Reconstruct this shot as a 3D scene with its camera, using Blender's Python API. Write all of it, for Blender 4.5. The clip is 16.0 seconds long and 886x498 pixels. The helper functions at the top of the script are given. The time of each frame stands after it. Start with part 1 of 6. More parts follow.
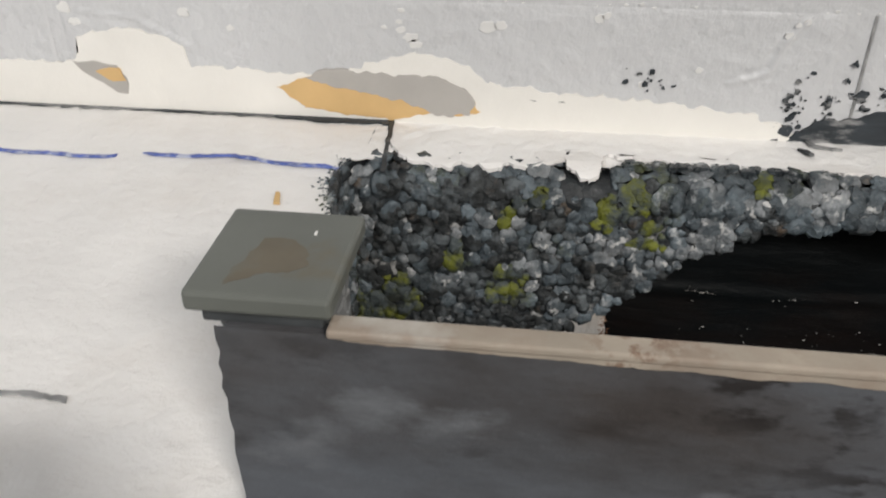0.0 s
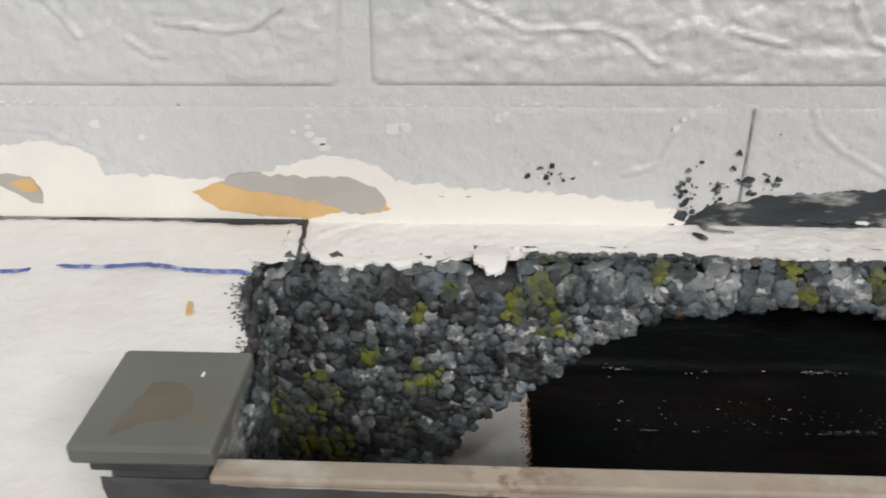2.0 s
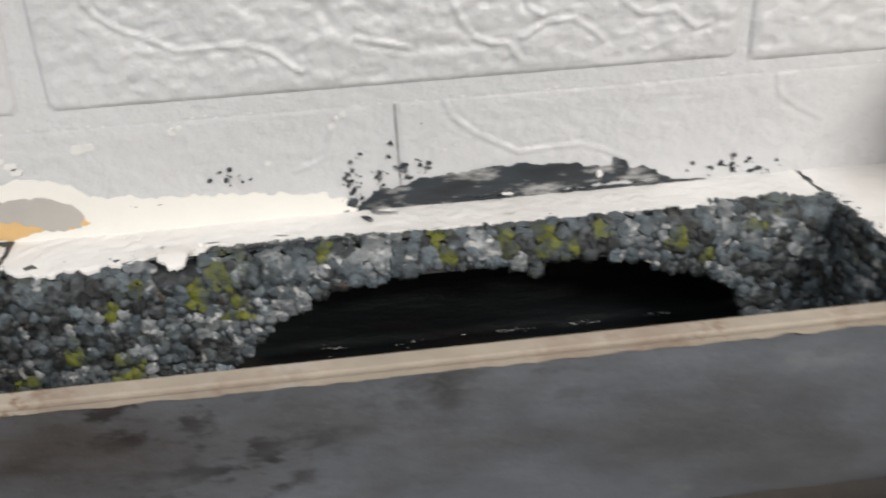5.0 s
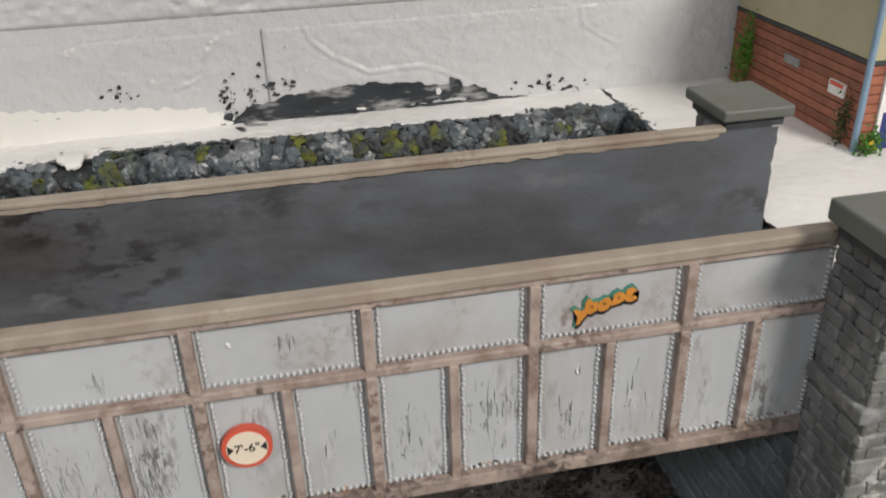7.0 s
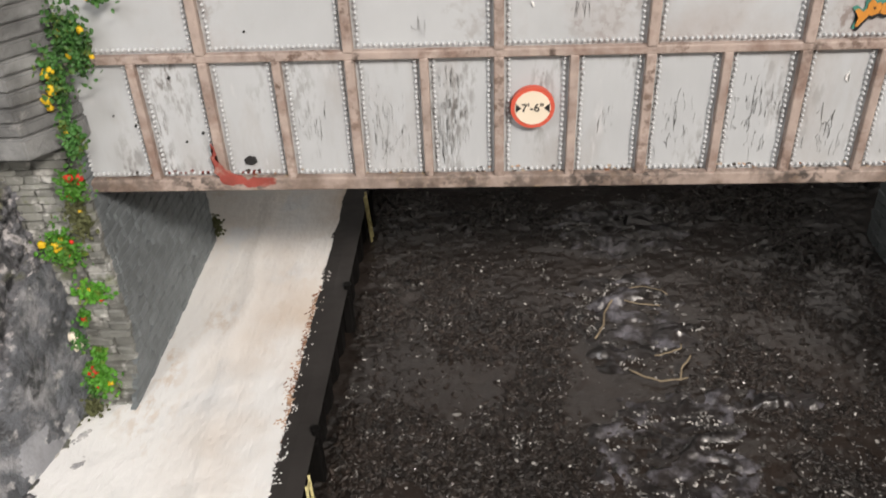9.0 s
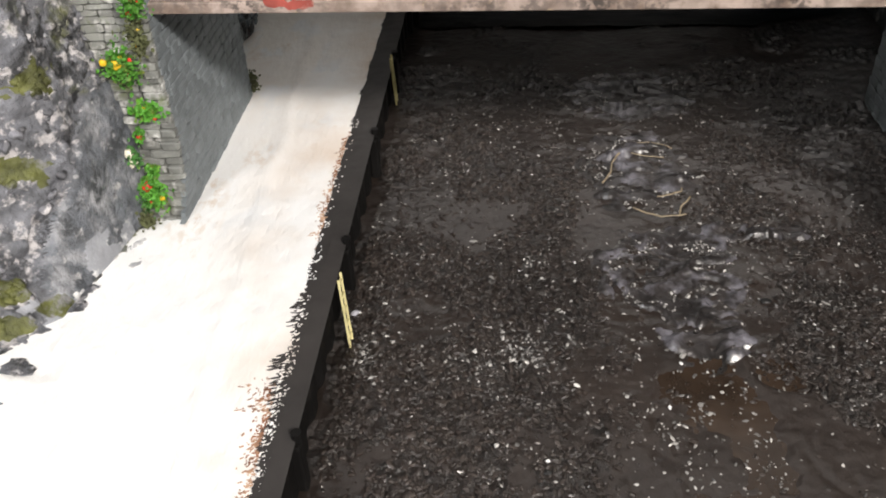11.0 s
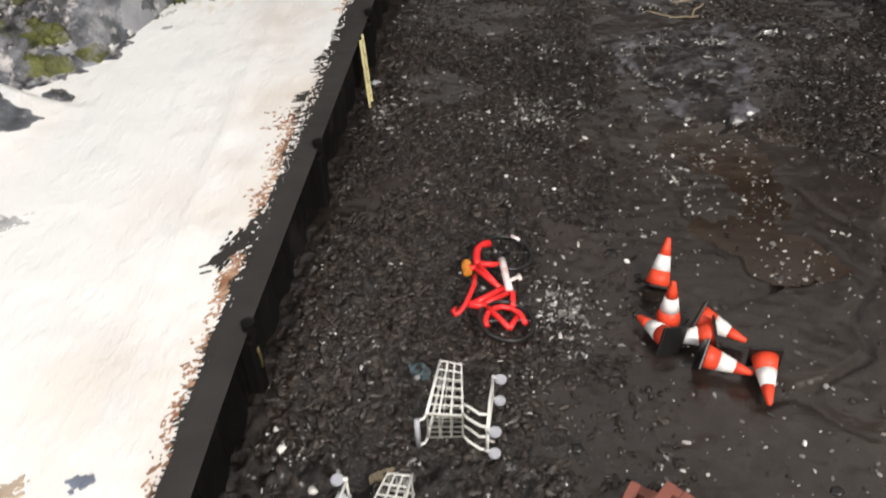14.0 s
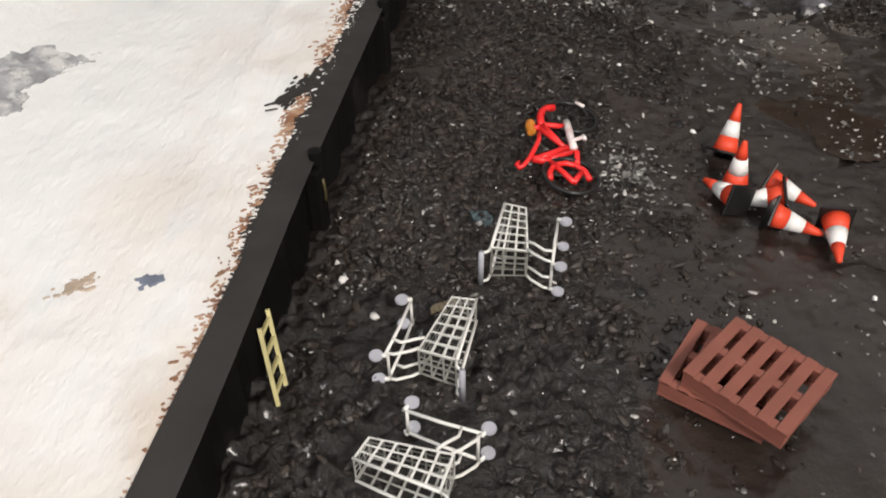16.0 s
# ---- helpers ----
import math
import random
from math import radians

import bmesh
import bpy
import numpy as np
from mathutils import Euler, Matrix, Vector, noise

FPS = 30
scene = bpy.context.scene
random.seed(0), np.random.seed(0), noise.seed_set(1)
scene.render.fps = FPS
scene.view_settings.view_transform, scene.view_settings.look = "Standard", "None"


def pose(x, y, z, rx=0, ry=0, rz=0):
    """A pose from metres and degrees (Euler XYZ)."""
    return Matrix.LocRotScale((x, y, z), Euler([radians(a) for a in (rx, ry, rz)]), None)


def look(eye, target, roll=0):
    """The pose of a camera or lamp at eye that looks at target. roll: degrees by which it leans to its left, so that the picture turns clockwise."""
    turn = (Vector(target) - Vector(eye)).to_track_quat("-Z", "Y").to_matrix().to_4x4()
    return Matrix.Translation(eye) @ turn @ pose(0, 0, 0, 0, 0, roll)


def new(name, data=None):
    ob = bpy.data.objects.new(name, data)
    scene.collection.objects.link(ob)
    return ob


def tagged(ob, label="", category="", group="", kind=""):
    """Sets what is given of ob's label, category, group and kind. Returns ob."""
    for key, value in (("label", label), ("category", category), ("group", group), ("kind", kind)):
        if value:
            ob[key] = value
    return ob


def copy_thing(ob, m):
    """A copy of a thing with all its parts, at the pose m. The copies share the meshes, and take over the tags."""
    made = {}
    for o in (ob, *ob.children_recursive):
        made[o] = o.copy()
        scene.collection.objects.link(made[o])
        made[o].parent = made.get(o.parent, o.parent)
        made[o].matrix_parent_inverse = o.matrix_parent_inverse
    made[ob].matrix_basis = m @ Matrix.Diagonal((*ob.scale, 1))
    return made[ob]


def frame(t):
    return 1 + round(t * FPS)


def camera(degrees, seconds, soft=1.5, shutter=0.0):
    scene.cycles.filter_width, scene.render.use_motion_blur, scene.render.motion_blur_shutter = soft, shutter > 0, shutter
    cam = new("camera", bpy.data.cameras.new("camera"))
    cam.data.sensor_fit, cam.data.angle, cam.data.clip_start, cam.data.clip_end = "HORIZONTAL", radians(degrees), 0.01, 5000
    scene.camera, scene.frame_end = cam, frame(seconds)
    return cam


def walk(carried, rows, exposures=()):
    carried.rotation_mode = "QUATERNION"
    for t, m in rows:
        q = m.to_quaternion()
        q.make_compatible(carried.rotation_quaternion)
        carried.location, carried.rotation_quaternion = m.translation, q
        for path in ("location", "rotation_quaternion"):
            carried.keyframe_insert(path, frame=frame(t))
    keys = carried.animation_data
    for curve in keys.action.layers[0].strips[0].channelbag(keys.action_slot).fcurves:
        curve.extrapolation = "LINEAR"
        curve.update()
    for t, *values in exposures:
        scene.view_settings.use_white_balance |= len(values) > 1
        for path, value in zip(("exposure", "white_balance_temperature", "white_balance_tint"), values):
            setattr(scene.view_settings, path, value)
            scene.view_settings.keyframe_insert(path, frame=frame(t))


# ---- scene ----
cam = camera(54.8, 16.0, soft=1.8, shutter=0.4)
EXPOSURES = [(0, -0.09, 6500, 10), (3.5, 0.06, 6500, 10), (5.2, 0.14, 6500, 10), (7.4, -0.21, 6650, 11), (8.0, -0.08, 6800, 12.2), (8.5, 0.10, 6900, 13), (9.6, 0.40, 6720, 12.5), (12.0, 0.70, 6600, 11), (12.6, 0.60, 6640, 11.5), (14.0, 0.32, 6620, 11), (16.0, 0.04, 6650, 11.5)]
PATH = [
    (0, (-0.07924, -0.03262, 0.22971), (-0.11225, 0.21837, 0.06874), -0.30),
    (0.5, (-0.07776, -0.02739, 0.23444), (-0.10821, 0.22669, 0.07786), -0.80),
    (1, (-0.07340, -0.02896, 0.23704), (-0.09979, 0.22804, 0.08454), -1.10),
    (1.5, (-0.07317, -0.03035, 0.24320), (-0.09448, 0.22994, 0.09557), -1.00),
    (2, (-0.06645, -0.03123, 0.24584), (-0.08295, 0.23094, 0.10096), -1.00),
    (2.5, (-0.05121, -0.02896, 0.24820), (-0.06246, 0.23404, 0.10432), -1.10),
    (3, (-0.04180, -0.02540, 0.25205), (-0.04885, 0.23808, 0.10876), -1.10),
    (3.5, (-0.02813, -0.02776, 0.25279), (-0.03173, 0.23673, 0.11125), -1.40),
    (4, (-0.01640, -0.03865, 0.25543), (-0.01400, 0.22717, 0.11638), -1.80),
    (4.5, (-0.00899, -0.05542, 0.25798), (0.00106, 0.21084, 0.12013), -2.40),
    (5, (0.01006, -0.07498, 0.24686), (0.03240, 0.19133, 0.11056), -3.30),
    (5.2, (0.01478, -0.08499, 0.24677), (0.04644, 0.17995, 0.10965), -3.20),
    (7.3, (0.02500, -0.16700, 0.23920), (0.361, 1.553, -0.723), -1.80),
    (7.4, (0.01950, -0.17050, 0.23550), (0.312, 1.551, -0.738), -1.50),
    (7.5, (0.01430, -0.17400, 0.23120), (0.262, 1.547, -0.757), -1.20),
    (8, (0.00704, -0.18907, 0.21414), (0.00554, 0.06537, 0.05521), -2.40),
    (8.5, (-0.00074, -0.19982, 0.21039), (-0.01394, 0.05067, 0.04584), -2.60),
    (9, (-0.00310, -0.20548, 0.20673), (-0.01901, 0.04265, 0.03886), -2.60),
    (9.5, (-0.00120, -0.21651, 0.20108), (-0.01816, 0.02821, 0.02838), -2.70),
    (9.7, (-0.00190, -0.22360, 0.19950), (-0.02050, 0.01967, 0.02493), -2.80),
    (12, (-0.00111, -0.26410, 0.18296), (-0.02392, -0.02902, -0.00202), -2.70),
    (12.5, (0.00083, -0.27439, 0.17869), (-0.02226, -0.04012, -0.00728), -2.70),
    (13, (0.00241, -0.28611, 0.16942), (-0.02144, -0.05336, -0.01834), -2.40),
    (13.5, (0.00399, -0.29533, 0.16122), (-0.02152, -0.06489, -0.02916), -2.30),
    (14, (0.00158, -0.30168, 0.14750), (-0.02602, -0.07384, -0.04569), -1.80),
    (14.5, (-0.00051, -0.30850, 0.13907), (-0.03127, -0.08357, -0.05705), -1.40),
    (15, (-0.00218, -0.31443, 0.13708), (-0.03488, -0.09105, -0.06049), -0.90),
    (15.5, (-0.00417, -0.31702, 0.13138), (-0.03912, -0.09517, -0.06752), -0.80),
    (16, (-0.00505, -0.31952, 0.12559), (-0.04120, -0.10020, -0.07589), -0.70),
]
walk(cam, [(t, look(eye, target, roll)) for t, eye, target, roll in PATH], EXPOSURES)

# ---- light ----
world = bpy.data.worlds.new("room_air")
world.use_nodes = True
world.node_tree.nodes["Background"].inputs["Color"].default_value = (0.9, 0.93, 1.0, 1)
world.node_tree.nodes["Background"].inputs["Strength"].default_value = 0.05
scene.world = world


def panel_lamp(name, eye, target, sx, sy, watts, colour):
    data = bpy.data.lights.new(name, "AREA")
    data.shape, data.size, data.size_y, data.energy, data.color = "RECTANGLE", sx, sy, watts, colour
    ob = new(name, data)
    ob.matrix_world = look(eye, target)
    return ob


panel_lamp("ceiling_panel_light", (0.85, -1.42, 1.36), (0.65, -1.0, 0.3), 0.6, 0.3, 55, (1.0, 0.955, 0.90))
panel_lamp("ceiling_panel_light", (-0.75, -1.15, 1.36), (-0.75, -1.0, 0.0), 0.6, 0.3, 14, (0.95, 0.97, 1.0))

# ---- materials ----


def mat(name, base, rough=0.7, metal=0.0, spec=0.5, var=0.25, scale=60.0, dark=None, stain=None, stain_scale=20.0, stain_at=0.55,
        stain_soft=0.12, stain2=None, stain2_scale=30.0, stain2_at=0.62, bump=0.15, bump_scale=400.0, bump_mm=0.3, coat=0.0, rough_var=0.15, stretch=(1, 1, 1), rand=0.0, island=0.0, scuff=None):
    """A painted or natural surface: two scales of tone, a stain with soft outline, and a fine relief."""
    m = bpy.data.materials.new(name)
    m.use_nodes = True
    nt = m.node_tree
    n, l = nt.nodes, nt.links
    b = n["Principled BSDF"]
    b.inputs["Metallic"].default_value, b.inputs["Specular IOR Level"].default_value = metal, spec
    b.inputs["Coat Weight"].default_value = coat
    b.inputs["Coat Roughness"].default_value = 0.15
    co = n.new("ShaderNodeNewGeometry")
    mp = n.new("ShaderNodeMapping")
    mp.inputs["Scale"].default_value = stretch
    l.new(co.outputs["Position"], mp.inputs["Vector"])

    def noi(sc, detail=5.0, ro=0.55):
        t = n.new("ShaderNodeTexNoise")
        t.inputs["Scale"].default_value, t.inputs["Detail"].default_value, t.inputs["Roughness"].default_value = sc, detail, ro
        l.new(mp.outputs["Vector"], t.inputs["Vector"])
        return t

    def ramp(src, a, b_, ca, cb):
        r = n.new("ShaderNodeValToRGB")
        r.color_ramp.elements[0].position, r.color_ramp.elements[1].position = a, b_
        r.color_ramp.elements[0].color, r.color_ramp.elements[1].color = (*ca, 1), (*cb, 1)
        l.new(src, r.inputs["Fac"])
        return r

    low = dark or tuple(c * (1 - var) for c in base)
    high = tuple(min(0.95, c * (1 + var * 0.5)) for c in base)
    tone = ramp(noi(scale).outputs["Fac"], 0.3, 0.7, low, high)
    out = tone.outputs["Color"]
    if stain:
        k = noi(stain_scale, 8.0, 0.65)
        mask = ramp(k.outputs["Fac"], stain_at - stain_soft / 2, stain_at + stain_soft / 2, (0, 0, 0), (1, 1, 1))
        mix = n.new("ShaderNodeMixRGB")
        mix.inputs["Color2"].default_value = (*stain, 1)
        l.new(mask.outputs["Color"], mix.inputs["Fac"])
        l.new(out, mix.inputs["Color1"])
        out = mix.outputs["Color"]
    if stain2:
        k = noi(stain2_scale, 6.0, 0.6)
        mask = ramp(k.outputs["Fac"], stain2_at - 0.04, stain2_at + 0.04, (0, 0, 0), (1, 1, 1))
        mix = n.new("ShaderNodeMixRGB")
        mix.inputs["Color2"].default_value = (*stain2, 1)
        l.new(mask.outputs["Color"], mix.inputs["Fac"])
        l.new(out, mix.inputs["Color1"])
        out = mix.outputs["Color"]
    if scuff:
        colour, patch_scale, patch_at, streak_scale, streak_at = scuff
        patch = ramp(noi(patch_scale, 4.0).outputs["Fac"], patch_at - 0.06, patch_at + 0.10, (0, 0, 0), (1, 1, 1))
        streak = ramp(noi(streak_scale, 4.0, 0.65).outputs["Fac"], streak_at - 0.05, streak_at + 0.06, (0, 0, 0), (1, 1, 1))
        both_masks = n.new("ShaderNodeMath")
        both_masks.operation = "MULTIPLY"
        l.new(patch.outputs["Color"], both_masks.inputs[0])
        l.new(streak.outputs["Color"], both_masks.inputs[1])
        mix = n.new("ShaderNodeMixRGB")
        mix.inputs["Color2"].default_value = (*colour, 1)
        l.new(both_masks.outputs["Value"], mix.inputs["Fac"])
        l.new(out, mix.inputs["Color1"])
        out = mix.outputs["Color"]
    if rand:
        inf = n.new("ShaderNodeObjectInfo")
        hs = n.new("ShaderNodeHueSaturation")
        mr = n.new("ShaderNodeMapRange")
        mr.inputs["To Min"].default_value, mr.inputs["To Max"].default_value = 1 - rand, 1 + rand
        l.new(inf.outputs["Random"], mr.inputs["Value"])
        l.new(mr.outputs["Result"], hs.inputs["Value"])
        l.new(out, hs.inputs["Color"])
        out = hs.outputs["Color"]
    if island:
        geo = n.new("ShaderNodeNewGeometry")
        pw = n.new("ShaderNodeMath")
        pw.operation = "POWER"
        pw.inputs[1].default_value = 2.2
        hs = n.new("ShaderNodeHueSaturation")
        mr = n.new("ShaderNodeMapRange")
        mr.inputs["To Min"].default_value, mr.inputs["To Max"].default_value = 1 / (1 + island), 1 + island
        l.new(geo.outputs["Random Per Island"], pw.inputs[0])
        l.new(pw.outputs["Value"], mr.inputs["Value"])
        l.new(mr.outputs["Result"], hs.inputs["Value"])
        l.new(out, hs.inputs["Color"])
        out = hs.outputs["Color"]
    l.new(out, b.inputs["Base Color"])
    rr = n.new("ShaderNodeMapRange")
    rr.inputs["To Min"].default_value, rr.inputs["To Max"].default_value = max(0.02, rough - rough_var), min(1.0, rough + rough_var)
    l.new(noi(scale * 2.3).outputs["Fac"], rr.inputs["Value"])
    l.new(rr.outputs["Result"], b.inputs["Roughness"])
    if bump:
        bp = n.new("ShaderNodeBump")
        bp.inputs["Strength"].default_value, bp.inputs["Distance"].default_value = bump, bump_mm / 1000
        l.new(noi(bump_scale, 6.0, 0.6).outputs["Fac"], bp.inputs["Height"])
        l.new(bp.outputs["Normal"], b.inputs["Normal"])
    return m


M = {}
M["foam"] = mat("grey_foam_paint", (0.595, 0.60, 0.61), rough=0.27, var=0.05, scale=14, bump=0.9, bump_scale=150, bump_mm=1.3)
M["plaster"] = mat("white_plaster", (0.86, 0.845, 0.825), rough=0.55, var=0.05, scale=25, bump=0.8, bump_scale=200, bump_mm=1.2, stain=(0.73, 0.69, 0.65), stain_scale=10, stain_at=0.62, stain_soft=0.25)
M["towpath"] = mat("white_painted_towpath", (0.80, 0.803, 0.797), rough=0.42, var=0.05, scale=22, bump=0.8, bump_scale=300, bump_mm=1.1, stain=(0.74, 0.68, 0.61), stain_scale=7, stain_at=0.60, stain_soft=0.28, stain2=(0.735, 0.745, 0.75), stain2_scale=60, stain2_at=0.60, stretch=(1.0, 0.5, 1.0), scuff=((0.62, 0.52, 0.43), 24, 0.64, 200, 0.55))
nt = M["towpath"].node_tree
bsdf = nt.nodes["Principled BSDF"]
paint_socket = bsdf.inputs["Base Color"].links[0].from_socket
where, axes = nt.nodes.new("ShaderNodeNewGeometry"), nt.nodes.new("ShaderNodeSeparateXYZ")
nt.links.new(where.outputs["Position"], axes.inputs["Vector"])
band, cloud, wash = nt.nodes.new("ShaderNodeMapRange"), nt.nodes.new("ShaderNodeTexNoise"), nt.nodes.new("ShaderNodeMath")
band.inputs["From Min"].default_value, band.inputs["From Max"].default_value = -0.104, -0.068
cloud.inputs["Scale"].default_value, cloud.inputs["Detail"].default_value = 22.0, 6.0
level = nt.nodes.new("ShaderNodeMapRange")
level.inputs["From Min"].default_value, level.inputs["From Max"].default_value = 0.42, 0.66
wash.operation = "MULTIPLY"
tint = nt.nodes.new("ShaderNodeMixRGB")
tint.inputs["Color2"].default_value = (0.60, 0.50, 0.41, 1)
nt.links.new(axes.outputs["X"], band.inputs["Value"])
nt.links.new(cloud.outputs["Fac"], level.inputs["Value"])
nt.links.new(where.outputs["Position"], cloud.inputs["Vector"])
nt.links.new(band.outputs["Result"], wash.inputs[0])
nt.links.new(level.outputs["Result"], wash.inputs[1])
nt.links.new(wash.outputs["Value"], tint.inputs["Fac"])
nt.links.new(paint_socket, tint.inputs["Color1"])
nt.links.new(tint.outputs["Color"], bsdf.inputs["Base Color"])
M["cream"] = mat("cream_bare_wall", (0.80, 0.78, 0.735), rough=0.8, var=0.06, scale=40, bump=0.5, bump_scale=180, bump_mm=0.6)
M["black"] = mat("black_tunnel_paint", (0.0055, 0.0072, 0.0082), rough=0.4, spec=0.32, var=0.4, scale=30, bump=0.7, bump_scale=130, bump_mm=1.4, stretch=(0.3, 1, 1), stain=(0.012, 0.0065, 0.005), stain_scale=12, stain_at=0.58, stain_soft=0.2)
# upright pile faces: darker and duller than the waling on top
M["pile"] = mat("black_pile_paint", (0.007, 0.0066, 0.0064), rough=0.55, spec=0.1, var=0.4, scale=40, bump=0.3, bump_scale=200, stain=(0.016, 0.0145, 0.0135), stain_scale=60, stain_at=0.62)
M["mud"] = mat("wet_brown_grey_silt", (0.0225, 0.0162, 0.0131), rough=0.34, spec=0.5, var=0.3, scale=35, bump=0.8, bump_scale=170, bump_mm=1.2, rough_var=0.14, coat=0.5, stain=(0.0140, 0.0100, 0.0080), stain_scale=22, stain_at=0.54, stain_soft=0.2, stain2=(0.030, 0.0230, 0.0195), stain2_scale=90, stain2_at=0.64)
M["black_mud"] = mat("black_gritty_mud", (0.0155, 0.0110, 0.0087), rough=0.36, spec=0.5, coat=0.4, var=0.6, scale=200, bump=1.0, bump_scale=480, bump_mm=1.6, stain=(0.0085, 0.0072, 0.0064), stain_scale=210, stain_at=0.55, stain_soft=0.1)
M["web"] = mat("pale_blue_grey_girder_paint", (0.475, 0.495, 0.51), rough=0.5, var=0.10, scale=60, bump=0.3, bump_scale=300, stain=(0.37, 0.355, 0.345), stain_scale=42, stain_at=0.585, stain_soft=0.2, stain2=(0.52, 0.53, 0.54), stain2_scale=160, stain2_at=0.65, stretch=(1, 1, 0.32), scuff=((0.17, 0.16, 0.152), 60, 0.575, 620, 0.52))
M["web_upper"] = mat("pale_girder_paint_little_scratched", (0.475, 0.495, 0.51), rough=0.5, var=0.10, scale=60, bump=0.3, bump_scale=300, stain=(0.39, 0.36, 0.35), stain_scale=34, stain_at=0.60, stain_soft=0.2, stretch=(0.7, 1, 0.6), scuff=((0.24, 0.20, 0.185), 70, 0.60, 520, 0.52))
M["strip"] = mat("rusty_brown_strip_paint", (0.415, 0.335, 0.295), rough=0.65, var=0.25, scale=150, bump=0.5, bump_scale=500, stain=(0.24, 0.165, 0.135), stain_scale=90, stain_at=0.56, stain_soft=0.16, stain2=(0.10, 0.075, 0.062), stain2_scale=170, stain2_at=0.655, scuff=((0.13, 0.085, 0.065), 30, 0.52, 420, 0.54))
M["grimy_strip"] = mat("grimy_flange_paint", (0.37, 0.295, 0.255), rough=0.65, var=0.3, scale=150, bump=0.4, bump_scale=500, stain=(0.16, 0.115, 0.09), stain_scale=70, stain_at=0.53, stain_soft=0.16, stain2=(0.43, 0.33, 0.20), stain2_scale=210, stain2_at=0.665, scuff=((0.06, 0.048, 0.042), 26, 0.52, 380, 0.51))
M["flange"] = mat("beige_flange_paint", (0.375, 0.325, 0.265), rough=0.65, var=0.2, scale=60, bump=0.3, bump_scale=300, stain=(0.27, 0.205, 0.16), stain_scale=34, stain_at=0.56, stain_soft=0.25, stain2=(0.45, 0.425, 0.385), stain2_scale=22, stain2_at=0.62, scuff=((0.20, 0.13, 0.09), 30, 0.57, 300, 0.55))
M["inner"] = mat("blue_grey_inner_paint", (0.120, 0.130, 0.146), rough=0.55, var=0.22, scale=22, bump=0.5, bump_scale=240, bump_mm=0.6, stain=(0.052, 0.046, 0.044), stain_scale=13, stain_at=0.555, stain_soft=0.22, stain2=(0.15, 0.158, 0.17), stain2_scale=30, stain2_at=0.63, stretch=(0.55, 1, 1.2), scuff=((0.018, 0.0155, 0.0145), 20, 0.55, 130, 0.54))
M["deck"] = mat("dark_brown_deck", (0.06, 0.052, 0.046), rough=0.8, var=0.3, scale=60)
M["cap"] = mat("grey_green_coping_paint", (0.135, 0.143, 0.128), rough=0.5, var=0.10, scale=40, bump=0.15, stain=(0.13, 0.12, 0.09), stain_scale=45, stain_at=0.63, stain_soft=0.1)
M["stone"] = mat("slate_grey_stonework", (0.19, 0.195, 0.195), rough=0.6, var=0.45, scale=110, bump=0.9, bump_scale=260, bump_mm=1.0, rand=0.2, stain=(0.33, 0.33, 0.32), stain_scale=90, stain_at=0.63, stain_soft=0.12)
M["rubble"] = mat("grey_rubble_stonework", (0.20, 0.205, 0.19), rough=0.62, var=0.45, scale=120, bump=0.7, bump_scale=260, bump_mm=0.7, rand=0.3, stain=(0.46, 0.46, 0.44), stain_scale=130, stain_at=0.60, stain_soft=0.1, stain2=(0.10, 0.12, 0.05), stain2_scale=60, stain2_at=0.64)
M["rock"] = mat("grey_white_painted_rock", (0.155, 0.16, 0.178), rough=0.45, var=0.7, scale=110, bump=1.0, bump_scale=330, bump_mm=2.0, stain=(0.52, 0.50, 0.505), stain_scale=170, stain_at=0.565, stain_soft=0.08, stain2=(0.105, 0.112, 0.03), stain2_scale=38, stain2_at=0.60, scuff=((0.026, 0.027, 0.030), 70, 0.50, 240, 0.52))
M["boulder"] = mat("grey_lilac_painted_lump", (0.18, 0.182, 0.20), rough=0.45, var=0.6, scale=140, bump=1.0, bump_scale=360, bump_mm=1.5, stain=(0.54, 0.52, 0.525), stain_scale=190, stain_at=0.56, stain_soft=0.08, stain2=(0.105, 0.112, 0.03), stain2_scale=38, stain2_at=0.60, island=0.6)
M["slab"] = mat("blue_grey_smooth_rock", (0.125, 0.135, 0.153), rough=0.42, var=0.6, scale=120, bump=1.0, bump_scale=260, bump_mm=1.8, stain=(0.27, 0.275, 0.29), stain_scale=90, stain_at=0.565, stain_soft=0.14, stain2=(0.42, 0.415, 0.42), stain2_scale=190, stain2_at=0.645, scuff=((0.045, 0.048, 0.053), 70, 0.54, 260, 0.52))
M["apron"] = mat("grey_washed_plaster_apron", (0.31, 0.32, 0.345), rough=0.5, var=0.3, scale=60, bump=0.7, bump_scale=220, bump_mm=1.2, stain=(0.21, 0.22, 0.24), stain_scale=55, stain_at=0.53, stain_soft=0.2, stain2=(0.70, 0.70, 0.69), stain2_scale=80, stain2_at=0.60)
M["cobble"] = mat("slate_cobble_paint", (0.118, 0.145, 0.163), rough=0.3, spec=0.45, var=0.6, scale=200, bump=1.0, bump_scale=420, bump_mm=1.5, rand=0.16, stain=(0.030, 0.037, 0.041), stain_scale=48, stain_at=0.53, stain_soft=0.16, stain2=(0.36, 0.375, 0.38), stain2_scale=150, stain2_at=0.63, scuff=((0.075, 0.083, 0.02), 40, 0.635, 240, 0.50))
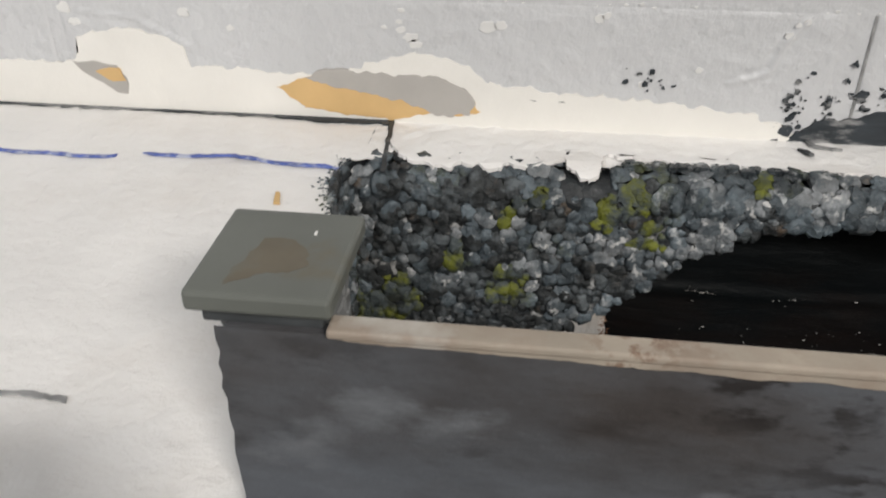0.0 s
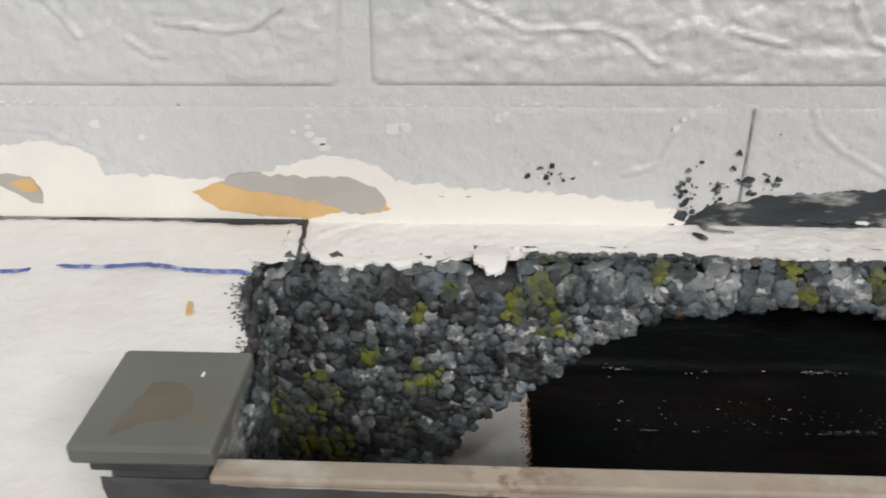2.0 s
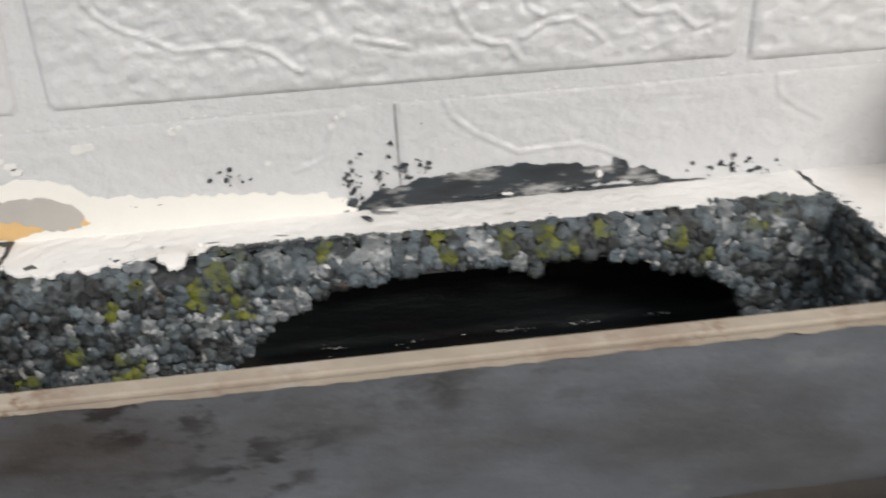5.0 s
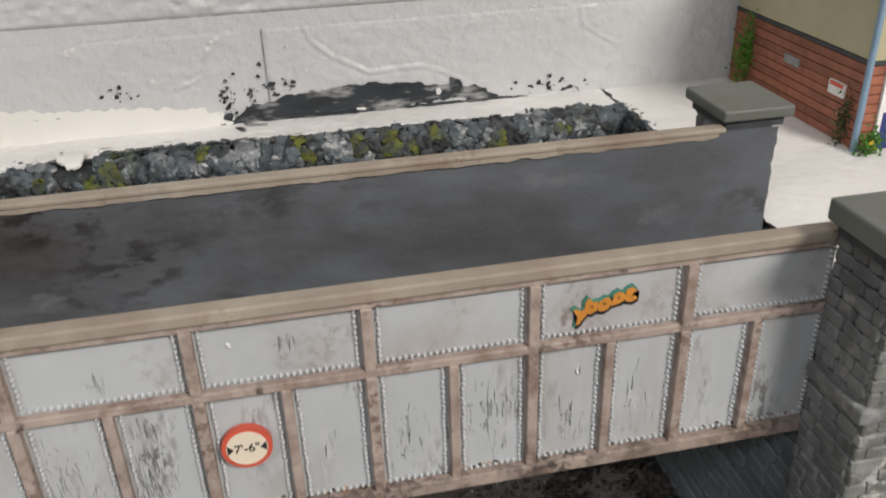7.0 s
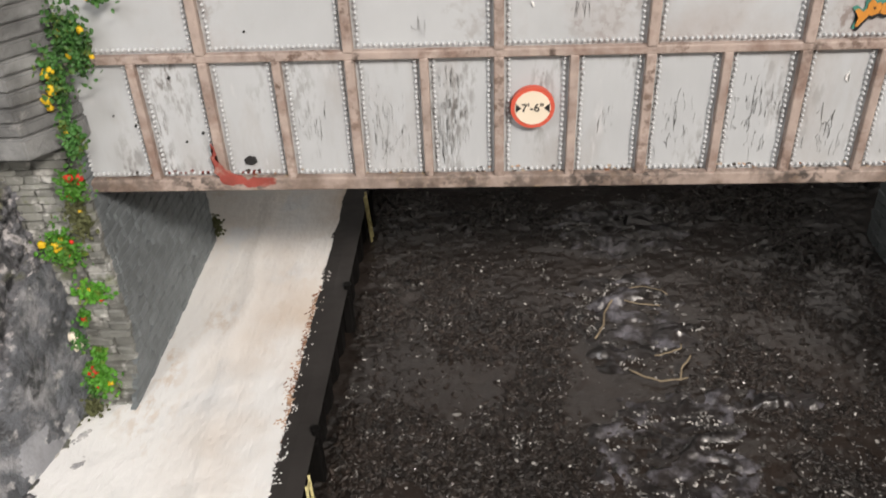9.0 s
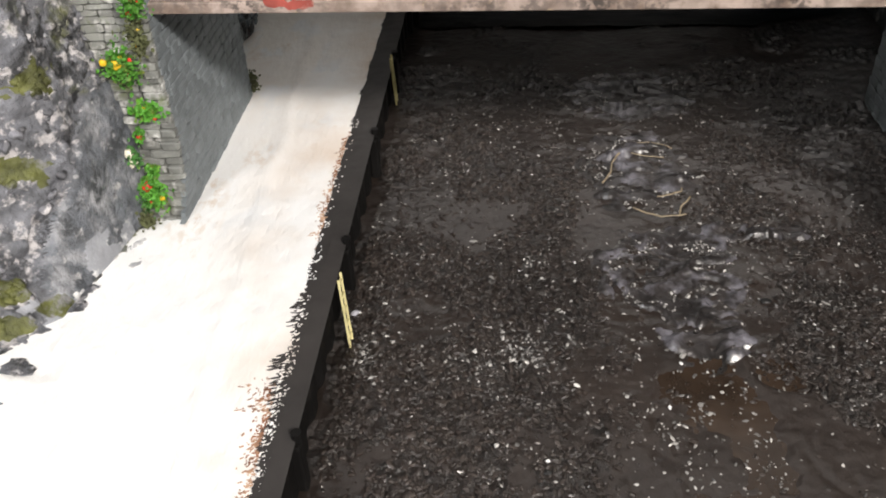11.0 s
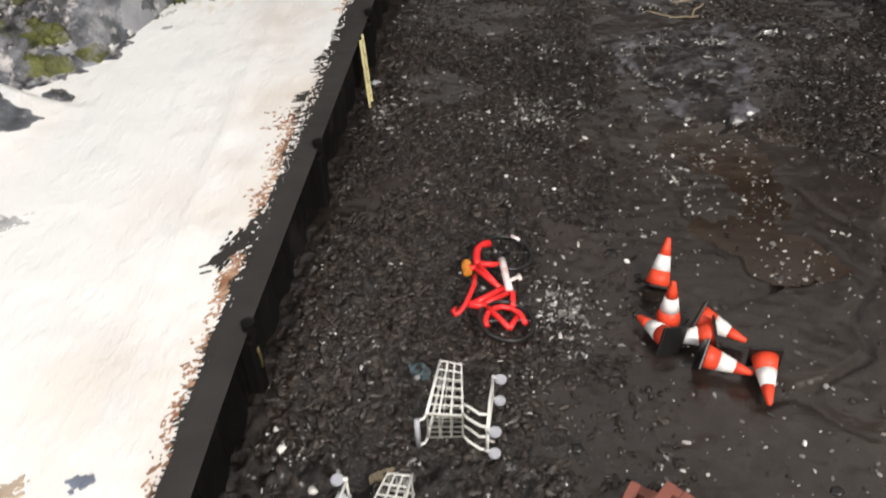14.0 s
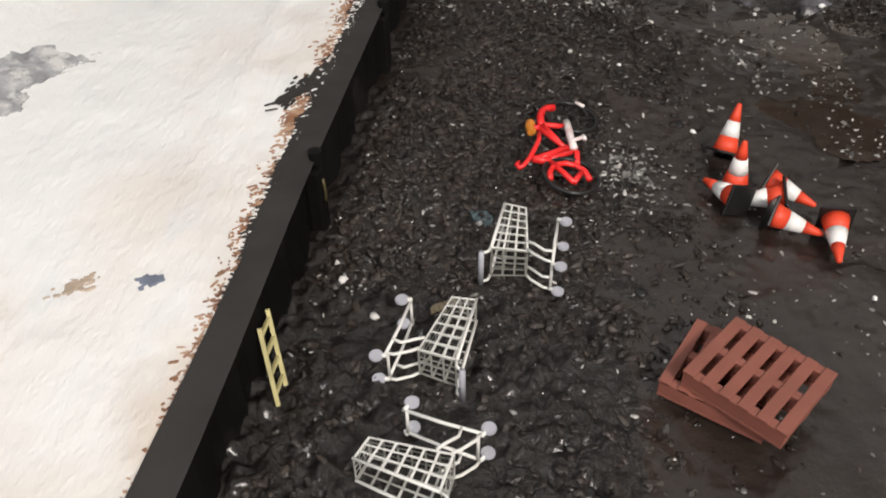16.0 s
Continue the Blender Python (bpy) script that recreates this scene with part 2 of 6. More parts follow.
M["cobble_pale"] = mat("white_streaked_cobble_paint", (0.27, 0.285, 0.295), rough=0.36, spec=0.45, var=0.55, scale=200, bump=1.0, bump_scale=420, bump_mm=1.5, rand=0.16, stain=(0.075, 0.09, 0.10), stain_scale=110, stain_at=0.50, stain_soft=0.14, stain2=(0.50, 0.50, 0.49), stain2_scale=260, stain2_at=0.60)
M["cobble_dark"] = mat("black_washed_cobble_paint", (0.028, 0.031, 0.032), rough=0.36, spec=0.45, var=0.6, scale=200, bump=1.0, bump_scale=420, bump_mm=1.5, rand=0.16, stain=(0.105, 0.12, 0.128), stain_scale=120, stain_at=0.56, stain_soft=0.14, stain2=(0.10, 0.075, 0.055), stain2_scale=70, stain2_at=0.65)
M["lichen"] = mat("green_lichen_on_cobble", (0.15, 0.165, 0.022), rough=0.5, spec=0.4, var=0.5, scale=160, bump=1.0, bump_scale=420, bump_mm=1.5, rand=0.25, stain=(0.060, 0.073, 0.075), stain_scale=120, stain_at=0.50, stain_soft=0.12, stain2=(0.03, 0.034, 0.03), stain2_scale=80, stain2_at=0.6)
M["rivet"] = mat("pale_rivet_paint", (0.52, 0.535, 0.55), rough=0.35, var=0.2, scale=200, bump=0)
M["dried_red"] = mat("dried_dark_red_paint", (0.20, 0.035, 0.025), rough=0.6, var=0.4, scale=150, bump=0.1)
M["mortar"] = mat("painted_rock_filler", (0.035, 0.041, 0.045), rough=0.36, spec=0.45, var=0.6, scale=110, bump=1.0, bump_scale=300, bump_mm=1.3, stain=(0.020, 0.023, 0.025), stain_scale=34, stain_at=0.50, stain_soft=0.20, stain2=(0.40, 0.40, 0.39), stain2_scale=90, stain2_at=0.625)
M["slate"] = mat("blue_grey_slate_block", (0.155, 0.175, 0.185), rough=0.55, var=0.2, scale=150, bump=0.3, bump_scale=400, rand=0.14)
M["slate_dark"] = mat("dark_joint", (0.05, 0.055, 0.058), rough=0.7, var=0.3, scale=150, bump=0.3)
# mud in a darker colour that paints the shade near the piling
M["soaked"] = mat("soaked_black_mud", (0.0100, 0.0074, 0.0062), rough=0.36, spec=0.5, coat=0.3, var=0.6, scale=160, bump=1.0, bump_scale=420, bump_mm=1.8, stain=(0.021, 0.018, 0.016), stain_scale=170, stain_at=0.56, stain_soft=0.14)
M["grit"] = mat("dark_brown_grey_grit", (0.0300, 0.0223, 0.0183), rough=0.36, spec=0.5, coat=0.2, var=0.5, scale=320, bump=0.9, bump_scale=700, bump_mm=0.6, island=0.5, stain=(0.013, 0.0095, 0.0077), stain_scale=13, stain_at=0.56, stain_soft=0.22)
M["grit_pale"] = mat("pale_grit", (0.215, 0.208, 0.198), rough=0.4, var=0.6, scale=260, bump=0.2, island=1.7)
# the pale lilac stain paints highlights of the wet ripples into the colour
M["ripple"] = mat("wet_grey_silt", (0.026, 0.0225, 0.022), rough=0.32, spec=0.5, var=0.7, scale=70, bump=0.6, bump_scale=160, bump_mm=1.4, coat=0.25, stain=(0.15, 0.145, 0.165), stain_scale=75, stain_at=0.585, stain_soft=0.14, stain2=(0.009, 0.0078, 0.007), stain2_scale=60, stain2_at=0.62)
M["puddle"] = mat("brown_puddle", (0.034, 0.0225, 0.0155), rough=0.2, spec=0.5, var=0.6, scale=45, bump=0.4, bump_scale=90)
M["olive"] = mat("olive_lichen_paint", (0.105, 0.112, 0.03), rough=0.55, var=0.7, scale=160, bump=1.0, bump_scale=330, bump_mm=1.6, stain=(0.17, 0.17, 0.17), stain_scale=130, stain_at=0.58, stain_soft=0.1)
M["white"] = mat("white_paint", (0.80, 0.79, 0.77), rough=0.5, var=0.06, scale=100, bump=0.1)
M["ivory"] = mat("ivory_plastic", (0.74, 0.735, 0.70), rough=0.4, var=0.05, scale=100, bump=0)
M["wheel"] = mat("lilac_grey_plastic", (0.40, 0.405, 0.45), rough=0.35, var=0.15, scale=100, bump=0)
M["orange"] = mat("fluorescent_orange_paint", (0.74, 0.062, 0.022), rough=0.55, var=0.16, scale=150, bump=0.1)
M["red"] = mat("bright_red_plastic", (0.80, 0.025, 0.025), rough=0.4, var=0.06, scale=100, bump=0)
M["rubber"] = mat("black_plastic", (0.012, 0.012, 0.012), rough=0.35, var=0.3, scale=150, bump=0.1)
M["pearl"] = mat("pearly_pink_plastic", (0.72, 0.48, 0.47), rough=0.3, var=0.25, scale=180, bump=0, stain=(0.80, 0.74, 0.72), stain_scale=150, stain_at=0.5)
M["saddle"] = mat("amber_paint", (0.62, 0.22, 0.03), rough=0.5, var=0.1, scale=100, bump=0)
M["terra"] = mat("reddish_brown_plastic", (0.23, 0.078, 0.056), rough=0.55, var=0.15, scale=120, bump=0.15)
M["ladder"] = mat("yellowed_paint", (0.56, 0.50, 0.24), rough=0.6, var=0.25, scale=200, bump=0.2)
M["brown"] = mat("rust_brown_brush_paint", (0.25, 0.115, 0.06), rough=0.7, var=0.5, scale=200, bump=0.2, stain=(0.46, 0.30, 0.20), stain_scale=120, stain_at=0.52)
M["blackpaint"] = mat("blue_black_brush_paint", (0.026, 0.033, 0.040), rough=0.5, var=0.5, scale=120, bump=0.6, bump_scale=260, bump_mm=0.8, stain=(0.33, 0.33, 0.325), stain_scale=100, stain_at=0.565, stain_soft=0.12, stretch=(0.4, 1, 1.4))
M["tan"] = mat("tan_wallpaper_layer", (0.66, 0.44, 0.20), rough=0.85, var=0.08, scale=60, bump=0.1)
M["backing"] = mat("grey_peeled_backing", (0.43, 0.41, 0.385), rough=0.85, var=0.08, scale=60, bump=0.1)
M["pen"] = mat("blue_felt_pen", (0.10, 0.15, 0.45), rough=0.7, var=0.35, scale=200, bump=0, stain=(0.50, 0.53, 0.66), stain_scale=120, stain_at=0.55, stain_soft=0.12)
M["redpaint"] = mat("red_spilt_paint", (0.30, 0.06, 0.045), rough=0.7, var=0.35, scale=200, bump=0.3, stain=(0.34, 0.22, 0.18), stain_scale=160, stain_at=0.56, stain_soft=0.1)
M["sign_face"] = mat("cream_sign_face", (0.80, 0.70, 0.56), rough=0.5, var=0.04, scale=100, bump=0)
M["sign_ring"] = mat("red_sign_ring", (0.62, 0.10, 0.06), rough=0.5, var=0.1, scale=150, bump=0)
M["ink"] = mat("black_ink", (0.015, 0.015, 0.015), rough=0.6, var=0.2, scale=100, bump=0)
M["graffiti"] = mat("orange_spray_paint", (0.66, 0.27, 0.045), rough=0.5, var=0.25, scale=250, bump=0)
M["graffiti_edge"] = mat("teal_spray_outline", (0.06, 0.24, 0.19), rough=0.5, var=0.3, scale=250, bump=0)
M["straw"] = mat("pale_straw", (0.27, 0.215, 0.14), rough=0.7, var=0.5, scale=300, bump=0.1)
M["leaf"] = mat("fresh_green_leaf", (0.07, 0.25, 0.02), rough=0.6, var=0.5, scale=300, bump=0, rand=0.2, stain=(0.16, 0.17, 0.03), stain_scale=260, stain_at=0.6)
M["leaf_dark"] = mat("deep_green_leaf", (0.045, 0.15, 0.028), rough=0.6, var=0.5, scale=300, bump=0, rand=0.2, stain=(0.15, 0.16, 0.02), stain_scale=280, stain_at=0.6)
M["petal_red"] = mat("red_petal", (0.62, 0.025, 0.012), rough=0.6, var=0.2, scale=300, bump=0)
M["petal_yellow"] = mat("yellow_petal", (0.72, 0.46, 0.012), rough=0.6, var=0.2, scale=300, bump=0)
M["petal_white"] = mat("white_petal", (0.78, 0.72, 0.60), rough=0.6, var=0.1, scale=300, bump=0)
M["moss"] = mat("dull_moss", (0.09, 0.10, 0.04), rough=0.8, var=0.4, scale=200, bump=0.3)
M["cream_band"] = mat("cream_render", (0.46, 0.42, 0.27), rough=0.7, var=0.08, scale=60, bump=0.1)
M["pipe_blue"] = mat("pale_blue_pipe_paint", (0.22, 0.33, 0.45), rough=0.45, var=0.1, scale=100, bump=0)
M["door_blue"] = mat("dark_blue_door_paint", (0.02, 0.035, 0.16), rough=0.4, var=0.1, scale=100, bump=0)
M["cap_stain"] = mat("brown_water_stain", (0.125, 0.108, 0.078), rough=0.55, var=0.2, scale=70, bump=0.1, stain=(0.135, 0.14, 0.122), stain_scale=60, stain_at=0.58, stain_soft=0.2)
M["scratch"] = mat("grey_graphite_scratch", (0.31, 0.31, 0.308), rough=0.6, var=0.5, scale=200, bump=0)
M["dab_blue"] = mat("blue_grey_paint_dab", (0.19, 0.22, 0.29), rough=0.6, var=0.3, scale=150, bump=0.1)
M["teal_scrap"] = mat("blue_green_scrap", (0.085, 0.125, 0.14), rough=0.5, var=0.6, scale=200, bump=0.6)
M["old_chain"] = mat("dull_brassy_chain", (0.13, 0.105, 0.05), rough=0.5, metal=0.3, var=0.7, scale=400, bump=0.6, bump_scale=900)
M["dab_grey"] = mat("grey_dry_brushed_paint", (0.33, 0.335, 0.35), rough=0.6, var=0.5, scale=200, bump=0.1, stain=(0.60, 0.59, 0.58), stain_scale=160, stain_at=0.52)
M["dab_brown"] = mat("pale_brown_paint_dab", (0.50, 0.40, 0.31), rough=0.6, var=0.3, scale=120, bump=0.1)
M["foam_pale"] = mat("pale_grey_flaked_paint", (0.72, 0.715, 0.70), rough=0.45, var=0.06, scale=60, bump=0.5, bump_scale=260, bump_mm=0.6)
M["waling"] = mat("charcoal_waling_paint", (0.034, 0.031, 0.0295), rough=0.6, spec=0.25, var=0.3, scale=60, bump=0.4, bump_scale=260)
M["room"] = mat("room_wall_paint", (0.22, 0.217, 0.21), rough=0.8, var=0.05, scale=3, bump=0)
M["floor"] = mat("room_carpet", (0.09, 0.085, 0.08), rough=0.9, var=0.2, scale=8, bump=0)
M["brick"] = mat("red_brick", (0.33, 0.12, 0.07), rough=0.7, var=0.3, scale=200, bump=0.3, rand=0.2)

# ---- helpers of the scene (all lengths in millimetres) ----
K = 0.001


def box(bm, x0, x1, y0, y1, z0, z1, bevel=0.0):
    r = bmesh.ops.create_cube(bm, size=1.0, matrix=Matrix.Translation(((x0 + x1) / 2 * K, (y0 + y1) / 2 * K, (z0 + z1) / 2 * K)) @ Matrix.Diagonal(((x1 - x0) * K, (y1 - y0) * K, (z1 - z0) * K, 1)))
    if bevel:
        es = list({e for v in r["verts"] for e in v.link_edges})
        bmesh.ops.bevel(bm, geom=es, offset=bevel * K, segments=2, affect="EDGES", profile=0.5)


def part(name, bm, material, parent=None, label="", smooth=False):
    me = bpy.data.meshes.new(name)
    bmesh.ops.recalc_face_normals(bm, faces=bm.faces)
    bm.to_mesh(me)
    bm.free()
    for m in material if isinstance(material, (list, tuple)) else (material,):
        me.materials.append(m)
    if smooth:
        for p in me.polygons:
            p.use_smooth = True
    ob = new(name, me)
    if parent is not None:
        ob.parent = parent
    if label:
        ob["label"] = label
    return ob


def boxes(name, material, parent, *dims, bevel=0.0, label=""):
    bm = bmesh.new()
    for d in dims:
        box(bm, *d, bevel=bevel)
    return part(name, bm, material, parent, label)


def thing(name, label, category, kind="", group="", at=None):
    ob = new(name)
    ob.empty_display_size = 0.01
    if at:
        ob.matrix_basis = at
    return tagged(ob, label, category, group, kind)


def fbm(x, y, z=0.0, octaves=4):
    return noise.fractal(Vector((x, y, z)), 1.0, 2.0, octaves, noise_basis="PERLIN_ORIGINAL")


def sheet(x0, x1, y0, y1, step, height, keep=None):
    """A height field over x, y; height(x, y) gives the point in mm; keep(x, y) leaves holes."""
    nx, ny = max(1, round((x1 - x0) / step)), max(1, round((y1 - y0) / step))
    bm = bmesh.new()
    rows = []
    for j in range(ny + 1):
        y = y0 + (y1 - y0) * j / ny
        rows.append([bm.verts.new([c * K for c in height(x0 + (x1 - x0) * i / nx, y)]) for i in range(nx + 1)])
    for j in range(ny):
        for i in range(nx):
            if keep is None or keep(x0 + (x1 - x0) * (i + 0.5) / nx, y0 + (y1 - y0) * (j + 0.5) / ny):
                bm.faces.new((rows[j][i], rows[j][i + 1], rows[j + 1][i + 1], rows[j + 1][i]))
    for v in [v for v in bm.verts if not v.link_faces]:
        bm.verts.remove(v)
    return bm




def smooth01(a):
    a = min(1.0, max(0.0, a))
    return a * a * (3 - 2 * a)


def near_line(px, py, pts):
    """Distance from a point to a broken line."""
    best = 1e9
    for (ax, ay), (bx, by) in zip(pts, pts[1:]):
        dx, dy = bx - ax, by - ay
        t = min(1.0, max(0.0, ((px - ax) * dx + (py - ay) * dy) / (dx * dx + dy * dy)))
        best = min(best, math.hypot(px - ax - t * dx, py - ay - t * dy))
    return best


def blob(name, outline, at, thick, material, parent=None, label="", jag=1.0, step=2.0, seed=0):
    """A thin flake of paint or plaster with a ragged outline; at(u, v, h) lays it on its surface (mm)."""
    pts = []
    n = len(outline)
    for i in range(n):
        (ax, ay), (bx, by) = outline[i], outline[(i + 1) % n]
        k = max(1, int(math.hypot(bx - ax, by - ay) / step))
        for j in range(k):
            u, v = ax + (bx - ax) * j / k, ay + (by - ay) * j / k
            pts.append((u + jag * fbm(u / 4 + seed, v / 4, 11.0, 3), v + jag * fbm(u / 4, v / 4 + seed, 27.0, 3)))
    bm = bmesh.new()
    top = [bm.verts.new([c * K for c in at(u, v, thick)]) for u, v in pts]
    low = [bm.verts.new([c * K for c in at(u, v, -0.4)]) for u, v in pts]
    bm.faces.new(top)
    for i in range(len(pts)):
        j = (i + 1) % len(pts)
        bm.faces.new((top[i], top[j], low[j], low[i]))
    bmesh.ops.triangulate(bm, faces=[f for f in bm.faces if len(f.verts) > 4])
    return part(name, bm, material, parent, label)


def tube(bm, pts, r, sides=6, closed=False):
    """A round bar through points (mm)."""
    vs = [Vector(p) * K for p in pts]
    rings = []
    n = len(vs)
    for i, p in enumerate(vs):
        a = vs[(i - 1) % n] if closed or i else p
        b = vs[(i + 1) % n] if closed or i < n - 1 else p
        d = (b - a).normalized()
        s = d.cross(Vector((0.31, 0.17, 0.93))).normalized()
        u = s.cross(d)
        rings.append([bm.verts.new(p + (s * math.cos(2 * math.pi * k / sides) + u * math.sin(2 * math.pi * k / sides)) * r * K) for k in range(sides)])
    for i in range(n if closed else n - 1):
        A, B = rings[i], rings[(i + 1) % n]
        for k in range(sides):
            bm.faces.new((A[k], A[(k + 1) % sides], B[(k + 1) % sides], B[k]))
    if not closed:
        bm.faces.new(rings[0][::-1])
        bm.faces.new(rings[-1])


def lump_mesh(name, material, seed, flat=1.0, rough=0.16):
    """A rounded stone of unit size."""
    bm = bmesh.new()
    bmesh.ops.create_icosphere(bm, subdivisions=2, radius=0.5)
    for v in bm.verts:
        d = v.co.normalized()
        v.co *= 1 + rough * 2 * noise.noise(d * 1.7 + Vector((seed * 7.3, 0, 0)))
    me = bpy.data.meshes.new(name)
    bm.to_mesh(me)
    bm.free()
    me.materials.append(material)
    for p in me.polygons:
        p.use_smooth = True
    return me


def block_mesh(name, material, seed, bevel=0.14):
    """A hewn block of unit size with worn edges (44 triangles)."""
    bm = bmesh.new()
    bmesh.ops.create_cube(bm, size=1.0)
    bmesh.ops.bevel(bm, geom=list(bm.edges), offset=bevel, segments=1, affect="EDGES")
    for v in bm.verts:
        v.co += noise.noise_vector(v.co * 2.1 + Vector((seed * 5.1, seed, 0))) * 0.10
    me = bpy.data.meshes.new(name)
    bmesh.ops.recalc_face_normals(bm, faces=bm.faces)
    bm.to_mesh(me)
    bm.free()
    me.materials.append(material)
    return me


def piece(name, me, m, parent):
    ob = new(name, me)
    ob.matrix_basis = m
    ob.parent = parent
    return ob


def placed(x, y, z, sx, sy, sz, rx=0.0, ry=0.0, rz=0.0):
    """A pose in mm with a size in mm."""
    return pose(x * K, y * K, z * K, rx, ry, rz) @ Matrix.Diagonal((sx * K, sy * K, sz * K, 1))


def joined(name, items, material, parent=None, smooth=True):
    """Many small meshes (data, matrix) as one object."""
    vs, fs = [], []
    for me, m in items:
        b = len(vs)
        vs += [tuple(m @ v.co) for v in me.vertices]
        fs += [tuple(b + i for i in p.vertices) for p in me.polygons]
    out = bpy.data.meshes.new(name)
    out.from_pydata(vs, [], fs)
    for m in material if isinstance(material, (list, tuple)) else (material,):
        out.materials.append(m)
    for p in out.polygons:
        p.use_smooth = smooth
    ob = new(name, out)
    if parent is not None:
        ob.parent = parent
    return ob


# ---- the room ----
ROAD = 104.0
WALL_Y = 249.0
tagged(boxes("floor", M["floor"], None, (-1250, 1250, -2000, 300, -920, -900)), "dark carpet of the layout room", "floor", kind="structure")
tagged(boxes("ceiling", M["room"], None, (-1250, 1250, -2000, 300, 1400, 1420)), "plain off-white ceiling of the layout room", "ceiling", kind="structure")
tagged(boxes("wall_west", M["room"], None, (-1270, -1250, -2000, 300, -900, 1400)), "plain painted room wall", "wall", kind="structure")
tagged(boxes("wall_east", M["room"], None, (1250, 1270, -2000, 300, -900, 1400)), "plain painted room wall", "wall", kind="structure")
tagged(boxes("wall_south", M["room"], None, (-1250, 1250, -2020, -2000, -900, 1400)), "plain painted room wall", "wall", kind="structure")
wall_north = tagged(boxes("wall_north", M["foam"], None, (-1250, 1250, WALL_Y + 0.6, WALL_Y + 9, 103.5, 1400), (-1250, 1250, WALL_Y + 14, WALL_Y + 60, -900, 103)), "pale grey wall clad in embossed foam brick panels", "wall", kind="structure")

CREASES = {
    "a": [[(-88, 199), (-86.2, 193.7), (-83.9, 189.3), (-77.1, 183.9), (-66.6, 179.2), (-56.8, 174.0), (-45, 174.4), (-32.3, 174.6), (-23.1, 171), (-15.6, 164.7), (-12.7, 162.7)],
          [(30, 199), (36.6, 190.6), (43.7, 186.3), (49, 175.9), (53.3, 170.5), (59.6, 168.1), (65.8, 167.7), (70.4, 161.1)],
          [(70.9, 169.6), (79.9, 174.3), (90.1, 175.4), (96.7, 171.3), (103.5, 165.7)],
          [(69, 202), (70.7, 189.9), (73.3, 180.7), (78.6, 177.4)],
          [(107.9, 182), (117.1, 174.4), (129.4, 175.8), (139, 168.1), (145, 169.8)], [(8.3, 173.9), (18.4, 171.3), (28.6, 168.7)], [(20, 205), (28, 196), (36, 190)]],
    "b": [[(-131, 199), (-133.6, 191.7), (-138, 181.9), (-147.6, 174.7), (-157, 173.9), (-167.7, 175.8), (-178.6, 176.9)],
          [(-189.3, 171.4), (-181.3, 165.6), (-175.7, 165.5)], [(-230, 190), (-215, 184), (-205, 172)]],
    "c": [[(40.7, 147.5), (43.5, 140.3), (53.3, 131.9), (61.7, 127.6), (70.2, 122.8), (81.7, 123.8), (95.2, 124.1), (105.2, 120.8), (116, 115)],
          [(176, 147), (178, 138), (188, 131), (198, 126)]],
    "d": [[(-245, 140), (-225, 138), (-205, 128)], [(-20, 123), (-8, 127), (-4, 138), (1, 145)]],
    "e": [[(190, 200), (205, 185), (240, 178), (262, 188)], [(300, 190), (330, 170)]],
}


def foam_brick(x0, x1, z0, z1, creases, relief, seed, lean0=0.0, lean1=0.0):
    """An embossed brick of the foam cladding; its ends lean by lean0 and lean1 (mm over its height)."""
    big = relief > 0.5

    def at(x, z):
        f = (z - z0) / (z1 - z0)
        e = min(x - x0, x1 - x, z - z0, z1 - z)
        if big:
            cx, cz = min(x - x0, x1 - x), min(z - z0, z1 - z)
            if cx < 4 and cz < 4:
                e = 4 - math.hypot(4 - cx, 4 - cz)
        d = 2.1 + (1.35 * smooth01(e / 1.5) if big else 0.3 * smooth01(e / 1.2))
        n = relief * (0.9 * fbm(x / 34 + seed, z / 22, seed, 3) + 0.5 * (1 - abs(2 * fbm(x / 13, z / 11, seed + 3.0, 3))) + 0.85 * fbm(x / 6, z / 4.5, seed + 9.0, 3))
        d += n * smooth01((e - 1.0) / 4)
        for line in creases:
            if abs(x - line[0][0]) < 130:
                c = near_line(x, z, line)
                d += (1.05 if big else 0.8) * math.exp(-(c / 0.8) ** 2) - (0.5 if big else 0.35) * math.exp(-((c - 1.7) / 0.9) ** 2)
        t = (x - x0) / (x1 - x0)
        return (x + f * (lean0 * (1 - t) + lean1 * t), WALL_Y - d, z)
    return part("brick", sheet(x0, x1, z0, z1, 1.1, at), M["foam"], wall_north, smooth=True)


boxes("mortar_bed", M["foam"], wall_north, (-1250, 1250, WALL_Y - 1.9, WALL_Y + 0.5, 103.6, 300))
foam_brick(-107.1, 157.5, 155.2, 246, CREASES["a"], 1.0, 1.0, 2.0, 4.0)
foam_brick(-380, -118.6, 154.8, 246, CREASES["b"], 0.9, 2.0, 0.0, 9.0)
foam_brick(162.4, 430, 153.0, 246, CREASES["e"], 0.9, 3.0)
foam_brick(22.0, 290, 100, 147.4, CREASES["c"], 0.35, 4.0)
foam_brick(-252, 12.5, 100, 147.4, CREASES["d"], 0.30, 5.0)
foam_brick(-430, -257, 100, 147.4, [], 0.30, 6.0)
foam_brick(295, 520, 100, 147.4, [], 0.30, 7.0)
boxes("joint_line", M["scratch"], wall_north, (21.0, 21.7, WALL_Y - 2.35, WALL_Y - 1.8, 104, 147.2))


def on_wall(u, v, h):
    return (u, WALL_Y - 2.7 - h, v)


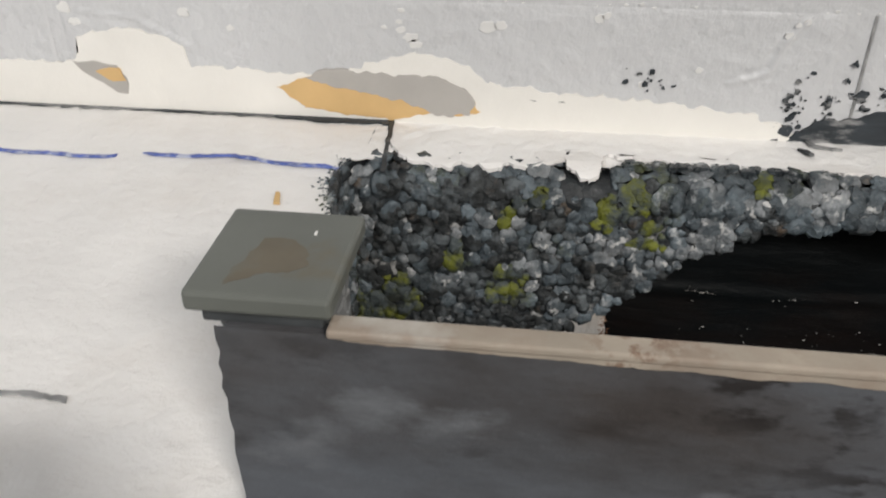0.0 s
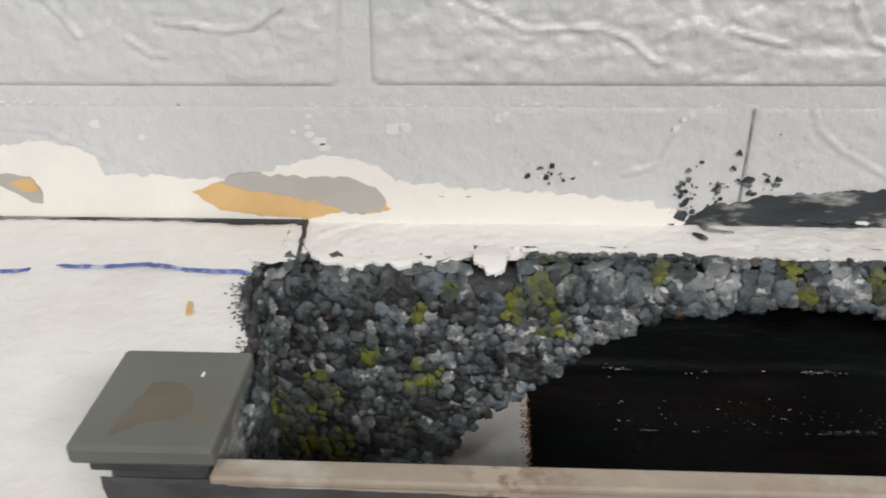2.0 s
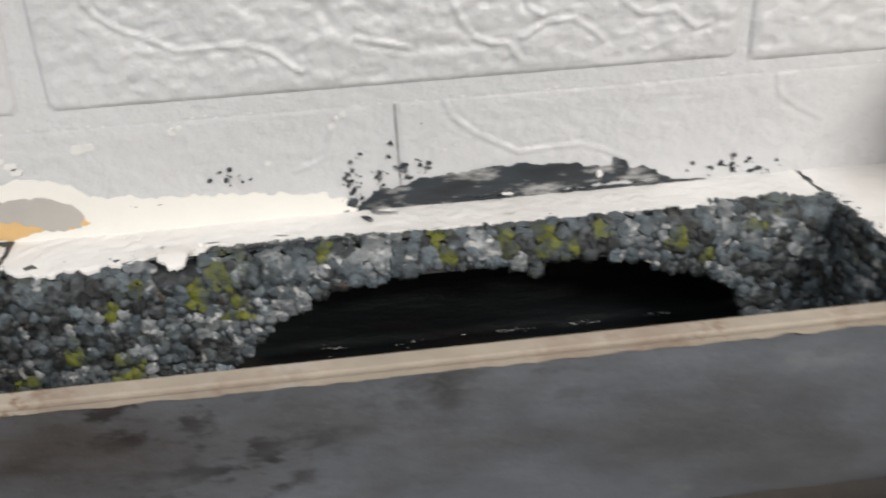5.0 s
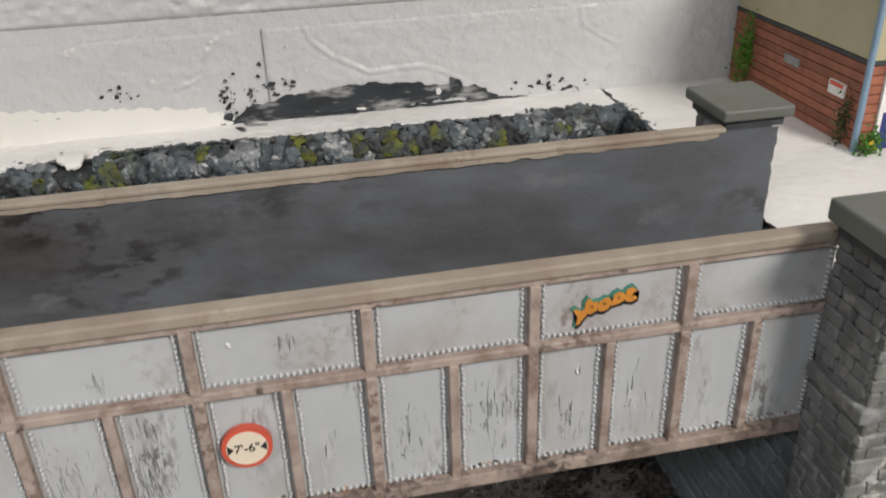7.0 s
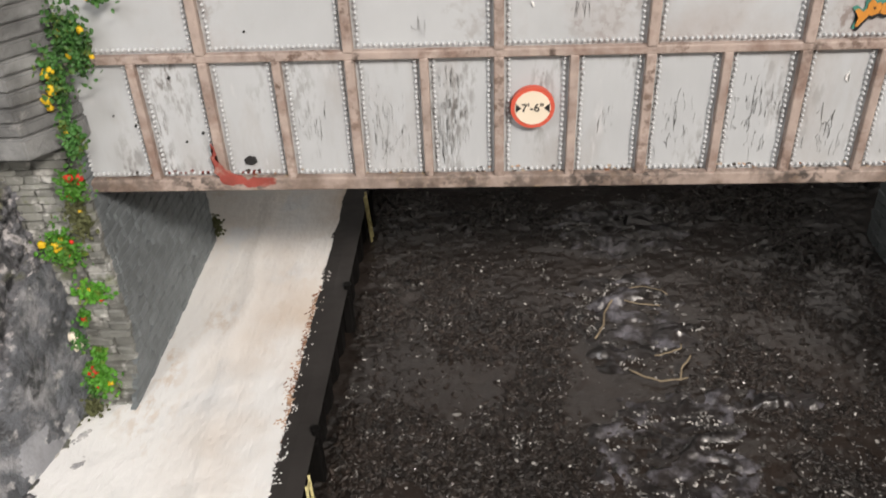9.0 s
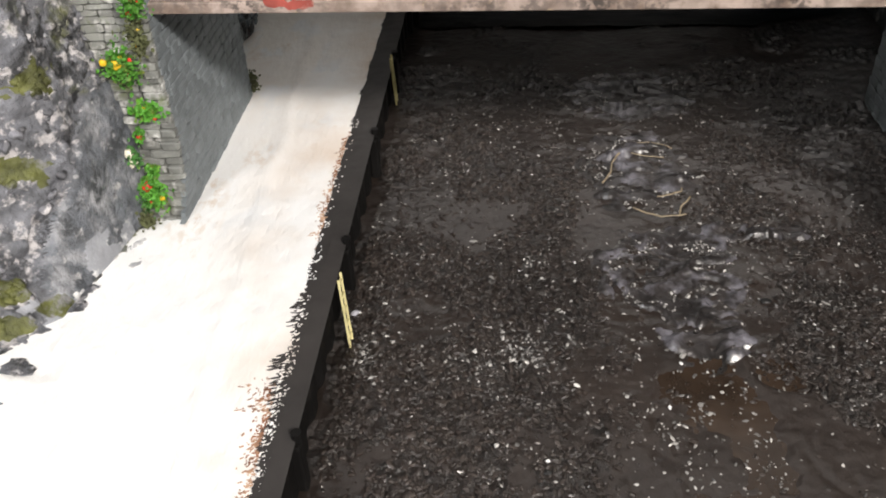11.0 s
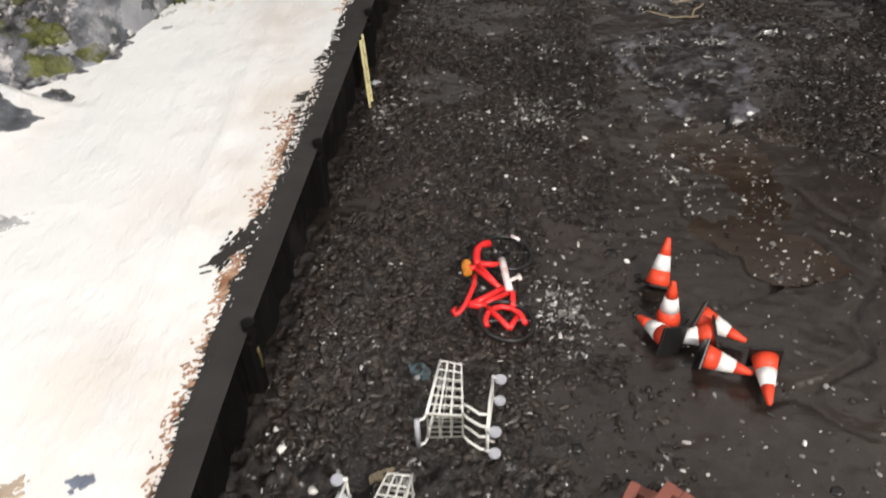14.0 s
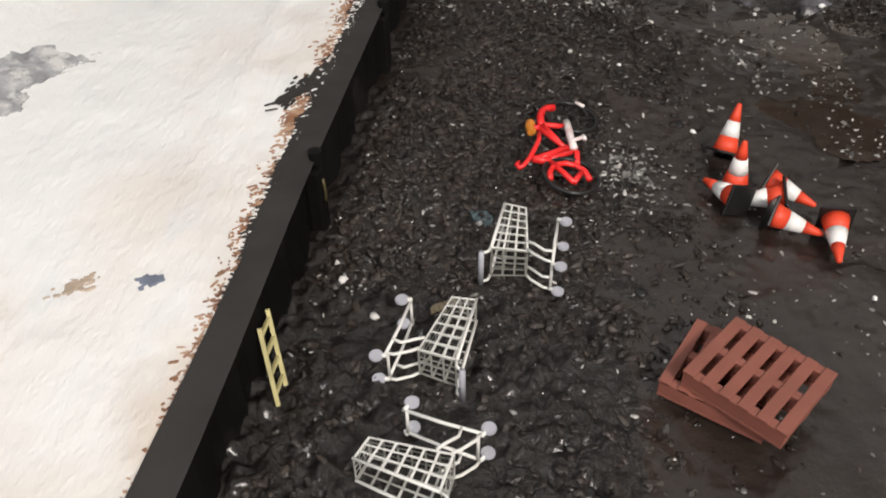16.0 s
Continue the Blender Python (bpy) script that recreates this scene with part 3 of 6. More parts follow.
blob("peeled_strip", [(-330, 102), (-330, 120), (-262, 121), (-250, 121.5), (-249, 124), (-246.8, 130.6), (-238, 133), (-227, 134.2), (-215.4, 132.2), (-209.4, 128), (-206, 121.6), (-180, 121), (-152, 120), (-140, 126), (-124, 129.5), (-110, 127), (-102, 120), (-68, 117), (-40, 115.5), (-12, 113), (4, 107), (8, 102)], on_wall, 0.5, M["cream"], wall_north, "cream strip where the wall paint has peeled", jag=1.7, step=1.5, seed=1)
blob("peeled_patch", [(-175, 115), (-168, 118), (-157, 122), (-140, 120.5), (-117, 120.5), (-107, 116), (-102, 109), (-112, 107.5), (-120, 108), (-134, 104.8), (-150, 106), (-165, 108)], on_wall, 0.75, M["tan"], wall_north, "tan layer laid bare by torn paint", jag=1.0, step=1.0, seed=2)
blob("peeled_patch", [(-164, 119.4), (-157, 122.8), (-150, 122.6), (-140, 121.6), (-128, 121.4), (-117, 121.4), (-108, 118), (-104, 112), (-106, 108), (-114, 107), (-124, 109.5), (-132, 112.5), (-146, 115), (-158, 117)], on_wall, 1.0, M["backing"], wall_north, "grey torn paper layer", jag=1.3, step=0.9, seed=3)
blob("peeled_patch", [(-251, 121.4), (-243, 121.6), (-234, 120.6), (-231.6, 116), (-231.6, 110), (-236, 110.4), (-241, 114), (-247, 117.6)], on_wall, 0.75, M["backing"], wall_north, "grey torn paper layer", jag=0.8, seed=4)
blob("peeled_patch", [(-242.6, 117.8), (-237, 120.2), (-233.2, 119.6), (-232, 115), (-237, 114.6)], on_wall, 1.0, M["tan"], wall_north, "tan layer laid bare by torn paint", jag=0.6, seed=5)
blob("paint_smear", [(4, 104.5), (8.4, 109.6), (15.2, 113), (21.8, 112.4), (28.5, 115.6), (41.8, 115.8), (55.1, 117.3), (66.2, 117.6), (79.6, 117.3), (95.4, 115.8), (109.2, 113.2), (109.9, 117.2), (114.7, 114.8), (116.1, 112.3), (126.5, 111), (129.2, 107.8), (134.2, 105.2), (131, 104), (124, 106), (109.9, 106.6), (96.3, 105.7), (82.8, 104.6), (71.3, 104.8), (50.9, 105.2), (42, 104.6), (28.5, 104), (17.3, 104)], on_wall, 0.7, M["blackpaint"], wall_north, "black brush smear along the foot of the wall", jag=1.5, step=0.8, seed=6)
for i, o in enumerate((((102, 112), (104, 112.6), (105.4, 111), (104.6, 109.4), (102.4, 109.2)), ((62, 105.8), (65, 106.4), (67, 105.8), (66, 104.9), (63, 104.8)))):
    blob("paint_flake", list(o), on_wall, 0.95, M["foam_pale"], wall_north, jag=0.7, step=0.5, seed=60 + i)
blob("paint_smear", [(5, 103.2), (60, 103.4), (136, 103.4), (150, 104), (136, 105), (90, 104.9), (40, 105.2), (6, 105.2)], on_wall, 0.8, M["blackpaint"], wall_north, "black brush smear along the foot of the wall", jag=0.8, step=0.8, seed=16)
rng = random.Random(5)
for x, z, w, h, n in ((2, 108, 6, 8, 20), (2, 118, 4, 9, 16), (13, 117, 3, 8, 10), (23, 119, 4, 8, 12), (32, 120, 5, 3, 8), (-45, 124, 10, 4, 12), (160, 109, 14, 4, 14), (175, 105, 10, 4, 8), (12, 128, 14, 10, 5)):
    for i in range(n):
        u, v, r = x + rng.gauss(0, w / 2), max(104, z + rng.gauss(0, h / 2)), 0.25 + 1.3 * rng.random() ** 2.5
        a0 = rng.uniform(0, 6.28)
        ring = []
        for k in range(7):
            rr = r * rng.uniform(0.35, 1.35)
            ring.append((u + rr * math.cos(a0 + k * 0.9), v + rr * 0.8 * math.sin(a0 + k * 0.9)))
        blob("paint_fleck", ring, on_wall, 0.6, M["blackpaint"], wall_north, jag=0.3, step=0.6, seed=i)
def ragged_ring(u, v, r, flat=0.8):
    a0 = rng.uniform(0, 6.28)
    return [(u + rr * math.cos(a0 + k * 0.449), v + rr * flat * math.sin(a0 + k * 0.449)) for k, rr in enumerate(r * rng.uniform(0.72, 1.12) for _ in range(14))]


for i, (u, v, r, f) in enumerate(((1, 107, 2.6, 1.1), (1.9, 112.5, 2.0, 1.2), (-0.1, 118.7, 1.6, 1.0), (1.2, 124.6, 1.0, 1.3), (5, 106, 2.4, 0.6), (4.3, 119.6, 0.9, 0.8), (13.1, 118.6, 1.3, 2.0), (14, 112, 1.2, 1.6), (23.0, 121.6, 1.6, 1.3), (24, 117, 1.1, 1.4), (32.9, 120.2, 1.5, 0.6), (28.5, 124.1, 0.8, 0.7), (-45.2, 126, 1.4, 0.9), (-49.5, 125.6, 0.9, 0.7), (-46.8, 121.6, 0.8, 1.4), (-37, 122.2, 1.1, 0.6), (-84, 114.4, 2.2, 0.12), (-74, 113.8, 1.8, 0.12), (151.9, 108.6, 0.9, 1.2), (156, 110.6, 2.3, 0.7), (160.5, 109, 2.0, 0.6), (167.4, 111.4, 1.6, 0.8), (172, 106.8, 3.4, 0.3), (9, 104.8, 3.0, 0.4))):
    blob("paint_fleck", ragged_ring(u, v, r * 0.75, f), on_wall, 0.62, M["blackpaint"], wall_north, jag=1.6, step=0.5, seed=i * 7)
for i, (u, v, r) in enumerate(((-130.1, 137.4, 1.8), (-126.5, 134.9, 2.6), (-124.9, 132.5, 2.4), (-130.5, 140.1, 1.3), (-129.6, 144.1, 1.2), (-100.5, 139.4, 3.0), (-96.2, 140.3, 2.0), (-64.3, 143.6, 1.8), (-62.1, 144.6, 1.4), (-30, 127.7, 1.4), (-3.5, 140, 2.0), (-1.5, 143.6, 1.2), (1, 144.6, 1.4), (-48, 121.5, 1.6), (-136, 138, 1.0), (-190, 136, 1.6), (-206, 141, 2.4), (40, 127, 1.0), (-250, 141, 3.0), (-247, 136, 2.2))):
    blob("paint_flake", ragged_ring(u, v, r, 0.7), on_wall, 0.2, M["foam_pale"], wall_north, jag=0.5, step=0.5, seed=i * 3)
for i in range(90):
    u = rng.uniform(-250, 290)
    if fbm(u / 30, 1.0, 3.0, 2) > -0.25:
        r = rng.uniform(0.25, 0.9)
        blob("paint_flake", ragged_ring(u, 148.0 + rng.gauss(0, 0.35), r, 0.5), lambda a, c, h: (a, WALL_Y - 1.9 - h, c), 0.3, M["foam_pale"], wall_north, jag=0.3, step=0.8, seed=i)

# ---- canal bed, towpath, ground boards ----
TOW = 18.0


RILLS = ((56, 118, 31, 27), (50, 52, 27, 34), (54, -14, 27, 27), (62, -48, 16, 16), (88, 8, 22, 6))
POOLS = ((59, -90, 19, 36), (72, -124, 13, 10), (84, -62, 12, 9), (60, -116, 9, 8))


def patches(x, y, which, seed):
    """How deep inside one of some ragged oval patches: 1 in its middle, 0 or less outside."""
    n = 0.30 * fbm(x / 14, y / 11, seed, 4)
    return max(1 - math.hypot((x - cx) / rx, (y - cy) / ry) for cx, cy, rx, ry in which) + n


def wet(x, y):
    """1 on the smooth silt in the middle of the bed, 0 on the gritty sides."""
    n = 26 * fbm(x / 40, y / 34, 2.0, 5)
    left = 22 - 0.05 * y if y > -60 else 25
    right = 84 - 0.07 * y + 75 * smooth01((-60 - y) / 70)
    w = smooth01((x + n - left) / 26 + 0.5) * smooth01((right - x - n) / 26 + 0.5)
    calm = smooth01((fbm(x / 46, y / 40, 51.0, 3) + 0.35 * smooth01((y - 5) / 60) - 0.16) / 0.2)
    return max(w, 0.85 * calm)


def soaked(x, y):
    """1 where shade on the mud by the piling is put into its colour, with little grit on it."""
    n = 16 * fbm(x / 18, y / 18, 71.0, 4)
    return smooth01((18 - x + n) / 16) * smooth01((-186 - y + n) / 16)


def rill(x, y):
    """1 in the rippled streak that runs down the silt."""
    return smooth01(patches(x, y, RILLS, 3.0) / 0.25)


def pool(x, y):
    return smooth01((patches(x, y, POOLS, 7.0) + 0.08) / 0.3)


def bed_z(x, y):
    w, r = wet(x, y), rill(x, y)
    z = 1.2 * fbm(x / 60, y / 60, 3.0, 3) - 0.6 * w
    z += (1 - w) * (1.3 * fbm(x / 2.6, y / 2.6, 1.0, 3) + 0.7 * fbm(x / 9, y / 9, 8.0, 3))
    z += w * (0.5 * fbm(x / 16, y / 12, 4.0, 4) + 0.22 * fbm(x / 3, y / 2.2, 9.0, 2))
    if r > 0:
        z += r * (1.2 * fbm(x / 15 + 1.3 * fbm(x / 24, y / 14, 6.0, 2), y / 7.0, 7.0, 3) + 0.1)
    if y < -150:
        z += (1 - w) * 2.4 * smooth01((-165 - y) / 40) * fbm(x / 4, y / 4, 12.0, 3)
    if y < -40:
        z -= 1.35 * pool(x, y)
    if y < -80:
        z -= 1.2 * smooth01((-80 - y) / 40) * math.exp(-((abs(fbm(x / 40, y / 40, 21.0, 2)) - 0.02) / 0.035) ** 2) * smooth01((x - 45) / 25)
    return z + 9 * smooth01((x - 118) / 90) * (1 if y > -80 else 0.3)


canal_bed = part("ground", sheet(-60, 230, -345, 262, 0.95, lambda x, y: (x, y, bed_z(x, y))), (M["mud"], M["black_mud"], M["soaked"]), smooth=True)
for p in canal_bed.data.polygons:
    if soaked(p.center.x / K, p.center.y / K) > 0.5:
        p.material_index = 2
    elif wet(p.center.x / K, p.center.y / K) < 0.45:
        p.material_index = 1
tagged(canal_bed, "wet black mud of a drained model canal bed", "canal bed", kind="structure")
tagged(boxes("baseboard", M["room"], None, (-520, 520, -420, 262, -900, -12)), "plain plinth under the model landscape", "baseboard", kind="structure")


def tow_z(x, y):
    z = TOW + 0.4 * fbm(x / 26, y / 26, 5.0, 3) + 0.16 * fbm(x / 7, y / 7, 2.0, 3)
    z += 0.9 * math.exp(-((x + 90 + 0.06 * y + 3 * fbm(y / 30, 1.0)) / 2.2) ** 2) * smooth01((y + 200) / 60)
    z += 16 * smooth01((-118 - 0.06 * (y + 120) - x) / 90) * (1 if y < -90 else 0)
    return z + 3.0 * smooth01((-134 - x) / 30)


tow = part("towpath", sheet(-330, -61, -345, 258, 2.0, lambda x, y: (x + (10.5 + 3.0 * fbm(y / 4, 2.0, 0.0, 4)) * smooth01((y - 196) / 10) * smooth01((x + 72) / 10), y, tow_z(x, y))), M["towpath"], smooth=True)
tagged(tow, "white painted plaster towpath beside the canal", "towpath", kind="structure")


def rough_board(name, x0, x1, y0, y1, label, ragged):
    """A plaster board with an uneven top; ragged(x, y) shifts its edge points."""
    def at(x, y):
        dx, dy = ragged(x, y)
        lump = 0.9 if name == "ledge" and x < -62 else (0.45 if name == "ledge" else 0.25)
        return (x + dx, y + dy, ROAD + 0.35 * fbm(x / 24, y / 24, 4.0, 3) + lump * fbm(x / 4, y / 4, 6.0, 3) - 0.4)
    ob = part(name, sheet(x0, x1, y0, y1, 1.5 if name == "ledge" else 2.2, at), M["plaster"], smooth=True)
    boxes("board", M["plaster"], ob, (x0 + 3, x1 - (9 if x1 < 0 else 3), y0 + 3, y1 - 0.5, 84, ROAD - 1.6))
    return tagged(ob, label, "road", kind="structure")


EDGE = ((0, -139), (100, -139), (130, -134), (150, -131.5), (170, -135), (180, -139.5), (187, -142.5), (199, -145), (210, -143), (224, -139), (300, -139))


def road_edge(y):
    """Where the west road board ends above the side wall of the portal."""
    for (a, xa), (b, xb) in zip(EDGE, EDGE[1:]):
        if a <= y <= b:
            return xa + (xb - xa) * (y - a) / (b - a)
    return -139.0


rough_board("road_west", -430, -139, 8, 247.4, "unpainted white plaster road board", lambda x, y: ((road_edge(y) + 139) * smooth01((x + 178) / 38) + (1.8 * fbm(y / 6, 1.0) + 1.2 * fbm(y / 2, 4.0) - 1.0) * (x > -141.5 and 100 < y < 216), 0))
boxes("board", M["plaster"], bpy.data.objects["road_west"], (-141, -129.4, 69.2, 97, 93.5, ROAD - 0.3), bevel=0.6)
rough_board("road_east", 189.5, 520, -18, 247.4, "unpainted white plaster road board", lambda x, y: ((1.6 * fbm(y / 6, 5.0) + 1.0) * (x < 191.5), 0))
ledge = rough_board("ledge", -138.9, 188.5, 220, 247.4, "rough white plaster ledge along the wall", lambda x, y: (0, (1.8 * fbm(x / 7, 2.0, 0.0, 4) - (5.5 * math.exp(-((x + 66) / 3.2) ** 2))) * (y < 223)))
tunnel_back = part("tunnel_back", sheet(-190, 300, -14, 103, 2.0, lambda x, z: (x, 256.5 - 1.0 * math.exp(-((z - 32 - 2 * fbm(x / 40, 2.0)) / 2.0) ** 2) + 0.7 * fbm(x / 60, z / 14, 3.0, 3), z)), M["black"], smooth=True)
tagged(tunnel_back, "black painted tunnel back panel", "panel", kind="structure")
boxes("roof", M["black"], tunnel_back, (-190, 300, 224, 256, 99.0, 100.5))
part("floor_paint", sheet(-52, 175, 196, 257, 2.0, lambda x, y: (x, y + (2 * fbm(x / 8, 1.0) if y < 199 else 0), max(bed_z(x, y), -0.3) + 0.5 + 0.4 * fbm(x / 30, y / 5, 5.0, 3))), M["black"], tunnel_back, smooth=True)

SPECK = block_mesh("speck", M["grit_pale"], 1.0, 0.3)
rng = random.Random(14)
for nm, zc, n in (("scuff_line", 32.6, 620), ("scuff_line", 1.4, 900), ("paint_specks", 7, 170)):
    items = []
    for i in range(n):
        x = rng.uniform(-22, 168)
        line = nm == "scuff_line"
        if line and fbm(x / 17, zc, 3.0, 5) < rng.uniform(-0.05, 0.4):
            continue
        z = zc + (2.4 * fbm(x / 30, zc, 1.0, 5) + rng.gauss(0, 0.25) * (1 + 5 * rng.random() ** 6) if line else rng.gauss(0, 7))
        L = 0.15 + 1.5 * rng.random() ** 3
        items.append((SPECK, placed(x, 254.9 if z > 2 else 254.3, max(z, 1.2), L, 0.6, rng.uniform(0.08, 0.32), 0, rng.uniform(-25, 25), 0)))
    tagged(joined(nm, items, M["grit_pale"], tunnel_back), kind="stuff")


def on_road(u, v, h):
    return (u, v, ROAD + 0.35 + h)


for i, (a, b) in enumerate(((-292, -217.5), (-212, -142))):
    ys = lambda x: 208.5 + 2.6 * math.sin(x / 17.0) + 0.8 * math.sin(x / 5.0)
    top = [(x, ys(x) + 0.85) for x in range(int(a), int(b), 4)]
    low = [(x, ys(x) - 0.85) for x in range(int(b) - 3, int(a), -4)]
    tagged(blob("pen_line", top + low, on_road, 0.1, M["pen"], None, jag=0.7, step=0.8, seed=i), "blue felt pen line drawn on the white board", "pen line", group="pen lines")
tagged(blob("orange_mark", [(-158.6, 182), (-156.6, 182), (-158.6, 189), (-160, 189)], on_road, 0.1, M["tan"], None, jag=0.2, step=1, seed=3), "small orange pencil mark on the white board", "mark")
tagged(blob("road_scuff", [(-196, 93.4), (-186, 93.2), (-177.5, 93.0), (-178, 94.2), (-187, 94.8), (-196, 94.6)], on_road, 0.08, M["scratch"], None, jag=0.8, step=0.8, seed=8), "thin dark scuff on the white plaster road", "scuff")
tagged(blob("wall_gap", [(-330, 244.5), (-180, 244.5), (-160, 242.5), (-134.5, 242.5), (-134.5, 247.3), (-330, 247.3)], on_road, 0.12, M["blackpaint"], None, jag=1.5, step=1.2, seed=4), "dark gap between board and wall", "gap", kind="structure")
blob("plaster_patch", [(-147, 226), (-130.5, 226), (-131, 218), (-135, 215), (-142, 213.5), (-147, 214)], on_road, 0.05, M["plaster"], ledge, jag=1.4, step=1.0, seed=51)
tagged(blob("board_joint", [(-134.8, 247), (-133.2, 247), (-131.8, 232), (-130.2, 215), (-129, 206), (-130.6, 206), (-132, 216), (-133.2, 231)], on_road, 0.15, M["blackpaint"], None, jag=0.5, step=1.0, seed=5), "dark joint between two plaster boards", "joint", kind="structure")


def on_lip(u, v, h):
    """The rounded front of the ledge, over the topmost stones."""
    f = min(1.0, max(0.0, (222 - v) / 13.5))
    return (u, v, ROAD - 7.5 * (1 - math.sqrt(1 - f * f)) + 0.4 + 1.1 * smooth01(f * 3) + h)


for i, o in enumerate((((-73, 226), (-72.4, 219), (-71.6, 214), (-68, 211.8), (-64, 211.4), (-61.5, 213.6), (-60, 219), (-59.6, 226)), ((-130, 226), (-127, 217), (-119, 214), (-113, 212.4), (-106, 214.6), (-98, 212.8), (-90, 215), (-82, 214.4), (-76, 217), (-72, 220), (-71, 226)), ((-59, 226), (-40, 222.5), (-10, 221.5), (30, 219.5), (60, 220), (100, 219.5), (140, 218), (140, 226)))):
    blob("plaster_lip", list(o), on_lip, 0.9, M["plaster"], ledge, jag=2.0, step=0.7, seed=40 + i)
rng = random.Random(77)
for i in range(46):
    u = rng.choice((rng.uniform(-58, 184), rng.uniform(-58, 0)))
    v, r = 219.6 + abs(rng.gauss(0, 1.5)), rng.uniform(0.4, 1.4)
    blob("paint_smear", [(u - r * 1.6, v - 2), (u + r * 1.6, v - 2), (u + r * 1.2, v + r * 0.3), (u, v + r * 0.5), (u - r * 1.3, v + r * 0.25)], on_road, 0.74 + 0.013 * i, M["cobble"], ledge, jag=0.9, step=0.6, seed=i)
for i, line in enumerate((((9, 246), (10, 243), (14, 240.5), (19, 239.6), (19, 238.8), (13, 239.4), (9, 242), (7.6, 246)), ((6, 239), (8, 237), (8.6, 234), (7, 234), (6, 236.6), (4.6, 238.6)))):
    blob("paint_smear", list(line), on_road, 0.5, M["blackpaint"], ledge, jag=1.0, step=0.5, seed=90 + i)

# ---- portal of the tunnel ----
ARCH = [(-150, 12), (-96, 12), (-84, 25), (-66, 49), (-46, 61.5), (-35, 71), (-30, 79), (-16, 87), (-2, 91), (20, 93), (40, 94), (66, 91), (96, 94), (117, 85), (136, 80), (150, 75), (160, 50), (164, -6), (190, -6)]


def arch_z(x):
    for (ax, az), (bx, bz) in zip(ARCH, ARCH[1:]):
        if ax <= x <= bx:
            return az + (bz - az) * (x - ax) / (bx - ax)
    return 0.0


def face_at(x, s):
    """The portal's front: s mm down its skin from the ledge. Gives the point and the lean of its skin."""
    if s < 17:
        a = s / 17 * math.pi / 2
        return (x, 222 - 13.5 * math.sin(a), ROAD - 7.5 * (1 - math.cos(a))), 90 - math.degrees(a)
    return (x - 0.05 * s * smooth01((-105 - x) / 30), 208.5 - 0.02 * (s - 17), ROAD - 7.5 - (s - 17)), 0.0


portal = thing("tunnel_portal", "rough cobbled rock portal with green lichen over a black tunnel", "tunnel portal", kind="structure")
bm = bmesh.new()
cols = []
for i in range(218):
    x = -146 + 334 * i / 217
    z = arch_z(x)
    low = min(z + 1.5, 96)
    ss = [17 * k / 10 for k in range(11)] + [17 + (96.5 - low) * k / 36 for k in range(1, 37)]
    col = []
    for s in ss:
        p, _ = face_at(x, s)
        n = (1.0 * fbm(x / 7, s / 7, 2.0, 3) + 0.7 * fbm(x / 2.4, s / 2.4, 6.0, 2)) * smooth01((s - 2) / 8)
        col.append(bm.verts.new((p[0] * K, (p[1] - 0.05 + n) * K, (p[2] - 0.5 - 2.4 * (1 - smooth01(s / 9))) * K)))
    col.append(bm.verts.new((x * K, 224 * K, low * K)))
    cols.append(col)
for a, b in zip(cols, cols[1:]):
    for k in range(len(a) - 1):
        bm.faces.new((a[k], b[k], b[k + 1], a[k + 1]))
part("wall", bm, M["mortar"], portal, smooth=True)


def west_x(y, z):
    """The battered side wall under the west road board."""
    return road_edge(y) + 2.0 - 4.0 * (1 - z / 100) * smooth01((y - 150) / 40)


part("side_wall", sheet(82, 214, 8, 103, 2.2, lambda y, z: (west_x(y, z) - 0.6 + 0.9 * fbm(y / 7, z / 7, 2.0, 3), y, z)), M["mortar"], portal, smooth=True)
boxes("side_wall", M["mortar"], portal, (186.5, 196, 74, 211, -4, 101))

LICHEN = ((-90, 91, 4), (-82, 95, 4), (-53, 94, 8), (-59, 88, 5), (-43, 84, 5), (-133, 44, 13), (-128, 54, 9), (-125, 36, 10), (-88, 62, 8), (-106, 74, 4), (34, 101, 5), (58, 100, 4), (72, 99, 5), (83, 96, 4), (124, 95, 5), (138, 89, 4), (-10, 101, 3), (97, 101, 3), (157, 97, 4), (-120, 26, 7), (-140, 30, 8))
PALE_AT = ((-44, 70, 5), (-88, 84, 4), (-20, 90, 4), (-76, 96, 4), (-60, 80, 9), (-12, 95, 6), (-30, 84, 4), (-64, 50, 7), (-107, 84, 4), (-38, 76, 6), (150, 84, 6), (20, 99, 3))
DARK_AT = ((-110, 58, 30), (-132, 84, 14), (-92, 78, 10), (-84, 70, 13), (-124, 76, 12), (-95, 44, 16), (-70, 60, 8), (-112, 30, 18), (-78, 50, 8), (176, 84, 14), (168, 66, 12))
PAINTS = {k: [lump_mesh(k + "_stone", M[k], i + 3.0, rough=0.22 + 0.05 * (i % 4)) for i in range(9)] for k in ("cobble", "lichen", "cobble_pale", "cobble_dark")}
rng = random.Random(11)
spots = []
s = 3.0
while s < 100:
    x = -145 + rng.uniform(0, 4)
    while x < 188:
        w = rng.choice((3.2, 4.2, 5.0, 5.8, 6.6, 8.0)) * rng.uniform(0.9, 1.1)
        xx, ss = x + w / 2, s + rng.uniform(-1.6, 1.6)
        p, lean = face_at(xx, max(0.0, ss))
        if p[2] > arch_z(xx) - 1.0 and (xx > -137 or s > 10) and (abs(xx + 66) > 7 or s > 17):
            spots.append((p[0], p[1], p[2], w, lean, 0, s))
        x += w * 0.80
    s += 4.0
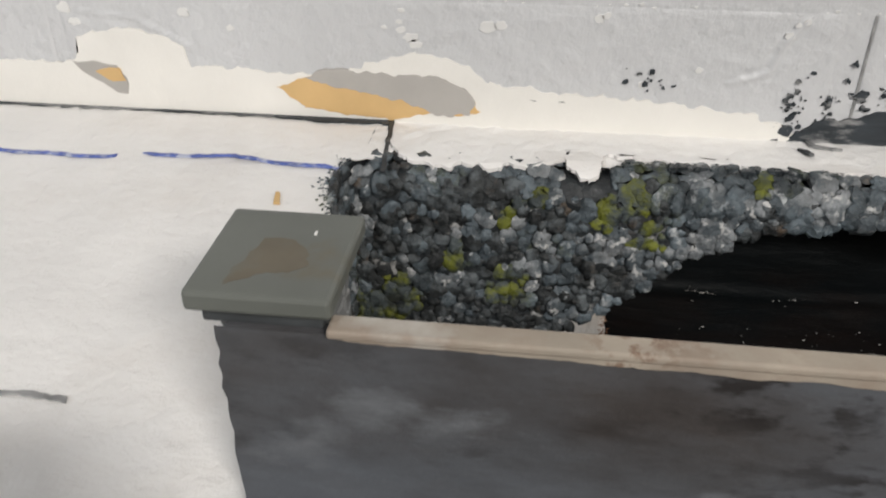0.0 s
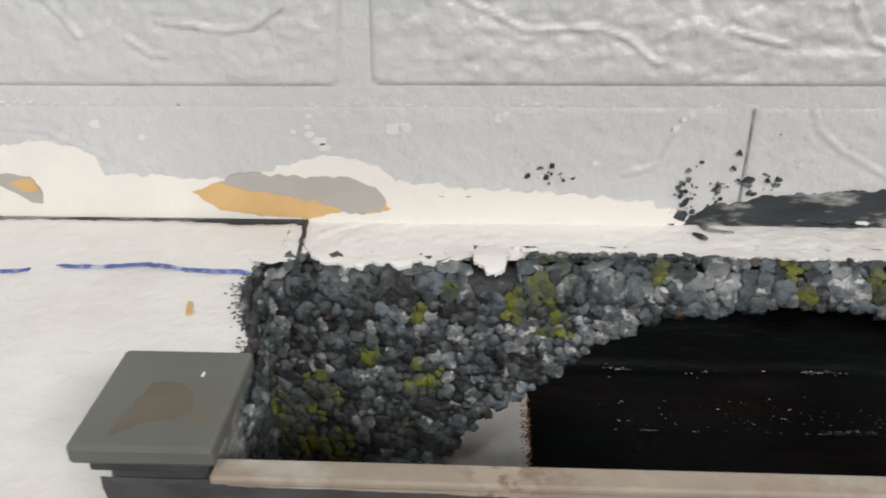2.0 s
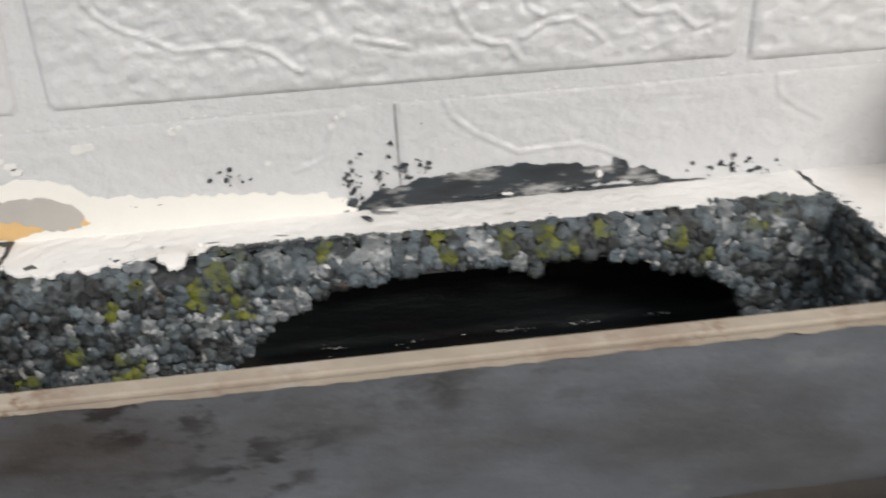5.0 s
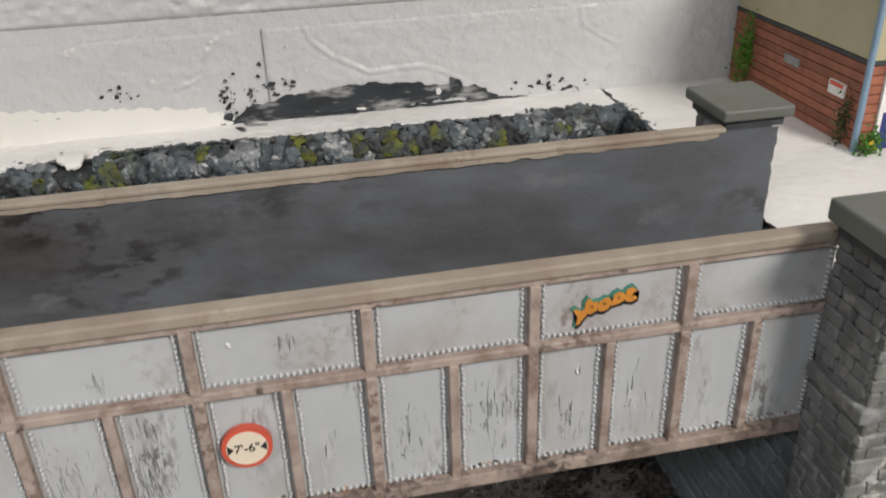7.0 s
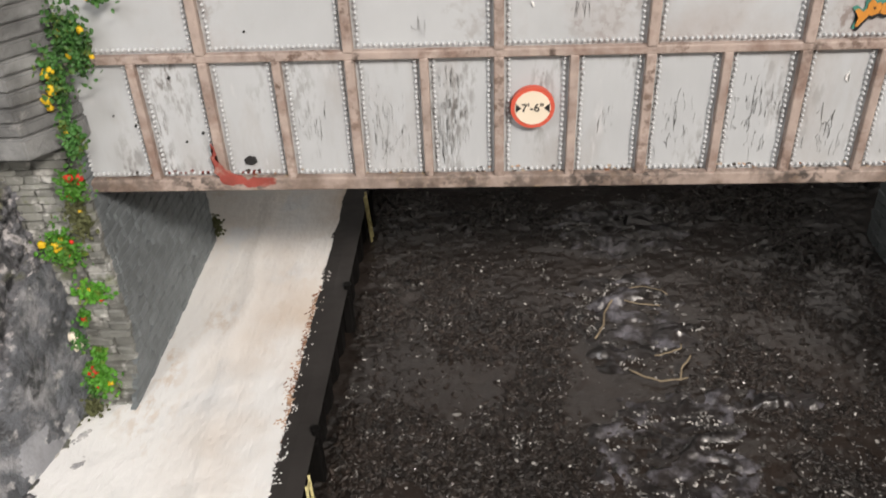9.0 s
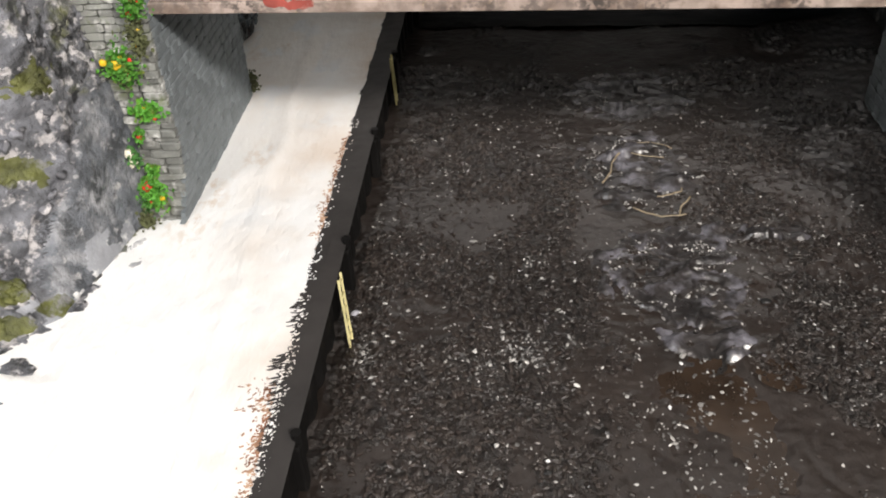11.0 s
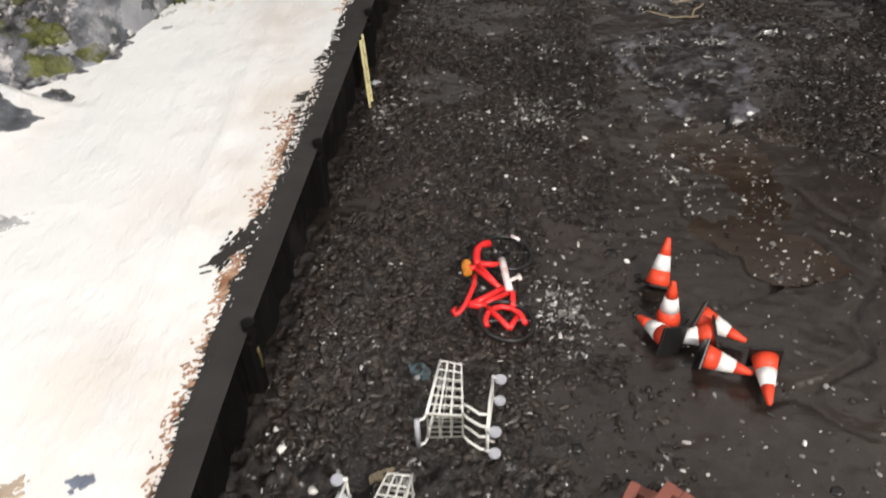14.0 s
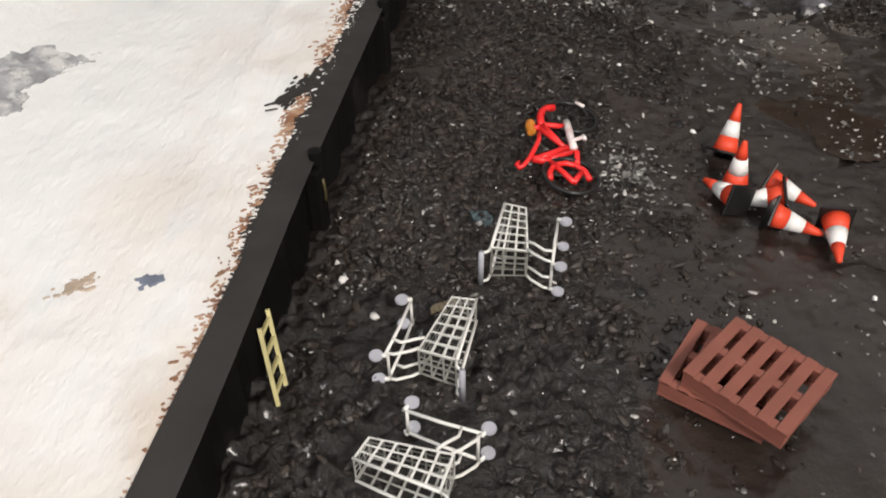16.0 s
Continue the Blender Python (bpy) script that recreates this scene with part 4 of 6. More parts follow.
for sgn, y0, y1 in ((1, 96, 210), (-1, 92, 208)):
    s = 0.0
    while s < (80 if sgn > 0 else 62):
        y = y0 + rng.uniform(0, 4)
        while y < y1:
            w = rng.choice((4.0, 4.8, 5.6, 6.6)) * rng.uniform(0.9, 1.1)
            xs = west_x(y, ROAD - s) if sgn > 0 else 186.5
            spots.append((xs - sgn * 2.0 * max(0.0, 1 - s / 5) + rng.uniform(-0.7, 0.7), y, ROAD - 0.6 - s - rng.uniform(0, 1.5), w, 0, 90 * sgn, s))
            y += w * 0.8
        s += 4.2
rest = {k: [] for k in PAINTS}
n_parts = 0
for x, y, z, w, lean, turn, s in spots:
    def near(spots_at):
        return turn == 0 and any(math.hypot(x - a, (z - b) * 1.1) < r * rng.uniform(0.8, 1.15) for a, b, r in spots_at)
    along = y if turn else x
    # more dark stones on the side walls and low on the west front
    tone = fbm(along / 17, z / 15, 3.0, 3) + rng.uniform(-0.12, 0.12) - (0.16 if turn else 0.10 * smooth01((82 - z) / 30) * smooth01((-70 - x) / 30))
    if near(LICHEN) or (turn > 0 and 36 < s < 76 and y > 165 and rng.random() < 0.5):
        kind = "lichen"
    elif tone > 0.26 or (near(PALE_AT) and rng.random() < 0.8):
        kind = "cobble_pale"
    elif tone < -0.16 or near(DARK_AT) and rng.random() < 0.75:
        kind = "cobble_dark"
    else:
        kind = "cobble"
    me = rng.choice(PAINTS[kind])
    m = pose(x * K, y * K, z * K, -lean, 0, turn) @ pose(0, 0, 0, rng.uniform(-16, 16), rng.uniform(-90, 90), rng.uniform(-16, 16)) @ Matrix.Diagonal((w * 1.12 * K, (rng.uniform(2.4, 4.0) if turn else rng.uniform(1.4, 2.5)) * K, w * rng.uniform(0.85, 1.15) * K, 1))
    if turn == 0 and n_parts < 300 and s < 30:
        piece("stone", me, m, portal)
        n_parts += 1
    else:
        rest[kind].append((me, m))
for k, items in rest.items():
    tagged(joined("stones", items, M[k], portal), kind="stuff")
items = []
for i in range(520):
    west = i % 3 > 0
    y = rng.uniform(140, 216) if west else rng.uniform(120, 222)
    x = road_edge(y) + 1.0 - abs(rng.gauss(0, 2.4)) * (0.4 + 1.2 * max(0.0, fbm(y / 9, 3.0, 8.0, 2)) + 0.5) if west else 187 + abs(rng.gauss(0, 3))
    items.append((SPECK, placed(x, y, ROAD + 0.1, 0.3 + 1.7 * rng.random() ** 2, rng.uniform(0.2, 0.8), 0.5, 0, 0, rng.uniform(-40, 40))))
tagged(joined("paint_dabs", items, M["cobble"], portal), kind="stuff")

# ---- girder bridge ----
bridge = thing("girder_bridge", "pale grey plate girder road bridge with rusty brown strips", "bridge")
X0, X1 = -108.0, 152.0
boxes("top_flange", M["flange"], bridge, (X0 - 4, X1, -1, 3.8, 145.8, 149), bevel=0.6, label="beige painted top flange")
boxes("top_strip", M["strip"], bridge, (X0 - 3, X1, -0.2, 2, 144.2, 145.8), bevel=0.2)
boxes("bottom_flange", M["grimy_strip"], bridge, (X0 - 8, X1, -1, 7, 88.6, 92.4), bevel=0.5, label="dirty brown bottom flange")
boxes("mid_rail", M["strip"], bridge, (X0 - 4, X1, -0.5, 2, 125.9, 128.2), bevel=0.4)
MAINS = [i * 38.0 for i in range(-2, 4)]
SUBS = [i * 38.0 + 19 for i in range(-3, 4)]
for x in MAINS:
    boxes("stiffener", M["strip"], bridge, (x - 1.3, x + 1.3, -0.9, 2, 92.2, 126.1), (x - 1.3, x + 1.3, -0.9, 2, 128.0, 144.4), bevel=0.35)
for x in SUBS:
    boxes("stiffener", M["strip"], bridge, (x - 1.15, x + 1.15, -0.7, 2, 92.2, 126.1), bevel=0.35)
RIVET = lump_mesh("rivet", M["rivet"], 2.0, rough=0.0)


def plate(x0, x1, z0, z1, paint):
    """A sheet of the web between two stiffeners with its rows of rivet heads."""
    p = part("web_plate", sheet(x0, x1, z0, z1, 2.0, lambda x, z: (x, 1.5 + 0.22 * fbm(x / 8, z / 8, 1.0, 2), z)), M[paint], bridge, smooth=True)
    items = []
    r = 0.92

    def put(x, z):
        items.append((RIVET, placed(x, 1.3, z, r, 1.9, r)))
    n = int((z1 - z0 - 2) / 1.42)
    for i in range(n + 1):
        z = z0 + 1.2 + i * (z1 - z0 - 2.2) / n
        put(x0 + 1.3 + rng.uniform(-0.15, 0.15), z)
        put(x1 - 1.3 + rng.uniform(-0.15, 0.15), z)
    n = int((x1 - x0 - 3) / 1.4)
    for i in range(1, n):
        put(x0 + 1.3 + i * (x1 - x0 - 2.6) / n, z0 + 1.2 + rng.uniform(-0.1, 0.1))
    tagged(joined("riveting", items, M["rivet"], p), kind="stuff")


rng = random.Random(3)
edges = [X0 - 4] + [e for x in MAINS for e in (x - 1.25, x + 1.25)] + [X1]
for a, b in zip(edges[::2], edges[1::2]):
    plate(a, b, 128.1, 144.4, "web_upper")
both = sorted([(x, 1.25) for x in MAINS] + [(x, 1.1) for x in SUBS])
edges = [X0 - 7] + [e for x, h in both for e in (x - h, x + h)] + [X1]
for a, b in zip(edges[::2], edges[1::2]):
    plate(a, b, 92.2, 126.0, "web")
boxes("web_back", M["inner"], bridge, (X0 - 4, X1, 2.2, 3.4, 89, 146))


def inner_face(x, z):
    return (x, 69.5 + 0.5 * fbm(x / 14, z / 14, 3.0, 3), z)


part("far_web", sheet(-129.5, 176.5, 96, 146.9, 2.5, lambda x, z: (x + (0.9 * fbm(z / 3, 1.0) * (abs(x - 23.5) > 151)), inner_face(x, z)[1], z)), M["inner"], bridge, "dark blue-grey stained parapet face", smooth=True)
boxes("far_web_back", M["inner"], bridge, (-128, 175, 70.6, 72.6, 88, 146.6))
boxes("far_flange", M["flange"], bridge, (-111, 158.5, 68.5, 73.2, 146.7, 148.4), bevel=0.5, label="beige painted top flange")
low_edge = [(x, 146.3 - 1.1 * smooth01((x + 110) / 90) + 0.35 * fbm(x / 7, 2.0, 1.0, 3)) for x in range(156, -110, -2)]
blob("painted_edge", [(-110, 147.4), (157, 147.4)] + low_edge, lambda u, v, h: (u, 69.2 - h, v), 0.35, M["flange"], bridge, "beige paint running over the parapet edge", jag=0.35, step=1.0, seed=5)
boxes("deck", M["deck"], bridge, (-133, 184, 5, 69, 94, 101.5))


def on_girder(u, v, h):
    return (u, 1.3 - h, v)


blob("paint_spill", [(-78.4, 101), (-78, 104), (-77, 100), (-75.4, 95), (-73, 94.2), (-70.5, 93.6), (-69, 92.4), (-64, 92.6), (-61.8, 91.6), (-62.5, 89.8), (-67, 89.4), (-73, 90.4), (-76.6, 91.2), (-78, 93.6), (-77.6, 96)], lambda u, v, h: (u, -1.0 - h, v), 0.12, M["redpaint"], bridge, "red paint spilt on the flange", jag=1.5, step=0.5, seed=2)
for i in range(26):
    u, v, q = rng.uniform(-93, -66), 93.4 + rng.gauss(0, 0.35), rng.uniform(0.3, 0.9)
    blob("paint_spill", [(u - q, v), (u, v - q * 0.4), (u + q, v), (u, v + q * 0.6)], on_girder, 0.3, M["dried_red"], bridge, jag=0.4, step=0.6, seed=i)
for u, v, q in ((-86, 121.5, 0.5), (-98, 108, 0.4), (-80, 105.5, 0.5), (-85, 103, 0.4), (-64, 133.5, 0.35), (-103.5, 111, 0.3), (-75, 98, 0.4)):
    blob("paint_drop", [(u - q, v), (u, v - q), (u + q, v), (u, v + q)], on_girder, 0.3, M["ink"], bridge, "black paint speck", jag=0.1, step=0.5)
blob("paint_drop", [(-70, 97.4), (-68.6, 98.4), (-66.8, 98.0), (-66.6, 96.4), (-68, 95.6), (-69.8, 96)], on_girder, 0.4, M["ink"], bridge, "black paint drop", jag=0.1, step=0.6)
blob("paint_drop", [(57.4, 118.6), (58.2, 119.6), (57.9, 118), (58.3, 116.6), (57.4, 117.4)], lambda u, v, h: (u + 30, 1.3 - h, v), 0.3, M["white"], bridge, "white paint drop", jag=0.2, step=0.8)
blob("paint_drop", [(7.9, 139.4), (8.5, 139.2), (8.6, 138.2), (8.1, 138.4)], on_girder, 0.3, M["white"], bridge, "white paint drop", jag=0.3, step=0.6)
for x, z, w, h, n in ((-13.5, 110, 12, 22, 130), (-14, 100, 9, 8, 40), (-31, 106, 11, 22, 70), (-50, 106, 9, 18, 30), (28, 108, 5, 8, 10), (46, 106, 11, 20, 34), (66, 108, 12, 22, 60), (86, 102, 10, 12, 28), (-20, 133, 6, 4, 8), (20, 137, 10, 3, 8), (104, 104, 10, 18, 20), (-92, 112, 8, 16, 10)):
    for i in range(int(n * 1.2)):
        u, v = x + rng.gauss(0, w / 4), z + rng.gauss(0, h / 4)
        r, q = 0.4 + 2.4 * rng.random() ** 2, rng.uniform(0.012, 0.045)
        blob("scratch", [(u, v - r), (u + q, v), (u + rng.uniform(-0.5, 0.5), v + r), (u - q, v)], on_girder, -0.06, M["scratch"], bridge, jag=0.3, step=0.7, seed=i)
for i in range(190):
    u = rng.uniform(-104, 148)
    if fbm(u / 14, 2.0, 5.0, 2) + (0.2 if u > 20 else -0.1) < rng.uniform(-0.3, 0.4):
        continue
    v, q = 92.6 + rng.random() ** 2 * 1.6, rng.uniform(0.12, 0.34)
    blob("grime", ragged_ring(u, v, q * 2.2, 0.5), on_girder, 0.3, M[rng.choice(("dab_brown", "deck", "deck", "brown"))], bridge, jag=0.4, step=0.3, seed=i)
# width limit sign on the girder
sign = thing("width_limit_sign", "round red-rimmed width limit sign reading 7'-6\" on the girder", "road sign", at=pose(8.7 * K, -0.4 * K, 112.2 * K, 90, 0, 0))


def disc(name, r, z0, z1, material, parent, n=40):
    bm = bmesh.new()
    bmesh.ops.create_cone(bm, cap_ends=True, segments=n, radius1=r * K, radius2=r * K, depth=(z1 - z0) * K, matrix=Matrix.Translation((0, 0, (z0 + z1) / 2 * K)))
    return part(name, bm, material, parent)


disc("rim", 5.7, -1.2, 0.5, M["sign_ring"], sign)
face = disc("face", 4.65, 0.4, 0.65, M["sign_face"], sign)
for sx in (-1, 1):
    bm = bmesh.new()
    vs = [bm.verts.new((sx * a * K, b * K, 0.72 * K)) for a, b in ((4.4, 1.3), (2.9, 0), (4.4, -1.3))]
    lo = [bm.verts.new((v.co.x, v.co.y, 0.5 * K)) for v in vs]
    bm.faces.new(vs)
    for i in range(3):
        bm.faces.new((vs[i], vs[(i + 1) % 3], lo[(i + 1) % 3], lo[i]))
    part("arrow", bm, M["ink"], sign)
txt = bpy.data.curves.new("lettering", "FONT")
txt.body, txt.size, txt.extrude, txt.align_x, txt.align_y = "7'-6\"", 3.15 * K, 0.05 * K, "CENTER", "CENTER"
txt.offset = 0.03 * K
txt.materials.append(M["ink"])
lettering = new("lettering", txt)
lettering.matrix_basis = pose(0, 0, 0.74 * K)
lettering.parent = sign

# graffiti tag, drawn as plain shapes
graffiti = thing("graffiti", "orange graffiti tag with dark green outline sprayed on the girder", "graffiti")
STROKES = (((86.2, 131), (87, 133.6), (85.6, 135.6), (86.6, 136), (88, 135), (89.2, 136.4), (90, 135.2), (89, 133.6), (88, 132.2), (87, 130.8)),
           ((88.6, 134), (88.4, 137), (89.4, 138.2), (90.6, 137), (91.6, 137.4), (92.2, 136), (91.6, 134.2), (90, 133.4)),
           ((91.6, 134.2), (91.8, 137), (93.4, 138.2), (94.8, 137.8), (95.4, 136), (94.4, 134.6), (92.8, 133.8)),
           ((94.8, 135), (95, 138.4), (96.8, 139.4), (98.4, 138.6), (98.8, 136.6), (97.4, 135.4)),
           ((98.2, 136), (98.2, 139.2), (100.2, 140), (101.4, 138.8), (100.2, 138.3), (99.8, 137.5), (101.2, 137), (101.4, 136.2), (100, 135.4)))
for grow, dx, dz, h, m, nm in ((1.12, -0.25, 0.25, 0.08, "graffiti_edge", "outline"), (1.05, 0.2, -0.55, 0.16, "ink", "drop_shade"), (0.88, 0.0, 0.0, 0.26, "graffiti", "fill")):
    for i, o in enumerate(STROKES):
        cu, cv = sum(p[0] for p in o) / len(o), sum(p[1] for p in o) / len(o)
        blob(nm, [(cu + dx + (u - cu) * grow, cv + dz + (v - cv) * grow) for u, v in o], on_girder, h + 0.012 * i, M[m], graffiti, jag=0.35, step=0.4, seed=i)
for u, v in ((93.3, 136.2), (96.8, 137.3), (90.2, 135.8)):
    blob("eye", [(u - 0.4, v), (u, v - 0.35), (u + 0.4, v), (u, v + 0.4)], on_girder, 0.36, M["ink"], graffiti, jag=0.15, step=0.3)

# ---- pillars and abutments ----
BLOCKS = {k: [block_mesh("block", M[k], i + 1.0) for i in range(5)] for k in ("stone", "rubble", "slate")}


def coursed(parent, kind, p, along, length, z0, z1, course, blen, proud=0.5, name="block"):
    """Courses of hewn blocks on an upright face: p is its lower corner, along its unit direction."""
    ax, ay = along
    turn = math.degrees(math.atan2(ay, ax))
    z = z0
    row = 0
    while z < z1 - 0.3:
        h = min(course * rng.uniform(0.9, 1.1), z1 - z)
        u = -blen * (0.5 if row % 2 else 0.0) * rng.uniform(0.8, 1.2)
        while u < length:
            w = blen * rng.uniform(0.7, 1.35)
            a, b = max(0.0, u), min(length, u + w)
            if b - a > 0.8:
                c = (a + b) / 2
                piece(name, rng.choice(BLOCKS[kind]), placed(p[0] + ax * c, p[1] + ay * c, z + h / 2, b - a - 0.25, 2.4 + rng.uniform(-proud, proud), h - 0.2, rng.uniform(-2, 2), rng.uniform(-1, 1), turn + rng.uniform(-1.5, 1.5)), parent)
            u += w
        z += h
        row += 1


def coping(parent, x0, x1, y0, y1, z0, z1):
    bm = bmesh.new()
    box(bm, x0, x1, y0, y1, z0, z1, bevel=0.8)
    part("coping", bm, M["cap"], parent, "grey-green painted coping stone")
    boxes("neck", M["slate_dark"], parent, (x0 + 2, x1 - 2, y0 + 2, y1 - 2, z0 - 3.2, z0 + 0.2), bevel=0.5)


def far_pillar(x0, label):
    p = thing("stone_pillar", label, "pillar", group="far bridge pillars")
    boxes("core", M["slate_dark"], p, (x0 + 4.2, x0 + 19.8, 76.2, 92, 100, 147))
    for q, d, n in (((x0 + 3.6, 75.4), (1, 0), 16.8), ((x0 + 20, 75.8), (0, 1), 16.6), ((x0 + 20, 92.2), (-1, 0), 16.6), ((x0 + 3.8, 92.2), (0, -1), 16.6)):
        coursed(p, "stone", q, d, n, 103, 146.6, 4.2, 6.5)
    coping(p, x0, x0 + 24, 69.3, 96, 149.6, 153.4)
    return p


stained = far_pillar(-134.0, "slate stone pillar with stained grey-green coping stone")
blob("water_stain", [(-127.8, 71.8), (-128, 76.2), (-126.2, 80.2), (-125.2, 85.5), (-120.6, 86.8), (-117.6, 84.1), (-116, 78.8), (-118.5, 76.3), (-122, 76.3), (-124.4, 73.6)], lambda u, v, h: (u, v, 153.4 + h), 0.05, M["cap_stain"], stained, "brown dried water stain", jag=1.2, step=1.0, seed=9)
blob("paint_fleck", [(-117.5, 88), (-116.9, 88), (-117, 89.4), (-117.4, 89.4)], lambda u, v, h: (u, v, 153.4 + h), 0.1, M["white"], stained, jag=0.2, step=0.6)
far_pillar(157.6, "slate stone pillar with clean grey-green coping stone")

east = thing("stone_pillar", "tall rubble stone pillar with grey-green coping stone beside the canal", "pillar")
boxes("core", M["slate_dark"], east, (151.2, 174, -20.5, -1.5, -6, 151))
coursed(east, "rubble", (150, -21.4), (1, 0), 25, -2, 150.5, 4.0, 7.0, 0.8)
coursed(east, "stone", (150.4, -1.6), (0, -1), 19.5, -2, 150.5, 4.0, 7.0)
boxes("string_course", M["stone"], east, (147.5, 176, -24, -2, 109, 113), bevel=0.7)
coping(east, 145.4, 180, -25.5, -1.0, 152.4, 158)

abut_east = boxes("abutment_east", M["slate_dark"], None, (157.5, 200, -3, 104, -8, 93))
tagged(abut_east, "coursed slate bridge abutment in the shade", "abutment", kind="structure")
coursed(abut_east, "slate", (157, 103), (0, -1), 105, 0, 90, 4.4, 9.5, 0.4, "brick")
coursed(abut_east, "slate", (157, 104), (1, 0), 30, 0, 100, 5.0, 10, 0.4, "brick")

abut_west = boxes("abutment_west", M["slate_dark"], None, (-150, -115.4, 1, 82, 14, 93))
tagged(abut_west, "coursed blue-grey slate bridge abutment", "abutment", kind="structure")
coursed(abut_west, "slate", (-114.9, 82.5), (0, -1), 83, 16.5, 90, 3.5, 7.6, 0.35, "brick")
coursed(abut_west, "slate", (-150, 82.8), (1, 0), 35, 16.5, 90, 4.0, 8.0, 0.35, "brick")

west = thing("stone_pillar", "tall rubble stone pillar overgrown with small flowers", "pillar")


def batter(z):
    return -2.6 - 10.0 * max(0.0, (44 - z) / 28) ** 2


bm = bmesh.new()
lay = []
for z in range(14, 108, 4):
    lay.append([bm.verts.new((x * K, y * K, z * K)) for x, y in ((-146, batter(z) + 1.6), (-115.2, batter(z) + 1.6), (-115.2, 4), (-146, 4))])
for a, b in zip(lay, lay[1:]):
    for i in range(4):
        bm.faces.new((a[i], a[(i + 1) % 4], b[(i + 1) % 4], b[i]))
part("core", bm, M["slate_dark"], west)
z = 16.0
while z < 105:
    h = rng.uniform(1.9, 3.1)
    u = -143.0 + rng.uniform(0, 3)
    while u < -114.6:
        w = min(rng.uniform(4, 13), -114.2 - u)
        if w > 1:
            piece("stone", rng.choice(BLOCKS["rubble"]), placed(u + w / 2, batter(z + h / 2) + rng.uniform(-0.9, 0.5), z + h / 2, w - 0.2, 3.2, h - 0.1, rng.uniform(-6, 2), rng.uniform(-2, 2), rng.uniform(-2, 2)), west)
        u += w
    piece("stone", rng.choice(BLOCKS["slate"]), placed(-115.0, batter(z + h / 2) + 4, z + h / 2, 2.2, abs(batter(z + h / 2)) + 5, h - 0.2), west)
    z += h


def splay(name, grow, z0, z1, material, whole=False):
    """One course of the pillar above the string course, with its splayed corner towards the girder."""
    ring = [(-150 if whole else -132 + grow * 2, -13 - grow), (-122 + grow * 0.4, -13 - grow), (-111.6 + grow * 0.8, -0.5 - grow * 0.4), (-111.6, 9), (-150 if whole else -132 + grow * 2, 9)]
    bm = bmesh.new()
    a = [bm.verts.new((x * K, y * K, (z0 + 0.15) * K)) for x, y in ring]
    b = [bm.verts.new((x * K, y * K, (z1 - 0.15) * K)) for x, y in ring]
    bm.faces.new(a)
    bm.faces.new(b)
    for i in range(5):
        bm.faces.new((a[i], a[(i + 1) % 5], b[(i + 1) % 5], b[i]))
    bmesh.ops.bevel(bm, geom=[e for e in bm.edges], offset=0.55 * K, segments=2, affect="EDGES")
    return part(name, bm, material, west)


splay("string_course", 1.0, 105.5, 112.0, M["stone"], True)
boxes("upper_core", M["slate_dark"], west, (-149, -122, -10.5, 8, 112, 168))
z = 112.0
k = 0
while z < 168:
    h = rng.uniform(3.6, 4.4)
    out = max(-0.6, 0.6 - 0.35 * k) + rng.uniform(-0.25, 0.25)
    splay("course", out, z, z + h, M["stone"])
    u = -152.0 + rng.uniform(-3, 3)
    while u < -132 + out * 2:
        w = min(rng.uniform(6, 13), -132 + out * 2 - u)
        if w > 1.5:
            piece("stone", rng.choice(BLOCKS["rubble"] + BLOCKS["stone"]), placed(u + w / 2, -13 - out + 5 + rng.uniform(-0.7, 0.4), z + h / 2, w - 0.1, 10.6, h - 0.05, rng.uniform(-3, 3), rng.uniform(-1.5, 1.5), rng.uniform(-2, 2)), west)
        u += w
    z += h
    k += 1

# ---- cliff beside the towpath ----


def foot(y):
    pts = [(-320, -175), (-200, -172), (-114, -168), (-90, -158), (-77, -147), (-64, -138), (-54, -136.5), (-19, -131.5), (-8, -128), (4, -126)]
    for (a, xa), (b, xb) in zip(pts, pts[1:]):
        if a <= y <= b:
            return xa + (xb - xa) * (y - a) / (b - a)
    return -138.0


def slab(u, y):
    """1 on the smooth grey slab of rock beside the pillar."""
    return smooth01((y + 34 - 0.85 * (u - 40) + 3 * fbm(u / 10, 1.0, 5.0, 2)) / 3) * smooth01((64 - u - 3 * fbm(y / 6, 2.0)) / 6)


MOSSY = ((48, -42, 7), (76, -30, 8), (17, -67, 8), (5, -61, 5), (7, -74, 7), (32, -62, 6), (62, -56, 8), (86, -60, 9), (24, -84, 7))


def mossy(u, y):
    """1 inside the olive patches of lichen."""
    return max(1 - math.hypot(u - a, y - b) / r for a, b, r in MOSSY) + 0.55 * fbm(u / 6, y / 6, 15.0, 3) > 0.28


def cliff_at(u, y):
    """u mm up the rock's skin from its foot."""
    f = foot(y)
    steep = smooth01((y + 62) / 34)
    crag = 8 * abs(fbm(u / 28, y / 24, 3.0, 3)) + 4.5 * (1 - 2 * abs(fbm(u / 13, y / 12, 7.0, 3))) + 2.6 * fbm(u / 5, y / 5, 1.0, 3) + 1.5 * (1 - 2 * abs(fbm(u / 3.4, y / 3.4, 13.0, 2)))
    sl = slab(u, y)
    crag = crag * (1 - 0.88 * sl) + 3.6 * math.exp(-((y + 35 - 0.85 * (u - 40) + 3 * fbm(u / 10, 1.0, 5.0, 2)) / 2.8) ** 2) * smooth01((70 - u) / 10) + 1.0 * sl
    low = smooth01((-118 - y) / 22)
    up = smooth01(u / 12)
    return (f - (0.55 - 0.45 * steep) * u - up * crag * (0.75 - 0.4 * steep) + 2, y, 16.4 + u * 0.86 * (1 - 0.86 * low) - 0.25 * crag * up * (1 - low))


